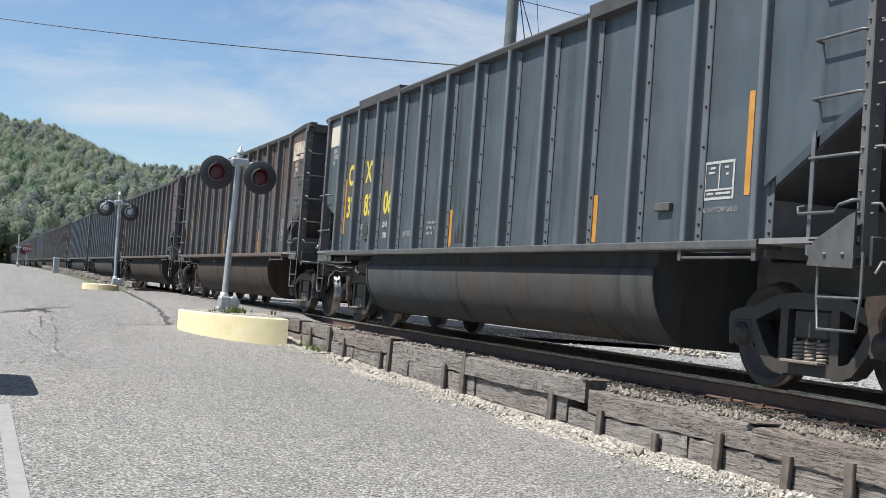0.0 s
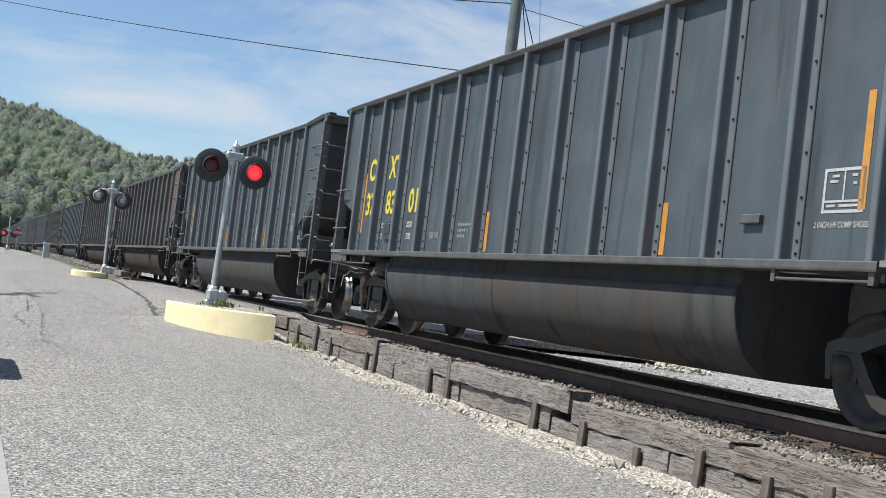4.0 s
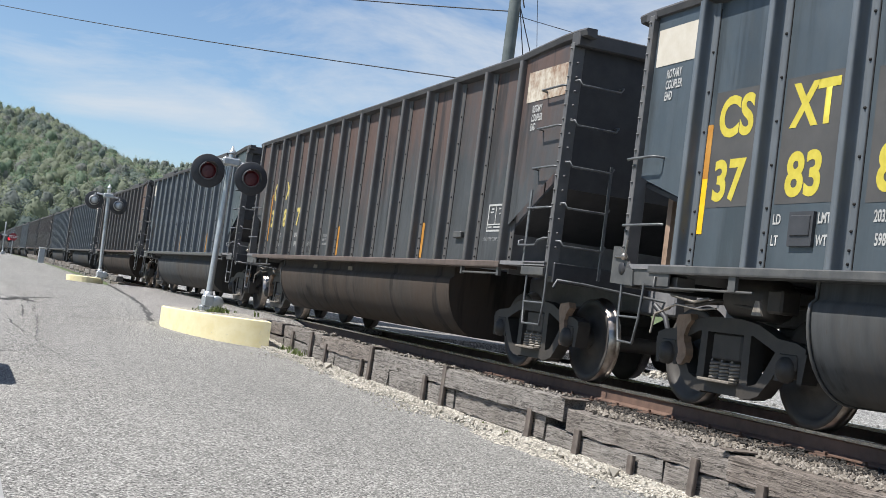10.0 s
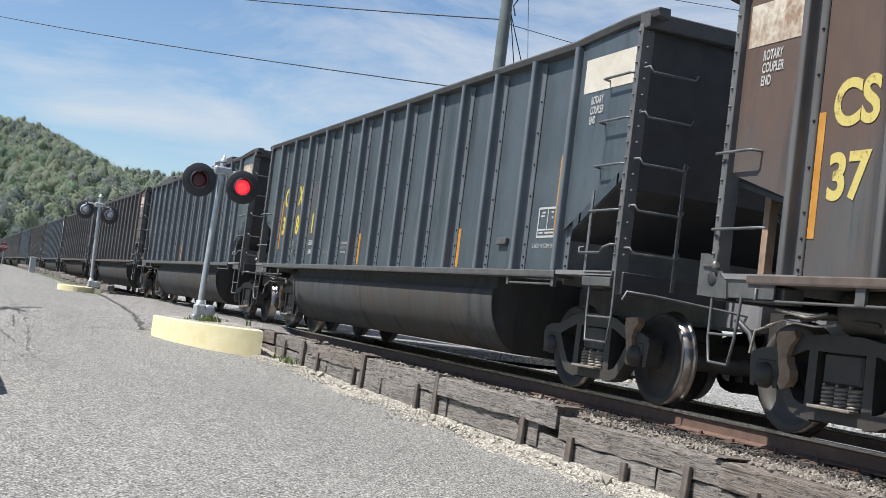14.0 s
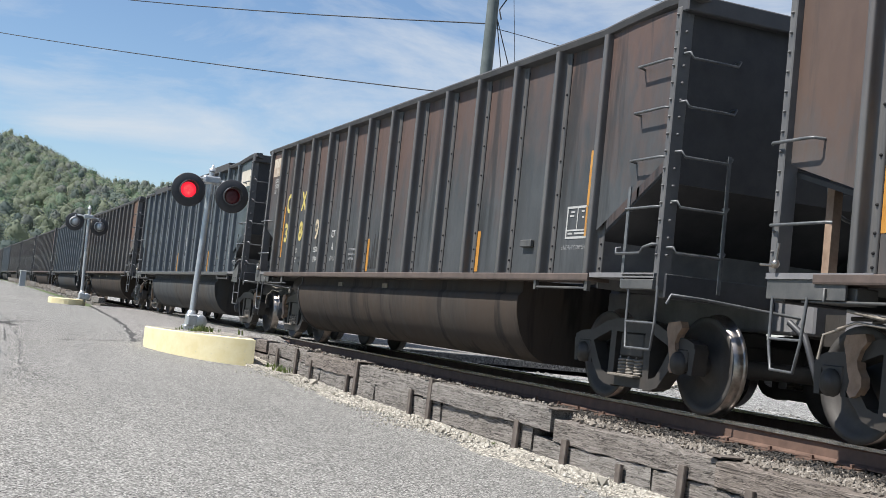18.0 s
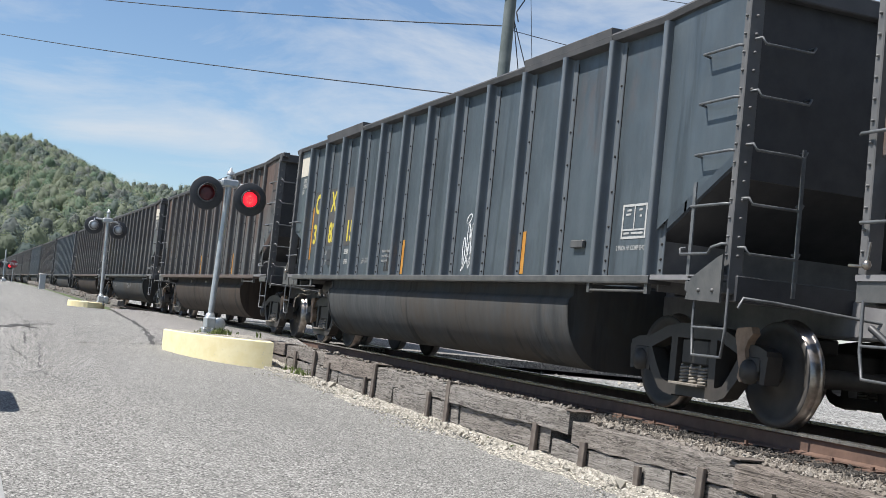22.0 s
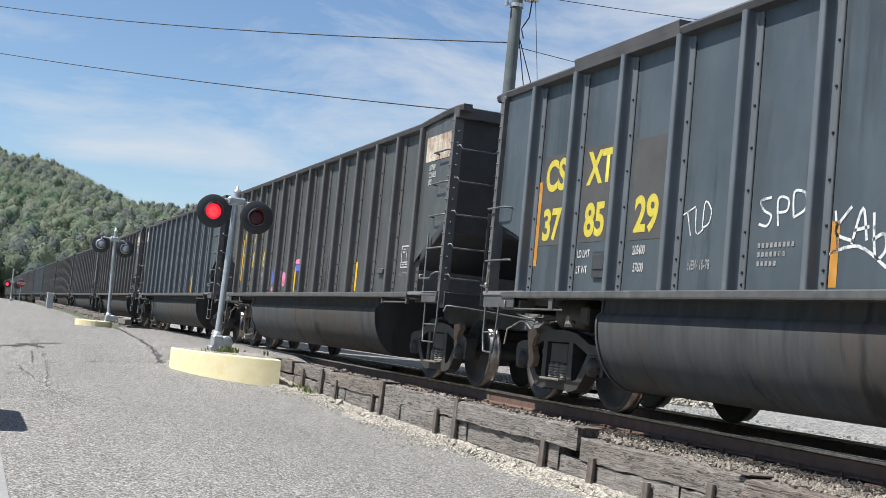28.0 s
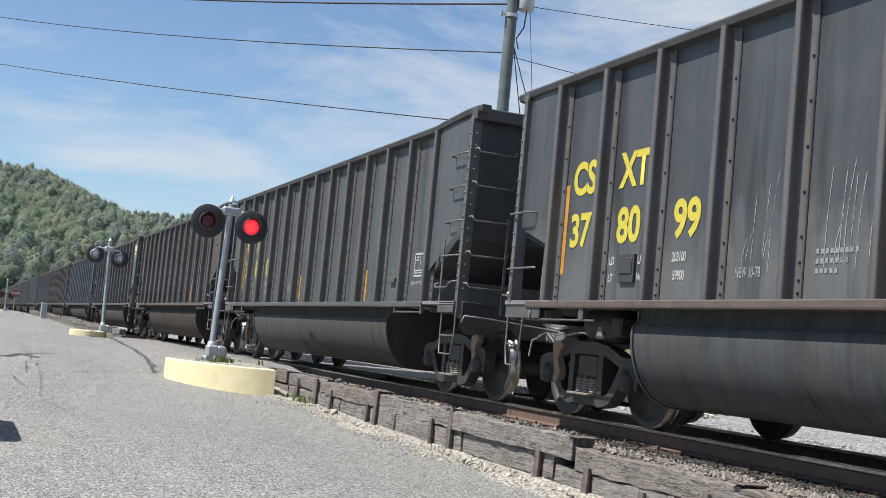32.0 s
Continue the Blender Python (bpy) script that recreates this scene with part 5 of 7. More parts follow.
def stain(car, y0, y1, z0, z1, seed):
    """Soot and water marks in uneven spires that rise from the sill."""
    r = random.Random(seed)
    m = Mesh()
    y = y0
    while y > y1 + 0.03:
        w = r.uniform(0.05, 0.13)
        mid = 1 - abs((y - (y0 + y1) / 2) / ((y0 - y1) / 2))
        top = z0 + (z1 - z0) * (0.35 + 0.65 * mid) * r.uniform(0.6, 1.0)
        m.add([(-SKIN - 0.0018, y, z0), (-SKIN - 0.0018, y - w, z0), (-SKIN - 0.0018, y - w * 0.85, z0 + (top - z0) * 0.6), (-SKIN - 0.0018, y - w * 0.55, top), (-SKIN - 0.0018, y - w * 0.2, z0 + (top - z0) * 0.7)], [(0, 1, 2, 3, 4)])
        y -= w + r.uniform(-0.0, 0.05)
    part("soot_stain", m, soot_stain, CARS[car], "black soot stain")


for car, y0, y1, z0, z1 in ((-1, -0.98, -1.8, 1.3, 2.65), (15, -0.96, -1.75, 1.28, 2.7), (15, 1.1, 0.6, 1.3, 2.2), (2, -1.0, -1.7, 1.3, 2.65), (2, 1.0, 0.7, 1.3, 2.3), (-2, 4.10, 3.85, 1.75, 2.55), (7, 2.0, 1.4, 1.3, 2.2), (7, 1.0, 0.4, 1.3, 2.3), (7, 3.9, 3.5, 1.7, 2.6), (1, 3.05, 2.55, 1.3, 2.1), (16, 0.05, -0.6, 1.3, 2.1), (16, 3.0, 2.6, 1.3, 1.9), (9, -1.12, -1.55, 1.34, 2.6), (10, 1.9, 1.4, 1.3, 1.9), (-7, 0.9, 0.35, 1.3, 2.0)):
    stain(car, y0, y1, z0, z1, int(100 + 10 * y0 + car))


def spray(car, y0, y1, z0, z1, material, seed):
    """A soft-edged sprayed blot with a ragged outline."""
    r = random.Random(seed)
    n = 22
    pts = []
    for k in range(n):
        t = 6.283 * k / n
        q = 1 + r.uniform(-0.12, 0.12)
        c, s = math.cos(t), math.sin(t)
        e = 0.55
        pts.append((-SKIN - 0.005, (y0 + y1) / 2 + (y1 - y0) / 2 * q * math.copysign(abs(c) ** e, c), (z0 + z1) / 2 + (z1 - z0) / 2 * q * math.copysign(abs(s) ** e, s)))
    part("spray_paint", Mesh().add(pts, [tuple(range(n))]), material, CARS[car], "sprayed paint blot")


def strokes(car, lines, material, w=0.026, x=-SKIN - 0.003):
    """Freehand strokes, each through a few points (y, z)."""
    m = Mesh()
    for pts in lines:
        ribbon(m, smooth(pts, 5), w, x)
    part("graffiti", m, material, CARS[car], "hand-drawn graffiti")


strokes(14, [[(3.23, 1.92), (2.99, 2.0)], [(3.12, 1.97), (3.04, 1.74)], [(2.98, 1.98), (2.95, 1.76), (2.84, 1.79)], [(2.86, 1.80), (2.84, 2.03), (2.74, 1.96), (2.76, 1.84), (2.86, 1.80)]], graffiti_white, 0.016)
strokes(14, [[(1.88, 2.0), (2.02, 1.98), (1.97, 1.90), (1.87, 1.85), (1.92, 1.77), (2.03, 1.79)], [(1.77, 1.76), (1.79, 1.98), (1.66, 1.97), (1.67, 1.88), (1.78, 1.87)], [(1.58, 1.82), (1.59, 2.02), (1.45, 2.0), (1.44, 1.88), (1.58, 1.82)]], graffiti_white, 0.022)
strokes(14, [[(1.08, 1.84), (1.03, 1.55)], [(0.90, 1.86), (1.07, 1.68), (0.86, 1.60)], [(0.88, 1.58), (0.78, 1.84), (0.72, 1.60)], [(0.86, 1.68), (0.70, 1.70)], [(0.66, 1.80), (0.62, 1.48), (0.52, 1.52), (0.54, 1.64), (0.66, 1.60)], [(1.12, 1.52), (0.80, 1.56), (0.5, 1.40)]], graffiti_white, 0.026)
tag(12, 3.02, 1.36, 0.55, 0.50, 32, graffiti_white, 0.022, 5)
strokes(12, [[(2.98, 1.88), (2.86, 2.0), (2.70, 2.06)], [(3.02, 1.80), (2.80, 1.95), (2.56, 1.84)]], graffiti_white, 0.018)
strokes(12, [[(-0.63, 1.85), (-0.88, 1.88), (-1.06, 1.60), (-1.12, 1.40)], [(-0.98, 1.78), (-1.16, 1.90), (-1.34, 1.65), (-1.39, 1.41)], [(-1.27, 1.78), (-1.42, 1.90), (-1.54, 1.62), (-1.58, 1.40)], [(-1.62, 1.86), (-1.47, 1.76), (-1.53, 1.64), (-1.65, 1.70), (-1.70, 1.46), (-1.55, 1.31), (-1.20, 1.35), (-1.02, 1.30)]], graffiti_white, 0.03)
strokes(12, [[(-2.02, 2.17), (-2.11, 1.87), (-2.09, 1.60), (-1.97, 1.54), (-1.89, 1.68)], [(-1.96, 1.93), (-2.30, 2.00), (-2.69, 2.07)], [(-2.33, 2.02), (-2.31, 1.80), (-2.45, 1.50), (-2.62, 1.41)], [(-2.80, 1.90), (-2.58, 1.74), (-2.55, 1.54), (-2.69, 1.45), (-2.84, 1.53)]], graffiti_white, 0.04)
strokes(12, [[(-2.98, 1.80), (-3.10, 1.60), (-3.24, 1.96), (-3.31, 2.13)], [(-3.31, 2.13), (-3.55, 1.98), (-3.86, 1.83)], [(-3.31, 2.11), (-3.41, 1.85), (-3.33, 1.55), (-3.27, 1.34)], [(-3.40, 1.80), (-3.52, 1.72), (-3.66, 1.46), (-3.74, 1.60), (-3.82, 1.78)]], graffiti_white, 0.042)
strokes(12, [[(-2.1, 1.30), (-2.5, 1.42), (-2.95, 1.36), (-3.4, 1.40), (-3.9, 1.32)]], graffiti_faint, 0.03)
strokes(12, [[(-0.2, 0.88), (-0.06, 0.92), (-0.12, 0.82), (-0.26, 0.78), (-0.16, 0.72)], [(-0.36, 0.96), (-0.40, 0.74), (-0.48, 0.76)], [(-0.28, 0.88), (-0.50, 0.90)], [(-0.66, 0.86), (-0.56, 0.78), (-0.68, 0.75), (-0.70, 0.88), (-0.76, 0.75)], [(-0.82, 0.88), (-0.86, 0.72), (-0.94, 0.86), (-1.02, 0.70)], [(-1.10, 0.60), (-1.06, 0.90), (-1.18, 0.88), (-1.16, 0.76)]], graffiti_faint, 0.018, -1.474)
tag(12, 3.6, 0.76, 0.5, 0.15, 72, graffiti_faint, 0.014, 4, -1.470)
tag(12, -5.15, 1.5, 0.5, 0.5, 35, graffiti_white, 0.03, 4)
tag(10, -1.15, 1.30, 0.7, 0.62, 36, graffiti_white, 0.024, 5)
strokes(8, [[(0.07, 2.46), (-0.03, 2.53), (-0.20, 2.50), (-0.16, 2.43), (0.02, 2.42), (0.07, 2.46)], [(0.18, 2.10), (0.10, 2.24), (0.05, 1.98), (-0.06, 2.18), (-0.13, 2.32), (-0.20, 2.06), (-0.10, 2.02), (-0.24, 2.24), (-0.38, 2.18), (-0.40, 1.96)], [(-0.53, 2.46), (-0.46, 2.10), (-0.62, 2.26)], [(-0.34, 2.10), (-0.64, 2.14)], [(-0.58, 2.24), (-0.46, 1.80)], [(0.04, 1.92), (-0.14, 1.98), (-0.37, 1.90)]], graffiti_white, 0.026)
strokes(8, [[(0.13, 1.78), (0.10, 1.58)], [(0.0, 1.80), (0.10, 1.68), (-0.02, 1.60)], [(-0.07, 1.78), (-0.09, 1.58), (-0.19, 1.64), (-0.10, 1.70), (-0.18, 1.75), (-0.07, 1.78)], [(0.09, 1.53), (-0.24, 1.53)], [(-0.03, 1.51), (-0.05, 1.36)]], graffiti_white, 0.02)
for k in range(4):
    tag(8, 7.05, 3.05 - 0.21 * k, 0.42, 0.11, 50 + k, graffiti_white, 0.012, 5)
tag(-3, -2.15, 1.40, 0.62, 0.55, 39, graffiti_white, 0.022, 5)
tag(-3, -1.05, 1.40, 0.55, 0.30, 40, faded_paint, 0.02, 5)
tag(-1, 0.02, 1.36, 0.42, 0.5, 41, graffiti_cream, 0.02, 4)
strokes(-1, [[(-3.02, 2.02), (-3.12, 2.04), (-3.06, 1.93), (-3.18, 1.86), (-3.08, 1.80)], [(-3.22, 2.06), (-3.25, 1.80)], [(-3.32, 2.04), (-3.33, 1.82)], [(-3.23, 1.93), (-3.33, 1.94)], [(-3.46, 2.03), (-3.38, 1.90), (-3.48, 1.82), (-3.54, 1.94), (-3.46, 2.03)], [(-3.58, 1.82), (-3.60, 2.06), (-3.70, 1.84), (-3.70, 2.10)], [(-3.84, 2.0), (-3.74, 1.96), (-3.76, 1.84), (-3.88, 1.82)], [(-3.02, 1.72), (-3.40, 1.74), (-3.80, 1.66)]], graffiti_cream, 0.026)
tag(-2, 3.05, 1.55, 0.5, 0.36, 62, graffiti_faint, 0.018, 5)
tag(-2, 1.95, 1.36, 0.5, 0.45, 63, graffiti_orange, 0.02, 4)
tag(-2, 0.98, 1.66, 0.7, 0.3, 64, graffiti_white, 0.022, 4)
tag(-2, 0.0, 1.40, 0.6, 0.55, 65, graffiti_orange, 0.024, 4)
tag(-1, -2.05, 1.38, 0.62, 0.60, 42, graffiti_cream, 0.024, 6)
tag(-6, 3.05, 1.62, 0.55, 0.50, 43, graffiti_faint, 0.025, 4)
tag(-6, 2.1, 1.62, 0.9, 0.45, 44, graffiti_faint, 0.025, 6)
tag(-5, 1.9, 1.45, 0.6, 0.5, 45, graffiti_orange, 0.025, 4)
tag(-5, -2.0, 1.4, 0.7, 0.75, 46, graffiti_cream, 0.025, 5)
scrawl(9, "TSL", 2.95, 1.62, 0.26, graffiti_orange, 0.016, 0.85)
for word, y, z, h in (("I", -1.12, 1.52, 0.46), ("E", -2.08, 1.58, 0.55), ("X", -3.20, 1.50, 0.55), ("Z", -4.18, 1.72, 0.36)):
    scrawl(9, word, y, z, h, graffiti_cream, 0.018)
tag(9, 1.95, 1.4, 0.6, 0.35, 47, graffiti_orange, 0.016, 5)
part("reflector_strip", flat(6.30, 6.20, 2.02, 2.50, -SKIN - 0.0045), orange_tape, CARS[0], "faded orange upper half of the strip")
scratch = random.Random(17)
for y in (2.7, 1.75, 0.7, -0.3, -1.35, -2.4, -3.4, -4.4):
    lines = []
    for _ in range(7):
        a, h = y + scratch.uniform(-0.35, 0.3), scratch.uniform(0.2, 0.8)
        lines.append([(a, 1.42 + scratch.uniform(0, 0.2)), (a - 0.012, 1.45 + h * 0.55), (a - scratch.uniform(0.02, 0.09), 1.5 + h)])
    for line in lines:
        strokes(17, [line], graffiti_faint, 0.008)
spray(15, 3.05, 2.66, 1.44, 1.72, graffiti_blue, 1)
spray(15, 3.0, 2.86, 1.27, 1.36, graffiti_pink, 2)
spray(15, 2.82, 2.68, 1.27, 1.36, graffiti_pink, 3)
spray(15, 2.1, 1.82, 1.38, 1.66, graffiti_pink, 4)
spray(15, 1.10, 0.42, 1.66, 1.80, graffiti_blue, 5)
spray(15, 1.10, 0.42, 1.80, 1.90, graffiti_pink, 6)

# distance that the train has gone, by the second
GONE = [
    (0.0, -0.075), (1.0, 12.741), (2.0, 25.162), (3.0, 37.622), (6.0, 74.765), (7.0, 87.499), (8.0, 99.912),
    (9.0, 112.249), (10.0, 124.612), (11.0, 137.0), (12.0, 149.257), (13.0, 162.12), (16.0, 199.155), (17.0, 211.415),
    (18.0, 224.2), (19.0, 236.53), (20.0, 248.887), (21.0, 261.163), (22.0, 273.525), (23.0, 285.936), (24.0, 298.588),
    (25.0, 310.834), (28.0, 347.66), (29.0, 360.278), (30.0, 372.627), (31.0, 384.816), (32.0, 397.005),
]
START = 15.275 + 112.2  # where car 0 stands at the clip's start


def gone(t):
    for (a, da), (b, db) in zip(GONE, GONE[1:]):
        if t <= b:
            return da + (db - da) * (t - a) / (b - a)
    return GONE[-1][1]


def motions():
    for i, car in CARS.items():
        walk(car, [(t, pose(TRACK, START + i * CAR_PITCH - d, RAIL)) for t, d in GONE])
    # the wheels roll while their car is near
    for i, car in CARS.items():
        y0 = START + i * CAR_PITCH
        frames = [k for k in range(0, 961) if -14 < y0 - gone(k / 30) < 45]
        if not frames:
            continue
        a, b = max(0, frames[0] - 1), min(960, frames[-1] + 1)
        keys = ([0] if a > 0 else []) + list(range(a, b + 1)) + ([960] if b < 960 else [])
        base = gone(a / 30)
        for truck in car.children:
            if not truck.name.startswith("truck"):
                continue
            for w in truck.children:
                if w.name.startswith("wheelset"):
                    y = w.location.y
                    walk(w, [(k / 30, pose(0, y, 0.457, math.degrees((gone(min(max(k, a), b) / 30) - base) / 0.457))) for k in keys])
    for lens, times in FLASHES:
        walk(lens, lens_rows(times))

# ---- timber wall along the track ----


def beam(bounds, parent, seed, name="timber"):
    """A squared old sleeper with rounded, uneven edges and split ends."""
    x0, x1, y0, y1, z0, z1 = bounds
    rnd = random.Random(seed)
    n = max(3, int((y1 - y0) / (0.10 if y1 < 22 else 0.5)))
    sec = [(0, 0.04), (0.04, 0), (0.96, 0), (1, 0.04), (1, 0.96), (0.96, 1), (0.05, 1), (0, 0.95)]
    v = []
    for j in range(n + 1):
        y = y0 + (y1 - y0) * j / n
        sag = 0.007 * math.sin(j * 0.31 + seed) + 0.004 * math.sin(j * 1.3)
        chip = rnd.uniform(0.0, 0.03) if rnd.random() < 0.22 else 0.0
        for a, b in sec:
            v.append((x0 + (x1 - x0) * a + rnd.uniform(-0.008, 0.008), y + (rnd.uniform(-0.012, 0.012) if j in (0, n) else 0), z0 + (z1 - z0) * b + sag + rnd.uniform(-0.005, 0.005) - (chip if b > 0.9 and a < 0.2 else 0.0)))
    f = [(j * 8 + i, j * 8 + (i + 1) % 8, (j + 1) * 8 + (i + 1) % 8, (j + 1) * 8 + i) for j in range(n) for i in range(8)]
    f += [tuple(range(7, -1, -1)), tuple(n * 8 + i for i in range(8))]
    return part(name, Mesh().add(v, f), timber_mat, parent)


wall = thing("timber_wall", pose(0, 0, 0), "low wall of stacked weathered sleepers holding back ballast", "retaining wall", kind="structure")
WX = 5.35
upper = [(-6.0, -3.6, 0.42, 0.0), (-3.58, -1.2, 0.44, 0.02), (-1.18, 1.5, 0.44, 0.0), (1.52, 4.2, 0.44, 0.02), (4.22, 7.46, 0.455, 0.0), (7.48, 10.02, 0.47, 0.01), (10.04, 13.22, 0.55, -0.02), (13.26, 15.80, 0.555, 0.02), (15.84, 18.3, 0.575, 0.0), (18.34, 20.7, 0.60, 0.03), (20.74, 22.85, 0.62, 0.0)]
for k, (a, b, top, dx) in enumerate(upper):
    h = 0.205
    beam((WX + dx, WX + dx + 0.235, a, b, top - h, top), wall, k)
lower = [(-5.5, -2.6), (-2.55, 0.2), (0.24, 3.0), (3.05, 5.9), (5.95, 8.3), (8.34, 10.4), (10.45, 12.7), (12.75, 15.0), (15.05, 17.5), (17.55, 20.6), (20.64, 22.85)]
for k, (a, b) in enumerate(lower):
    m = (a + b) / 2
    top = 0.262 if m < 10 else 0.350 if m < 15 else 0.382
    beam((WX + 0.02, WX + 0.26, a, b, top - 0.235, top), wall, 40 + k)
beam((WX + 0.03, WX + 0.25, 10.1, 20.6, 0.0, 0.135), wall, 60)
stake_rnd = random.Random(9)
for y, h in ((-4.0, 0.4), (-1.5, 0.38), (0.8, 0.36), (3.2, 0.38), (5.2, 0.36), (6.35, 0.33), (7.02, 0.28), (7.86, 0.33), (8.75, 0.20), (9.72, 0.27), (10.72, 0.33), (13.02, 0.52), (13.62, 0.34), (15.75, 0.50), (16.1, 0.30), (17.9, 0.34), (18.75, 0.45), (19.9, 0.36)):
    z = road_z(y) - 0.05
    s = part("stake", Mesh().prism([(-0.012, -0.045), (-0.022, -0.042), (-0.018, -0.008), (-0.018, 0.008), (-0.022, 0.042), (-0.012, 0.045), (0.012, 0.04), (0.012, -0.04)], 0, h + 0.05, "z"), stake_mat, wall, "rusty iron stake")
    s.matrix_world = pose(WX - 0.022, y, z, stake_rnd.uniform(-4, 4), 2.0, stake_rnd.uniform(-6, 6))

for y, z, tilt in ((10.03, 0.562, 3.0), (13.24, 0.572, -2.0), (15.82, 0.60, 2.0), (7.47, 0.484, 1.0)):
    p = part("plate", Mesh().box(-0.02, 0.26, -0.075, 0.075, -0.006, 0.006, 0.002), stake_mat, wall, "dark iron plate over a joint")
    p.matrix_world = pose(WX, y, z, tilt, 1.5, 6 * tilt)

wall2 = thing("timber_wall", pose(0, 0, 0), "low wall of old sleepers and stones beyond the crossing", "retaining wall", kind="structure")
y, k = 44.6, 100
wr = random.Random(3)
while y < 104:
    L = wr.uniform(2.2, 2.7)
    x = 5.25 - (y - 44) * 0.004
    t = road_z(y + 1) + 0.30 + wr.uniform(-0.02, 0.03)
    beam((x, x + 0.24, y, y + L - 0.05, t - 0.21, t), wall2, k)
    beam((x + 0.02, x + 0.25, y - 0.6, y + L - 0.7, t - 0.43, t - 0.22), wall2, k + 200)
    y, k = y + L, k + 1

# ---- loose stones ----


def stones(name, spots, material, label, category):
    """Many small angular stones as one mesh."""
    base = [(1, 0, 0), (-1, 0, 0), (0, 1, 0), (0, -1, 0), (0, 0, 1), (0, 0, -1)]
    faces = [(0, 2, 4), (2, 1, 4), (1, 3, 4), (3, 0, 4), (2, 0, 5), (1, 2, 5), (3, 1, 5), (0, 3, 5)]
    rnd = np.random.default_rng(len(spots))
    V, F = [], []
    for i, (x, y, z, r) in enumerate(spots):
        q = Euler(rnd.uniform(0, 6.28, 3)).to_matrix()
        sc = rnd.uniform(0.55, 1.15, 3) * r
        for p in base:
            w = q @ Vector((p[0] * sc[0], p[1] * sc[1], p[2] * sc[2]))
            V.append((x + w.x, y + w.y, z + w.z))
        F += [tuple(a + 6 * i for a in f) for f in faces]
    me = bpy.data.meshes.new(name)
    me.from_pydata(V, [], F)
    me.materials.append(material)
    return tagged(new(name, me), label, category, kind="stuff")


sr = random.Random(2)
spots = []
for _ in range(11000):
    y = sr.uniform(4.0, 21.0)
    x = 5.36 - abs(sr.gauss(0.0, 0.20 + 0.06 * math.sin(y * 1.1) + 0.04 * math.sin(y * 3.1)))
    spots.append((x, y, road_z(y) + 0.012 + 0.08 * max(0, x - 4.95), sr.choice((0.005, 0.007, 0.009, 0.012, 0.018, 0.024))))
for _ in range(60):
    y0, x0 = sr.uniform(5, 20.5), sr.uniform(5.12, 5.3)
    for _ in range(sr.randint(2, 7)):
        y, x = y0 + sr.gauss(0, 0.12), min(5.33, x0 + sr.gauss(0, 0.05))
        spots.append((x, y, road_z(y) + 0.04, sr.uniform(0.018, 0.045)))
spots.append((5.15, 8.7, road_z(8.7) + 0.06, 0.085))
spots.append((5.2, 17.2, road_z(17.2) + 0.06, 0.09))
stones("verge_stones", spots, stone_pale, "pale loose limestone chips along the wall's foot", "stones")
spots = []
for _ in range(14000):
    y = sr.uniform(3.0, 22.5)
    x = 5.56 + abs(sr.gauss(0.0, 0.26))
    spots.append((x, y, RAIL - 0.19 + sr.uniform(-0.012, 0.012), sr.uniform(0.008, 0.024)))
for _ in range(500):
    y = sr.uniform(3.0, 20.5)
    top = next(t for a, b, t, d in upper if y < b + 0.05)
    spots.append((sr.uniform(5.46, 5.62), y, top + 0.012, sr.uniform(0.012, 0.035)))
# Dark stones round the sleeper ends carry soot and painted train shade.
darkened = [(sr.uniform(6.05, 6.58), sr.uniform(3.0, 22.5), RAIL - 0.19 + sr.uniform(-0.02, 0.015), sr.uniform(0.010, 0.022)) for _ in range(8000)]
stones("sooty_ballast", darkened, stone_soot_shade, "ballast stones round the sleeper ends, soot and train shade in their colour", "stones")
stones("ballast_stones", spots, stone_dark, "loose ballast stones between wall and rail", "stones")
spots = []
for _ in range(5000):
    y = sr.uniform(3.0, 60.0)
    spots.append((sr.uniform(8.2, 12.0), y, RAIL - 0.2 - 0.05 * (y > 0), sr.uniform(0.02, 0.05)))
stones("lot_stones", spots, stone_lot, "pale gravel at the edge of the lot", "stones")

heap = []
for _ in range(260):
    d = abs(sr.gauss(0, 0.32))
    t = sr.uniform(0, 6.283)
    heap.append((13.5 + d * math.cos(t) * 1.3, 21.0 + d * math.sin(t), RAIL - 0.26 + max(0.0, 0.20 - 0.28 * d) * sr.uniform(0.6, 1.0), sr.uniform(0.03, 0.075)))
stones("rubble_heap", heap, stone_pale, "small heap of pale rubble on the gravel lot", "rubble")

# ---- kerbed islands ----


def rounded(pts, steps=4):
    """A closed outline drawn smoothly through its corners."""
    out, n = [], len(pts)
    for i in range(n):
        p = [Vector(pts[(i + k) % n]) for k in (-1, 0, 1, 2)]
        for j in range(steps):
            t = j / steps
            q = 0.5 * (2 * p[1] + (p[2] - p[0]) * t + (2 * p[0] - 5 * p[1] + 4 * p[2] - p[3]) * t * t + (3 * p[1] - p[0] - 3 * p[2] + p[3]) * t ** 3)
            out.append((q.x, q.y))
    return out


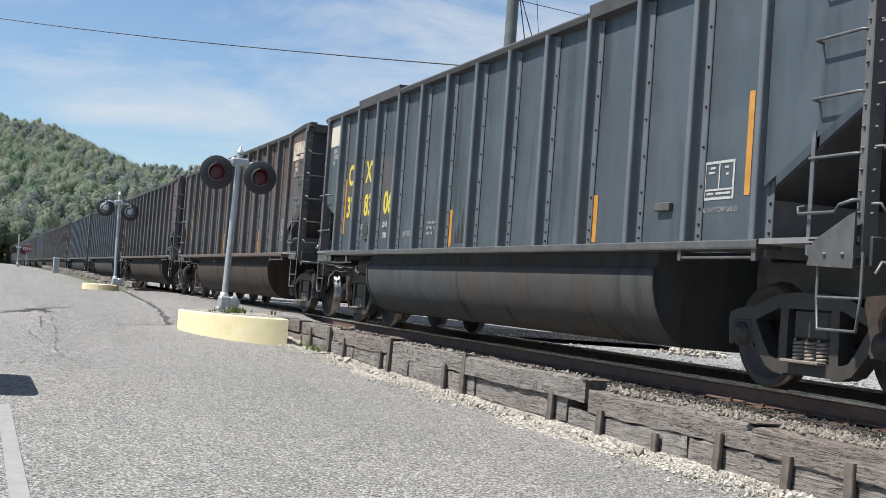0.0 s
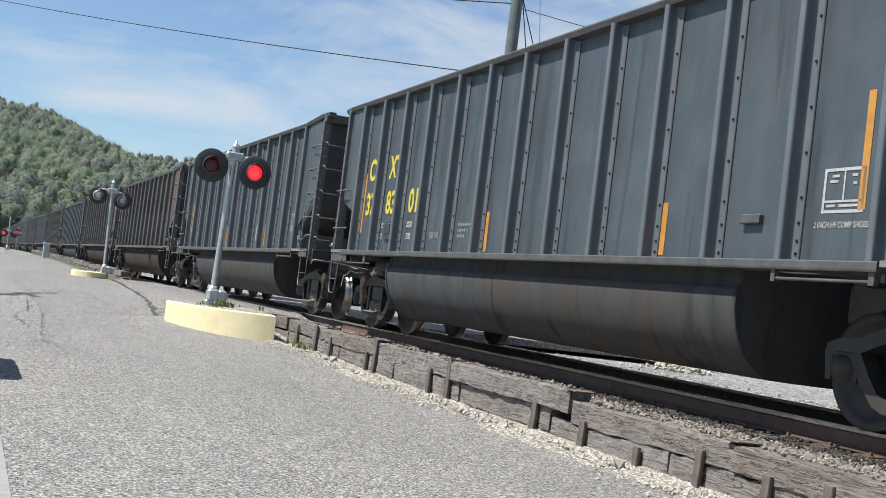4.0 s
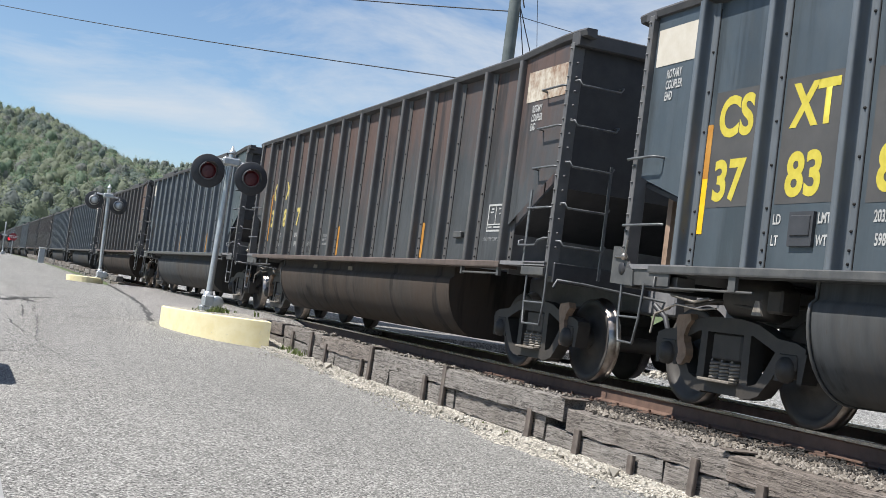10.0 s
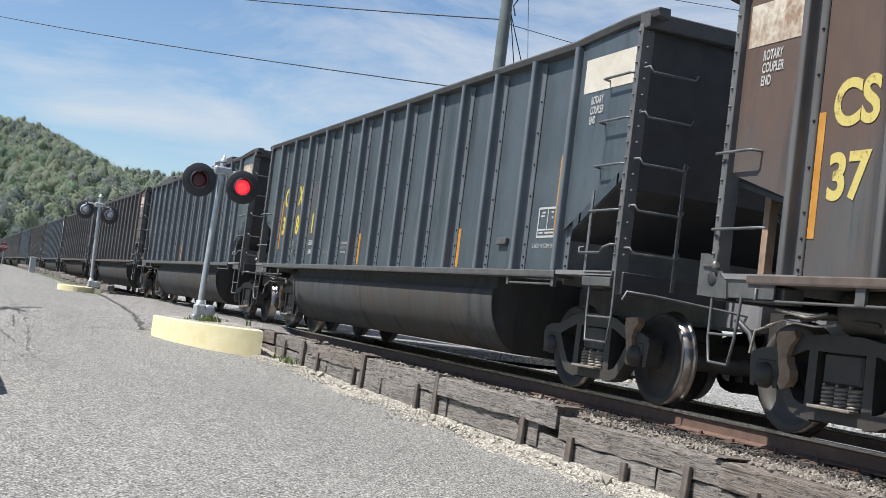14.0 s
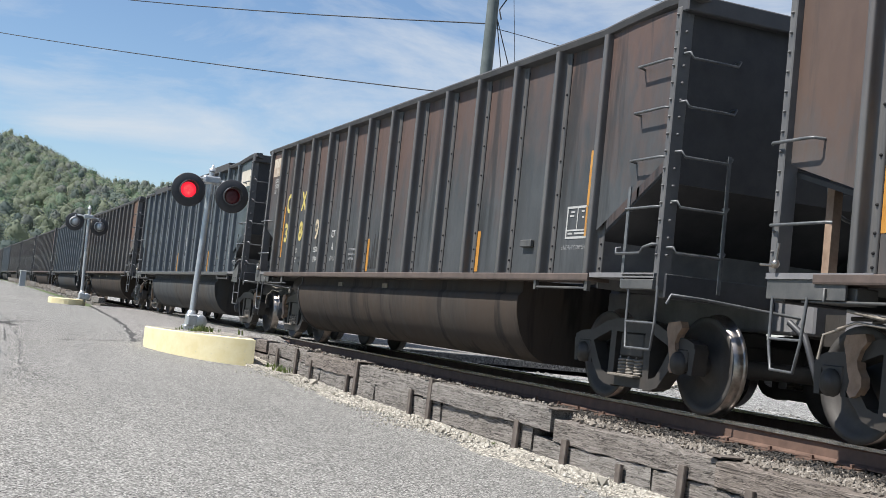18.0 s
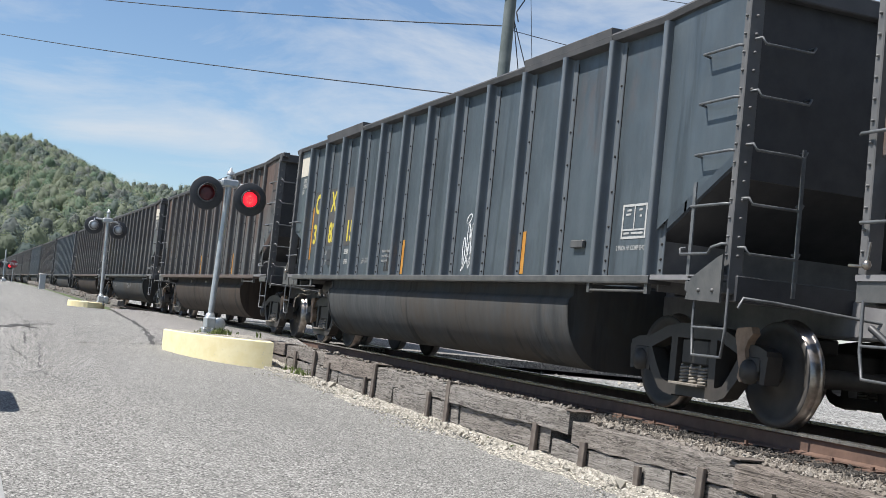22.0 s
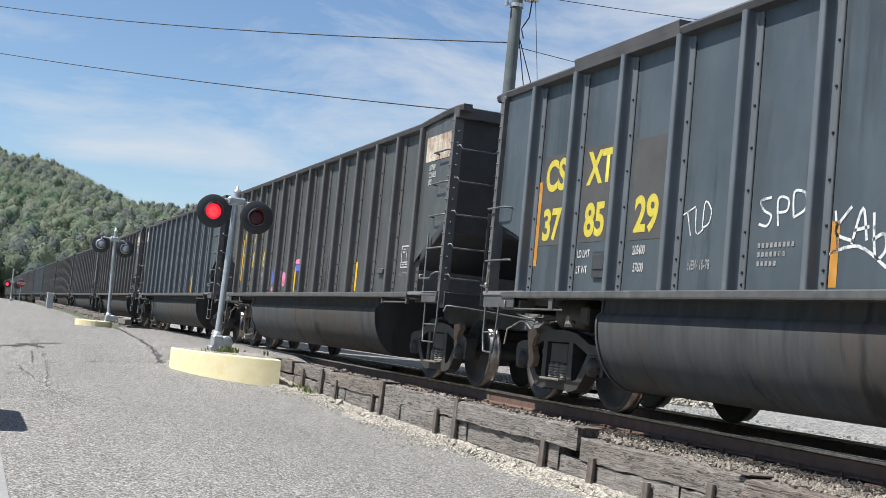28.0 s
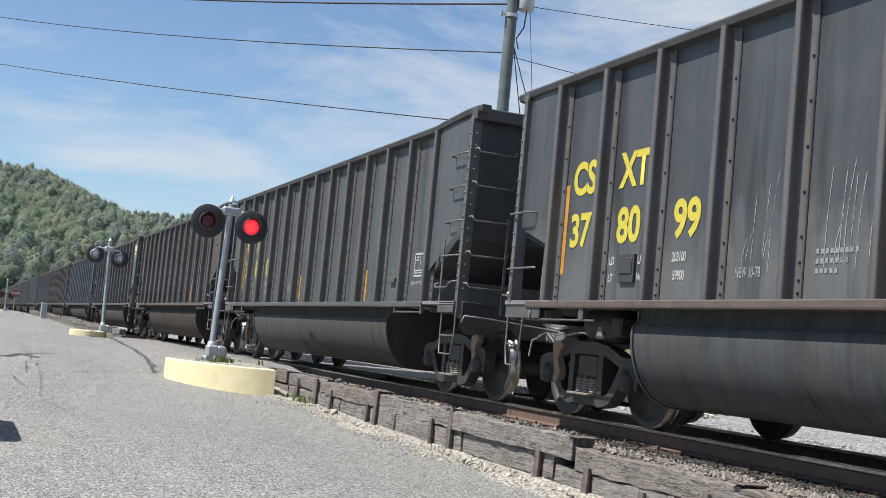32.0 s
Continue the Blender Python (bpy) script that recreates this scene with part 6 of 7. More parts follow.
def island(name, outline, z0, z1, label, smooth_edge=True):
    outline = rounded(outline) if smooth_edge else outline
    t = thing(name, pose(0, 0, 0), label, "traffic island", "islands at the crossing", "structure")
    m = Mesh().prism(outline, z0, z1 - 0.02, "z")
    c = [sum(p[k] for p in outline) / len(outline) for k in (0, 1)]
    inset = [(p[0] + (c[0] - p[0]) * 0.045, p[1] + (c[1] - p[1]) * 0.045) for p in outline]
    n = len(outline)
    v = [(x, y, z1 - 0.02) for x, y in outline] + [(x, y, z1) for x, y in inset]
    m.add(v, [(i, (i + 1) % n, (i + 1) % n + n, i + n) for i in range(n)])
    part("kerb", m, kerb_mat, t, "pale yellow painted kerb")
    inner = [(p[0] + (c[0] - p[0]) * 0.16, p[1] + (c[1] - p[1]) * 0.16) for p in outline]
    part("rim", Mesh().add([(x, y, z1) for x, y in inset] + [(x, y, z1) for x, y in inner], [(i, (i + 1) % n, (i + 1) % n + n, i + n) for i in range(n)]), soil_mat, t, "gritty dirt behind the kerb")
    part("fill", Mesh().add([(x, y, z1 + 0.004) for x, y in inner], [tuple(range(n))]), soil_mat, t, "gritty filled top")
    return t


ISLE = [((1 - k) ** 2 * 4.99 + 2 * k * (1 - k) * 3.92 + k * k * 3.46, (1 - k) ** 2 * 20.10 + 2 * k * (1 - k) * 20.36 + k * k * 22.0) for k in (j / 30 for j in range(31))]
ISLE += [(3.50, 22.4), (3.66, 22.75), (4.3, 23.0), (5.2, 22.9)]
island("traffic_island", ISLE, 0.15, 0.645, "pale yellow kerbed island holding the crossing signal", smooth_edge=False)
slab = Mesh()
slab_v = []
for y, x in ((20.15, 4.86), (19.8, 4.93), (19.4, 5.0), (18.9, 5.06), (18.5, 5.10)):
    z = road_z(y)
    slab_v += [(x, y, z - 0.02), (x + 0.01, y, z + 0.05), (x + 0.20, y, z + 0.055), (x + 0.22, y, z - 0.02)]
slab.add(slab_v, [(4 * j + i, 4 * j + i + 1, 4 * j + i + 5, 4 * j + i + 4) for j in range(4) for i in range(3)] + [(0, 1, 2, 3), (19, 18, 17, 16)])
solid("kerb_slab", slab, soil_mat, "low worn concrete edging beside the island", "kerb", kind="structure")
ISLE2 = [(3.50, 42.4), (3.42, 43.0), (3.7, 43.9), (4.5, 44.0), (4.66, 43.2), (4.48, 42.35), (4.0, 42.1)]
island("traffic_island", ISLE2, 0.5, 0.765, "low pale yellow island beyond the crossing")

# ---- crossing signals ----
FLASHES = []


def ring_cup(m, y, r, depth, wall_t, n=28):
    """A hood open to negative y, cut away below."""
    v, f = [], []
    for k in range(n + 1):
        t = math.radians(-25 + 230 * k / n)
        c, s = math.cos(t), math.sin(t)
        d = depth * (0.55 + 0.45 * max(0.0, s))
        v += [(r * c, y, r * s), (r * c, y - d, r * s), ((r - wall_t) * c, y - d, (r - wall_t) * s), ((r - wall_t) * c, y, (r - wall_t) * s)]
    for k in range(n):
        a, b = 4 * k, 4 * k + 4
        f += [(a, a + 1, b + 1, b), (a + 1, a + 2, b + 2, b + 1), (a + 2, a + 3, b + 3, b + 2)]
    m.add(v, f, True)


def lamp_head(parent, m, turn_side, lit):
    """A flashing lamp: black round board, cup, hood and a turning face with one glowing side. It faces its negative y."""
    h = part("lamp_board", Mesh().lathe([(0.0, 0.160), (0.0, 0.295), (0.006, 0.305), (0.012, 0.295), (0.012, 0.155)], 40, "y", close=False), lamp_black, parent, "matt black round target board")
    h.matrix_local = m
    cup = Mesh().lathe([(-0.03, 0.165), (-0.03, 0.155), (0.155, 0.15), (0.17, 0.13)], 30, "y", close=False)
    part("lamp_cup", cup, lamp_black, h)
    back = Mesh().lathe([(0.012, 0.175), (0.06, 0.172), (0.12, 0.15), (0.165, 0.10), (0.185, 0.04), (0.188, 0.0)], 24, "y", close=False)
    part("lamp_back", back, galvanised, h, "silver domed lamp back")
    hood = Mesh()
    ring_cup(hood, 0.0, 0.165, 0.24, 0.006)
    part("hood", hood, lamp_black, h)
    part("lens_ring", Mesh().lathe([(-0.032, 0.142), (-0.036, 0.155), (-0.03, 0.163)], 32, "y", close=False), steel_grab, h)
    face = Mesh().lathe([(-0.012, 0.0), (-0.012, 0.08), (-0.008, 0.135), (-0.002, 0.138)], 30, "y", close=False)
    k = len(face.f)
    face.lathe([(0.012, 0.0), (0.012, 0.08), (0.008, 0.135), (-0.002, 0.138)], 30, "y", close=False)
    me = face.data("lens", lens_dark, lamp_glow)
    for p in me.polygons:
        p.material_index = 1 if p.center.y > 0 else 0
    lens = part("lens", me, lens_dark, h, "red lens")
    if lit:
        FLASHES.append((lens, lit))
    return h


def signal(base, top, heads, facing, label, lit=(None, None)):
    """A short mast on a cast base with a crossarm and two lamps."""
    s = thing("crossing_signal", pose(*base), label, "crossing signal", "flashing signals at the crossing")
    d = Vector(top) - Vector(base)
    part("mast", Mesh().tube([(0, 0, 0.1), tuple(d * 0.985)], 0.057, 16), galvanised, s)
    part("finial", Mesh().lathe([(-0.02, 0.07), (0.03, 0.066), (0.05, 0.03), (0.10, 0.02), (0.12, 0.0)], 16, "z", tuple(d)), galvanised, s)
    part("base", Mesh().box(-0.13, 0.13, -0.13, 0.13, -0.08, 0.04, 0.02).lathe([(0.0, 0.11), (0.22, 0.09), (0.30, 0.075), (0.31, 0.0)], 18, "z").box(-0.10, 0.10, -0.16, 0.10, 0.02, 0.24, 0.03).box(0.02, 0.06, -0.21, -0.15, -0.06, 0.04, 0.006), galvanised, s, "cast junction-box base")
    part("box_lid", Mesh().lathe([(-0.165, 0.0), (-0.17, 0.09), (-0.15, 0.12), (-0.11, 0.12)], 20, "y", (0.15, 0.02, 0.12)), galvanised, s)
    arm_z = (heads[0][2] + heads[1][2]) / 2 + 0.27
    x0, x1 = heads[0][0], heads[1][0]
    part("crossarm", Mesh().tube([(x0 + 0.05, heads[0][1] + 0.06 * facing, heads[0][2] + 0.24), (d.x - 0.1, 0.02, arm_z - 0.02), (d.x + 0.1, 0.02, arm_z - 0.03), (x1 - 0.05, heads[1][1] + 0.06 * facing, heads[1][2] + 0.24)], 0.03, 10).box(d.x - 0.16, d.x + 0.16, -0.09, 0.09, arm_z - 0.10, arm_z + 0.05, 0.03), galvanised, s)
    for k, (x, y, z) in enumerate(heads):
        part("bracket", Mesh().tube([(x, y + 0.06 * facing, z + 0.24), (x, y + 0.10 * facing, z + 0.12), (x, y + 0.10 * facing, z)], 0.022, 8), galvanised, s)
        lamp_head(s, pose(x, y, z, 0, 0, 0 if facing > 0 else 180), 1, lit[k])
    return s


B1 = (4.225, 21.95, 0.70)
# seconds at which each lamp lights and goes dark, by turns


def beat(first, last, period, share):
    out, t = [], first
    while t < last:
        out += [(t, 1), (t + share, 0)]
        t += period
    return out


def spans(*ends):
    """On and off by turns from a run of seconds."""
    return [(t, 1 - k % 2) for k, t in enumerate(ends)]


LEFT_ON = spans(0.65, 1.25, 1.7, 2.3, 2.95, 3.5, 4.2, 4.7, 5.3, 5.65, 6.3, 6.9, 7.5, 8.1, 8.7, 9.1, 9.7, 9.9, 10.1, 10.3, 10.9, 11.3, 11.9, 12.5, 13.1, 13.6, 14.2, 14.7, 15.3, 15.7, 16.5, 17.1, 17.7, 18.3, 18.75, 19.3, 19.93, 20.1, 20.3, 20.5, 21.1, 21.5, 22.1, 22.7, 23.3, 23.9, 24.5, 25.1, 25.7, 26.2, 26.9, 27.3, 27.93, 28.5, 29.1, 29.5, 30.1, 30.3, 30.5, 30.7, 31.3, 31.7)
RIGHT_ON = spans(0.25, 0.65, 1.2, 1.35, 2.35, 2.7, 3.6, 4.1, 4.75, 5.2, 5.9, 6.3, 6.9, 7.1, 7.3, 7.5, 8.1, 8.5, 9.1, 9.7, 10.35, 10.9, 11.65, 11.9, 12.5, 12.7, 13.7, 14.1, 14.8, 15.2, 15.93, 16.5, 17.3, 17.5, 18.3, 18.5, 19.3, 19.9, 20.5, 21.1, 21.7, 22.1, 22.7, 22.9, 23.1, 23.3, 23.9, 24.3, 25.1, 25.6, 26.3, 26.8, 27.65, 27.93, 28.5, 28.85, 29.55, 30.1, 30.75, 31.1, 31.9)
FAR_L = beat(0.1, 31.9, 1.25, 0.6)
FAR_R = beat(0.72, 31.9, 1.25, 0.6)


def lens_rows(times):
    """A lamp's face turns half round to show or hide its lit side, within two frames."""
    rows, now = [(0.0, 0.0)], 0.0
    for t, on in times:
        to = 178.0 if on else 0.0
        if to != now:
            if t > 0.07:
                rows += [(t - 0.0667, now), (t - 0.0333, 89.0), (t, to)]
            else:
                rows = [(0.0, to)]
            now = to
    rows.append((32.0, now))
    out = []
    for t, a in rows:
        if not out or frame(t) > frame(out[-1][0]):
            out.append((t, a))
    return [(t, pose(0, 0, 0, 0, 0, a)) for t, a in out]



signal(B1, (4.31, 21.95, 3.55), [(-0.335, -0.14, 2.44), (0.455, -0.14, 2.42)], 1, "galvanised crossing signal mast with two flashing red lamps", (LEFT_ON, RIGHT_ON))
B2 = (4.45, 42.6, 0.76)
signal(B2, (4.38, 42.6, 3.84), [(-0.50, 0.14, 2.60), (0.32, 0.14, 2.52)], -1, "galvanised crossing signal mast seen from behind its lamps")

# far signal, sign and cabinet down the road
signal((3.25, 108.0, 1.02), (3.22, 108.0, 3.6), [(-0.42, -0.14, 1.35), (0.40, -0.14, 1.33)], 1, "distant crossing signal with red lamps beside the road", (FAR_L, FAR_R))
sign = thing("stop_sign", pose(3.78, 104.0, 0.98), "red octagonal stop sign on a thin steel post", "road sign")
part("post", Mesh().box(-0.03, 0.03, -0.02, 0.02, -0.1, 1.9), galvanised, sign)
part("plate", Mesh().prism([(0.32 * math.cos(math.radians(22.5 + 45 * k)), 1.5 + 0.32 * math.sin(math.radians(22.5 + 45 * k))) for k in range(8)], -0.035, -0.03, "y"), stop_red, sign, "red octagon")
c = bpy.data.curves.new("sign_text", "FONT")
c.body, c.size, c.align_x, c.align_y = "STOP", 0.27, "CENTER", "CENTER"
c.offset = 0.01
o = new("sign_text", c)
bpy.context.view_layer.update()
me = bpy.data.meshes.new_from_object(o.evaluated_get(bpy.context.evaluated_depsgraph_get()))
bpy.data.objects.remove(o)
me.transform(pose(0, -0.04, 1.5, 90))
me.materials.clear()
me.materials.append(sign_white)
part("lettering", me, sign_white, sign, "white word on the sign")
cab = thing("signal_cabinet", pose(4.42, 75.0, road_z(75)), "small pale grey trackside cabinet on the verge", "cabinet")
part("case", Mesh().box(-0.17, 0.17, -0.2, 0.2, -0.05, 0.86, 0.02), can_mat, cab)
part("lid", Mesh().box(-0.2, 0.2, -0.23, 0.23, 0.86, 0.92, 0.015), sign_white, cab, "white overhanging lid")

# an assumed parked car, added out of view, its tail to the asphalt so that its shadow falls there
PARK_Z = road_z(12.6)
parked = thing("parked_car", pose(-2.27, 12.66, PARK_Z), "dark blue estate car parked out of view, added for its shadow on the road", "car")
side = [(-2.28, 0.35), (-2.30, 0.62), (-2.15, 0.86), (-1.25, 0.98), (-0.55, 1.46), (-0.2, 1.52), (1.75, 1.52), (2.02, 1.47), (2.25, 1.0), (2.28, 0.62), (2.26, 0.35)]
shell = Mesh()
ring = []
for w, k in ((-1.0, 0.90), (-0.97, 0.97), (-0.80, 1.0), (0.80, 1.0), (0.95, 0.985), (1.0, 0.93)):
    ring += [(x * (1 - (1 - k) * 0.6), w, 0.35 + (z - 0.35) * k) for x, z in side]
n = len(side)
shell.add(ring, [(j * n + i, j * n + (i + 1) % n, (j + 1) * n + (i + 1) % n, (j + 1) * n + i) for j in range(5) for i in range(n)], True)
shell.add(ring[:n], [tuple(range(n - 1, -1, -1))]).add(ring[-n:], [tuple(range(n))])
part("body", shell, car_blue, parked)
for w in (-1.003, 0.993):
    part("side_window", Mesh().prism([(-0.95, 0.98), (-0.45, 1.30), (1.65, 1.30), (1.95, 0.98)], w, w + 0.01, "y"), lamp_black, parked, "dark side window")
part("bumper", Mesh().box(2.20, 2.34, -0.93, 0.93, 0.36, 0.56, 0.03), lamp_black, parked)
for x in (-1.42, 1.42):
    for w in (-0.92, 0.92):
        wheel = part("wheel", Mesh().lathe([(-0.10, 0.20), (-0.11, 0.30), (-0.07, 0.325), (0.07, 0.325), (0.11, 0.30), (0.10, 0.20)], 24, "y"), wire_mat, parked, "black tyre")
        wheel.location = (x, w, 0.325)
        part("rim", Mesh().lathe([(-0.112, 0.0), (-0.115, 0.19), (0.115, 0.19), (0.112, 0.0)], 18, "y"), galvanised, wheel)

# ---- utility pole and wires ----
POLE = (12.45, 28.85)
pole = thing("utility_pole", pose(POLE[0], POLE[1], RAIL - 0.3), "grey-green weathered wooden utility pole with a transformer", "utility pole")
part("shaft", Mesh().tube([(0, 0, -0.3), (0, 0, 6), (0.03, 0, 13.6)], 0.19, 14, r_end=0.14), pole_mat, pole)
part("transformer", Mesh().lathe([(0.0, 0.0), (0.0, 0.2), (0.03, 0.22), (0.75, 0.22), (0.8, 0.18), (0.84, 0.0)], 20, "z", (0.36, -0.12, 9.95), close=False), can_mat, pole, "grey drum transformer")
part("clamp", Mesh().lathe([(0, 0.18), (0.05, 0.185), (0.1, 0.18)], 14, "z", (0.02, 0, 9.72), close=False).box(-0.3, 0.0, -0.03, 0.03, 9.76, 9.82).lathe([(9.72, 0.05), (9.86, 0.05)], 10, "z", (-0.28, 0, 0)), galvanised, pole)


def wire(name, a, b, sag, r, label):
    a, b = Vector(a), Vector(b)
    pts = []
    for k in range(33):
        s = k / 32
        p = a.lerp(b, s)
        p.z -= 4 * sag * s * (1 - s)
        pts.append(p)
    return solid(name, Mesh().tube(pts, r, 5), wire_mat, label, "wire", "overhead wires")


def at_pole(ratio_z):
    return (POLE[0], POLE[1], EYE[2] + ratio_z * POLE[1])


wire("overhead_wire", at_pole(0.2061), (-31.0, 138.0, 30.6), 1.66, 0.017, "black overhead cable sagging from the pole across the road")
wire("overhead_wire", at_pole(0.273), (-31.0, 138.0, 37.0), 2.9, 0.018, "thin overhead wire crossing the sky to the pole")
wire("overhead_wire", at_pole(0.3185), (-31.0, 138.0, 37.4), 2.5, 0.03, "thick overhead cable tied to the pole")
wire("overhead_wire", at_pole(0.27), (POLE[0] + 22, POLE[1] - 9, 6.5), 0.4, 0.010, "thin service wire running down from the pole")
wire("overhead_wire", at_pole(0.3185), (POLE[0] + 26, POLE[1] - 6, 11.5), 0.4, 0.010, "thin service wire leaving the pole")
drop = Mesh()
drop.tube([(0.40, -0.1, 9.95), (0.36, -0.1, 9.5), (0.14, -0.16, 9.15), (0.22, -0.16, 8.9)], 0.018, 6)
part("drop_wire", drop, wire_mat, pole)
wire("guy_wire", (POLE[0] + 0.15, POLE[1], 9.35), (POLE[0] + 1.05, POLE[1], 5.0), 0.04, 0.014, "black service cable hanging from the pole")
wire("guy_wire", (POLE[0] + 0.15, POLE[1], 9.35), (POLE[0] + 1.9, POLE[1], 5.0), 0.05, 0.014, "black service cable hanging from the pole")
wire("guy_wire", (POLE[0] + 0.5, POLE[1] - 0.1, 10.3), (POLE[0] + 1.25, POLE[1], 4.5), 0.0, 0.008, "thin steel stay beside the pole")

# ---- weeds ----


def weeds(name, spots, label):
    m = Mesh()
    r = random.Random(len(spots))
    for x, y, z, size in spots:
        for _ in range(9):
            a, h = r.uniform(0, 6.28), size * r.uniform(0.5, 1.2)
            w = size * r.uniform(0.06, 0.14)
            dx, dy = math.cos(a), math.sin(a)
            px, py = x + r.uniform(-0.5, 0.5) * size, y + r.uniform(-0.5, 0.5) * size
            lean = r.uniform(0.1, 0.6) * h
            p0 = (px - dy * w, py + dx * w, z)
            p1 = (px + dy * w, py - dx * w, z)
            p2 = (px + dx * lean * 0.5 + dy * w, py + dy * lean * 0.5 - dx * w, z + h * 0.6)
            p3 = (px + dx * lean * 0.5 - dy * w, py + dy * lean * 0.5 + dx * w, z + h * 0.6)
            p4 = (px + dx * lean, py + dy * lean, z + h)
            m.add([p0, p1, p2, p3, p4], [(0, 1, 2, 3), (3, 2, 4)])
    solid(name, m, weed_mat, label, "weeds", kind="stuff")


wd = random.Random(8)
weeds("weeds", [(4.34 + wd.uniform(-0.06, 0.18), 21.75 + wd.uniform(-0.15, 0.2), 0.65, wd.uniform(0.08, 0.17)) for _ in range(7)], "small green weeds growing at the signal base")
weeds("weeds", [(5.2 + wd.uniform(-0.1, 0.12), wd.uniform(18.6, 20.3), road_z(19.5) + 0.02, wd.uniform(0.05, 0.13)) for _ in range(14)], "tufts of grass at the foot of the timber wall")
weeds("weeds", [(wd.uniform(3.8, 5.1), wd.uniform(21.3, 22.7), 0.65, wd.uniform(0.04, 0.12)) for _ in range(14)], "dry sparse weeds on the island top")
weeds("weeds", [(wd.uniform(5.2, 5.3), wd.uniform(10, 18), road_z(14) + 0.02, wd.uniform(0.02, 0.04)) for _ in range(10)], "tiny weeds along the wall")

# ---- wooded hills ----


CREST = [(-900, 240), (-60, 129), (16, 120), (40, 118), (63, 112), (81, 104), (87, 98), (100, 93), (110, 86), (125, 68), (160, 40), (220, 15), (9000, 10)]


def ridge(x, y):
    """Height of the wooded valley sides."""
    near = 0.0
    if y > 420:
        u = min(1.0, (y - 420) / 730)
        crest = next(za + (zb - za) * (x - xa) / (xb - xa) for (xa, za), (xb, zb) in zip(CREST, CREST[1:]) if x <= xb)
        near = crest * (u ** 0.8)
    far = 0.0
    if y > 1180:
        u = min(1.0, (y - 1180) / 520)
        far = (137 + 2.0 * math.sin(x * 0.05) - max(0.0, x - 290) * 0.14) * (u ** 0.85)
    return max(near * (1.0 if y < 1180 else max(0.0, 1 - (y - 1180) / 200)), far)


hx = [-500 + 30 * i for i in range(52)]
hy = [380 + 30 * i for i in range(48)]
solid("hillside", grid_sheet(hx, hy, lambda x, y: ridge(x, y) + 0.9), grass_mat, "green valley side under the woods", "hill", kind="structure")

hr = np.random.default_rng(6)
kinds = {key: [] for key in LEAF}


ball = bmesh.new()
bmesh.ops.create_icosphere(ball, subdivisions=2, radius=1.0)
ball.verts.index_update()
ICO = np.array([v.co[:] for v in ball.verts])
ICO_F = np.array([[v.index for v in f.verts] for f in ball.faces])
ball.free()


def crown(cx, cy, cz, r, h, leaves, size):
    """Leaf clumps spread through an uneven crown: centres and half-axes of small quads."""
    d = hr.normal(size=(leaves, 3))
    d[:, 2] = np.abs(d[:, 2]) * np.where(hr.uniform(size=leaves) < 0.22, -1, 1)
    d /= np.linalg.norm(d, axis=1)[:, None]
    lobes = hr.normal(size=(6, 3))
    lobes /= np.linalg.norm(lobes, axis=1)[:, None]
    bulge = 0.72 + 0.4 * np.max(np.clip(d @ lobes.T, 0, 1) ** 4, axis=1)
    rad = bulge * hr.uniform(0.74, 1.2, leaves)
    p = d * rad[:, None] * np.array([r, r, h * 0.5]) + np.array([cx, cy, cz + h * 0.55])
    # leaf clumps lie roughly along the crown's skin
    nrm = d + hr.normal(size=(leaves, 3)) * 0.16
    a = np.cross(nrm, hr.normal(size=(leaves, 3)))
    b = np.cross(a, nrm)
    s = size * hr.uniform(0.6, 1.3, (leaves, 1))
    a = a / np.linalg.norm(a, axis=1)[:, None] * s
    b = b / np.linalg.norm(b, axis=1)[:, None] * s * 0.8
    core_r = (0.70 + 0.35 * np.max(np.clip(ICO @ lobes.T, 0, 1) ** 4, axis=1)) * hr.uniform(0.86, 1.06, len(ICO))
    core = ICO * core_r[:, None] * np.array([r, r, h * 0.5]) * 0.86 + np.array([cx, cy, cz + h * 0.55])
    return np.stack([p - a, p - b * 0.9, p + a, p + b], 1).reshape(-1, 3), core


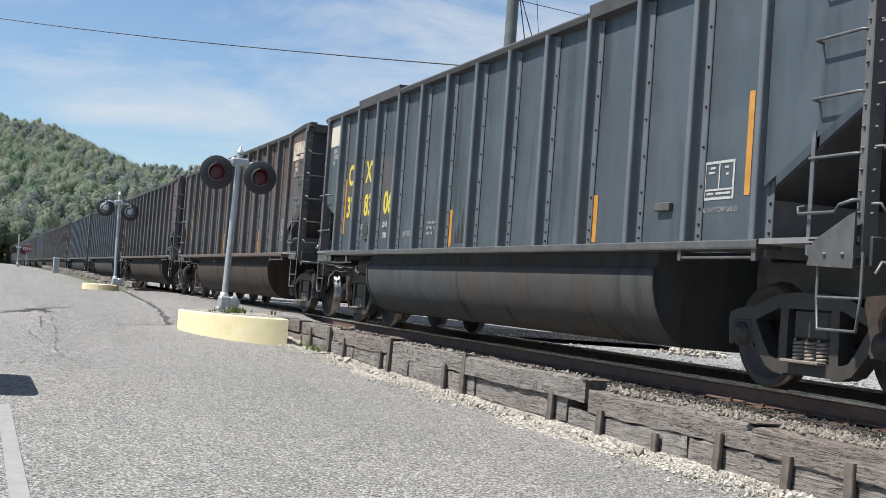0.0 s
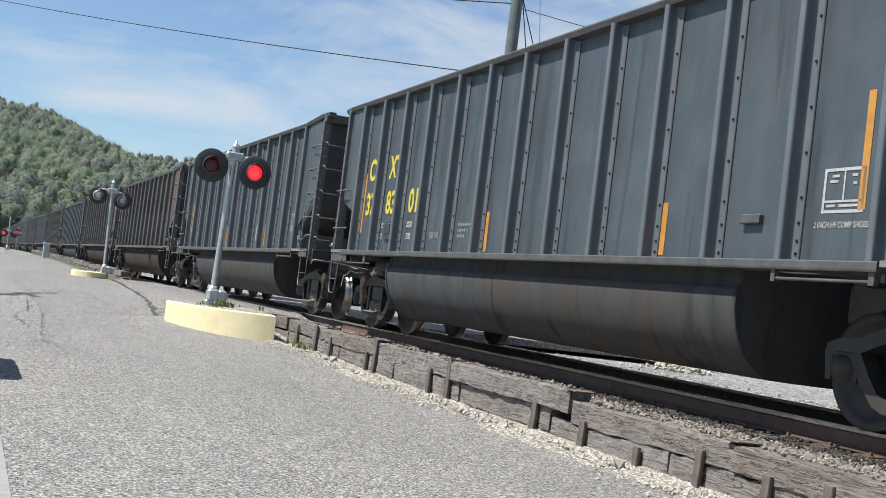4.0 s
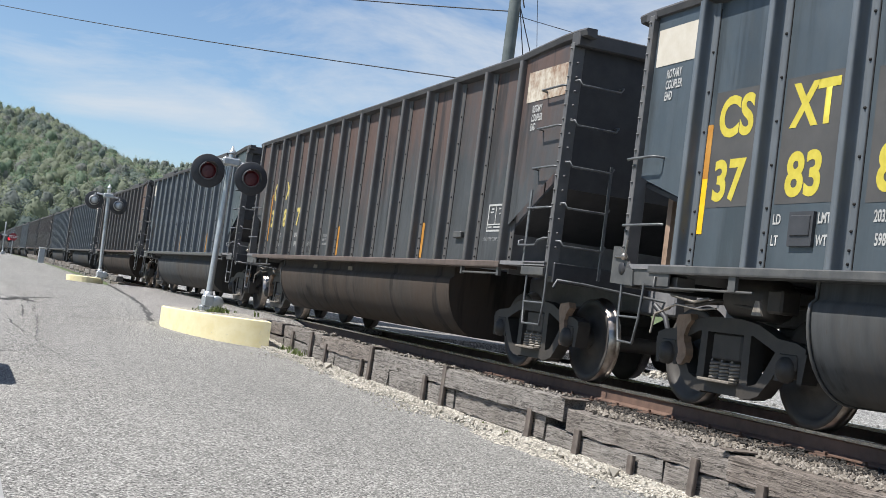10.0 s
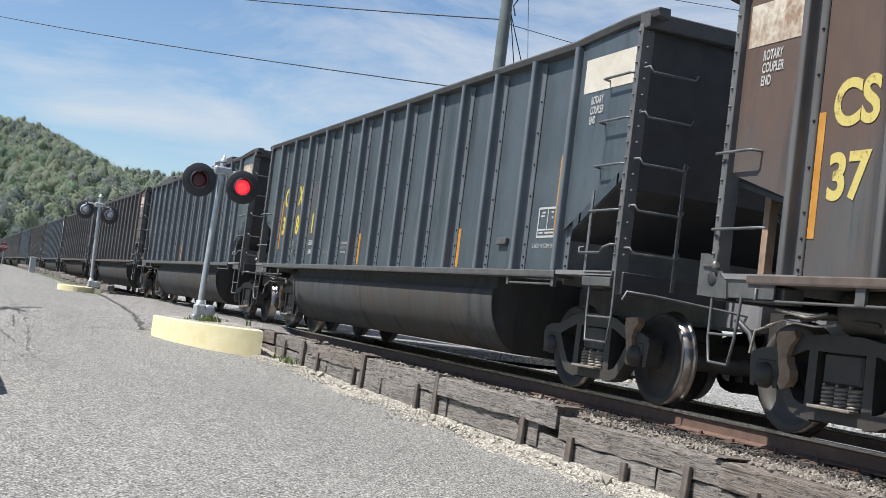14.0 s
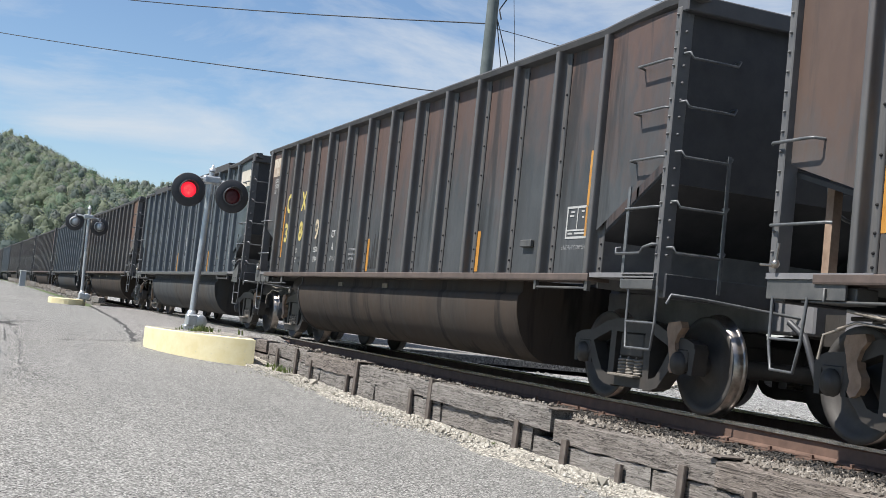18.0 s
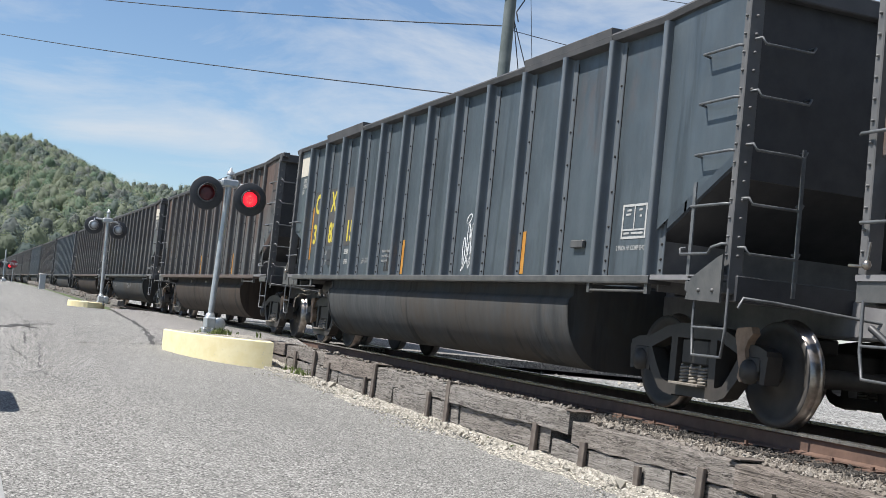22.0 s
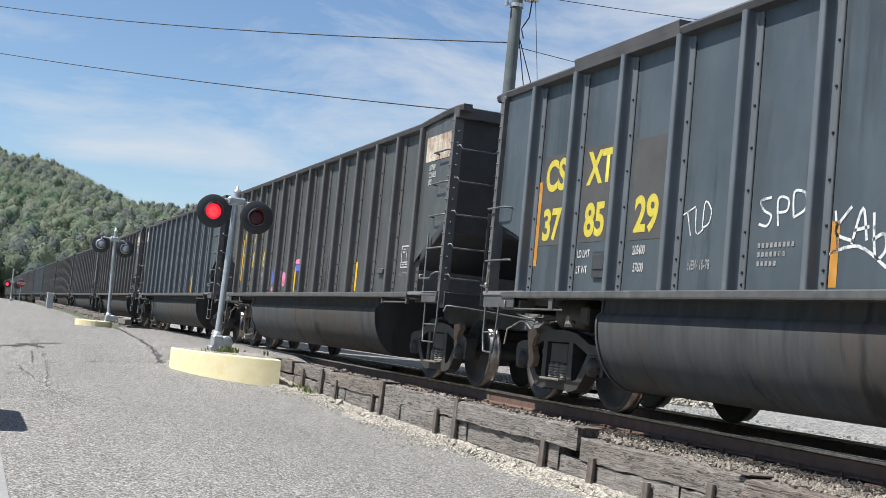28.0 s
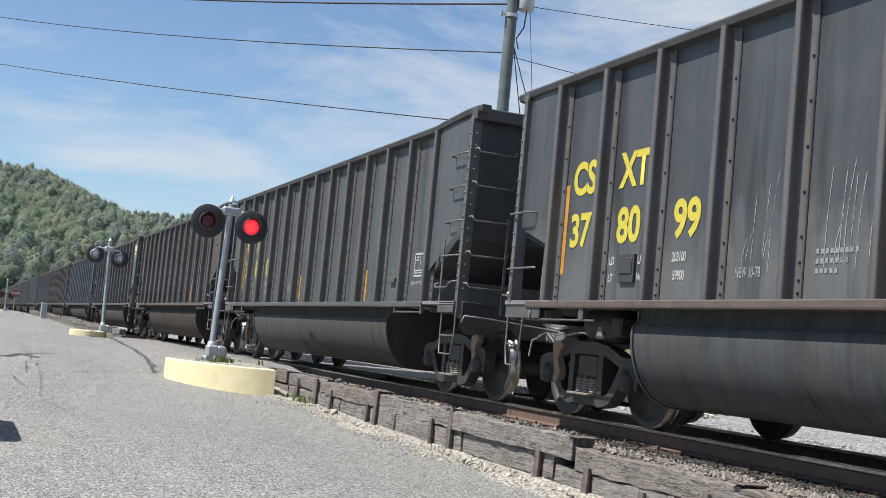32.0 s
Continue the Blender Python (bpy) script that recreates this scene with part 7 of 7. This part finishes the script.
trunks = Mesh()
for zone, count, y0, y1, r0, leaves, size in (("near", 5400, 440, 1170, 3.0, 84, 0.42), ("far", 2300, 1300, 1720, 4.4, 44, 0.8), ("edge", 420, 230, 440, 3.0, 260, 0.24)):
    for _ in range(count):
        y = hr.uniform(y0, y1)
        x = hr.uniform(-0.05, 0.21 if zone != "near" else 0.17) * y
        if zone == "edge":
            x = hr.uniform(-0.06, 0.05) * y
        z = ridge(x, y) + 0.9
        r = r0 * hr.uniform(0.7, 1.25)
        h = r * hr.uniform(2.1, 3.6)
        if zone == "near" and y > 1080:
            r *= hr.uniform(0.6, 1.15)
            h = r * hr.uniform(2.2, 4.2)
        patch = math.sin(x * 0.045 + 0.8) * math.sin(y * 0.012 + x * 0.02) + hr.normal() * 0.55
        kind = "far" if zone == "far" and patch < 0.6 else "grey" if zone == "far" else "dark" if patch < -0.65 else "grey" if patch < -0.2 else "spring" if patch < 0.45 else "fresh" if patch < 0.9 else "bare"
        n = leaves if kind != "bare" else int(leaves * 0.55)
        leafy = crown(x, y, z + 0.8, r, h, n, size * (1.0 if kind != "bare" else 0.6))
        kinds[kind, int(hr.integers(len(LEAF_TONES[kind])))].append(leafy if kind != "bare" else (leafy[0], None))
        if kind == "bare" or zone == "edge":
            trunks.tube([(x, y, z - 0.5), (x + hr.uniform(-0.4, 0.4), y, z + h * 0.6), (x + hr.uniform(-1, 1), y, z + h)], r * 0.055, 5, r_end=r * 0.012)
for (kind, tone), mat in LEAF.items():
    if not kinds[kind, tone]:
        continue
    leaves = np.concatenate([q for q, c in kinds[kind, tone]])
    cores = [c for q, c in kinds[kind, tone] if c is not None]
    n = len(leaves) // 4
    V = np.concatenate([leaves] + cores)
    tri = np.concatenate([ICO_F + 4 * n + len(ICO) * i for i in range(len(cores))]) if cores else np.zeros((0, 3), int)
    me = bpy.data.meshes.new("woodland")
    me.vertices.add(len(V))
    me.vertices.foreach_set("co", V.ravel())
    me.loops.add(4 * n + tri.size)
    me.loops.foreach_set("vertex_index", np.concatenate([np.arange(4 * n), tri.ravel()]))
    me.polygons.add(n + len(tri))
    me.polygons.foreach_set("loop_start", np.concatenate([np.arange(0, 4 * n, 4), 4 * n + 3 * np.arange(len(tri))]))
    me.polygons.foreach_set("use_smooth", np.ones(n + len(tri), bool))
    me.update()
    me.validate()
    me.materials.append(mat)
    lab = {"spring": "fresh light green spring woods on the hillside", "fresh": "bright fresh green trees among the hillside woods", "grey": "grey-green budding trees among the hillside woods", "dark": "deeper green trees among the hillside woods", "bare": "half-bare brownish trees among the hillside woods", "far": "woods on the farther ridge, leaf colour paled for haze"}[kind]
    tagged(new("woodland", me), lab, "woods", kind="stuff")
solid("tree_trunks", trunks, bark_mat, "thin grey trunks and limbs of the hillside trees", "trunks", kind="stuff")

motions()
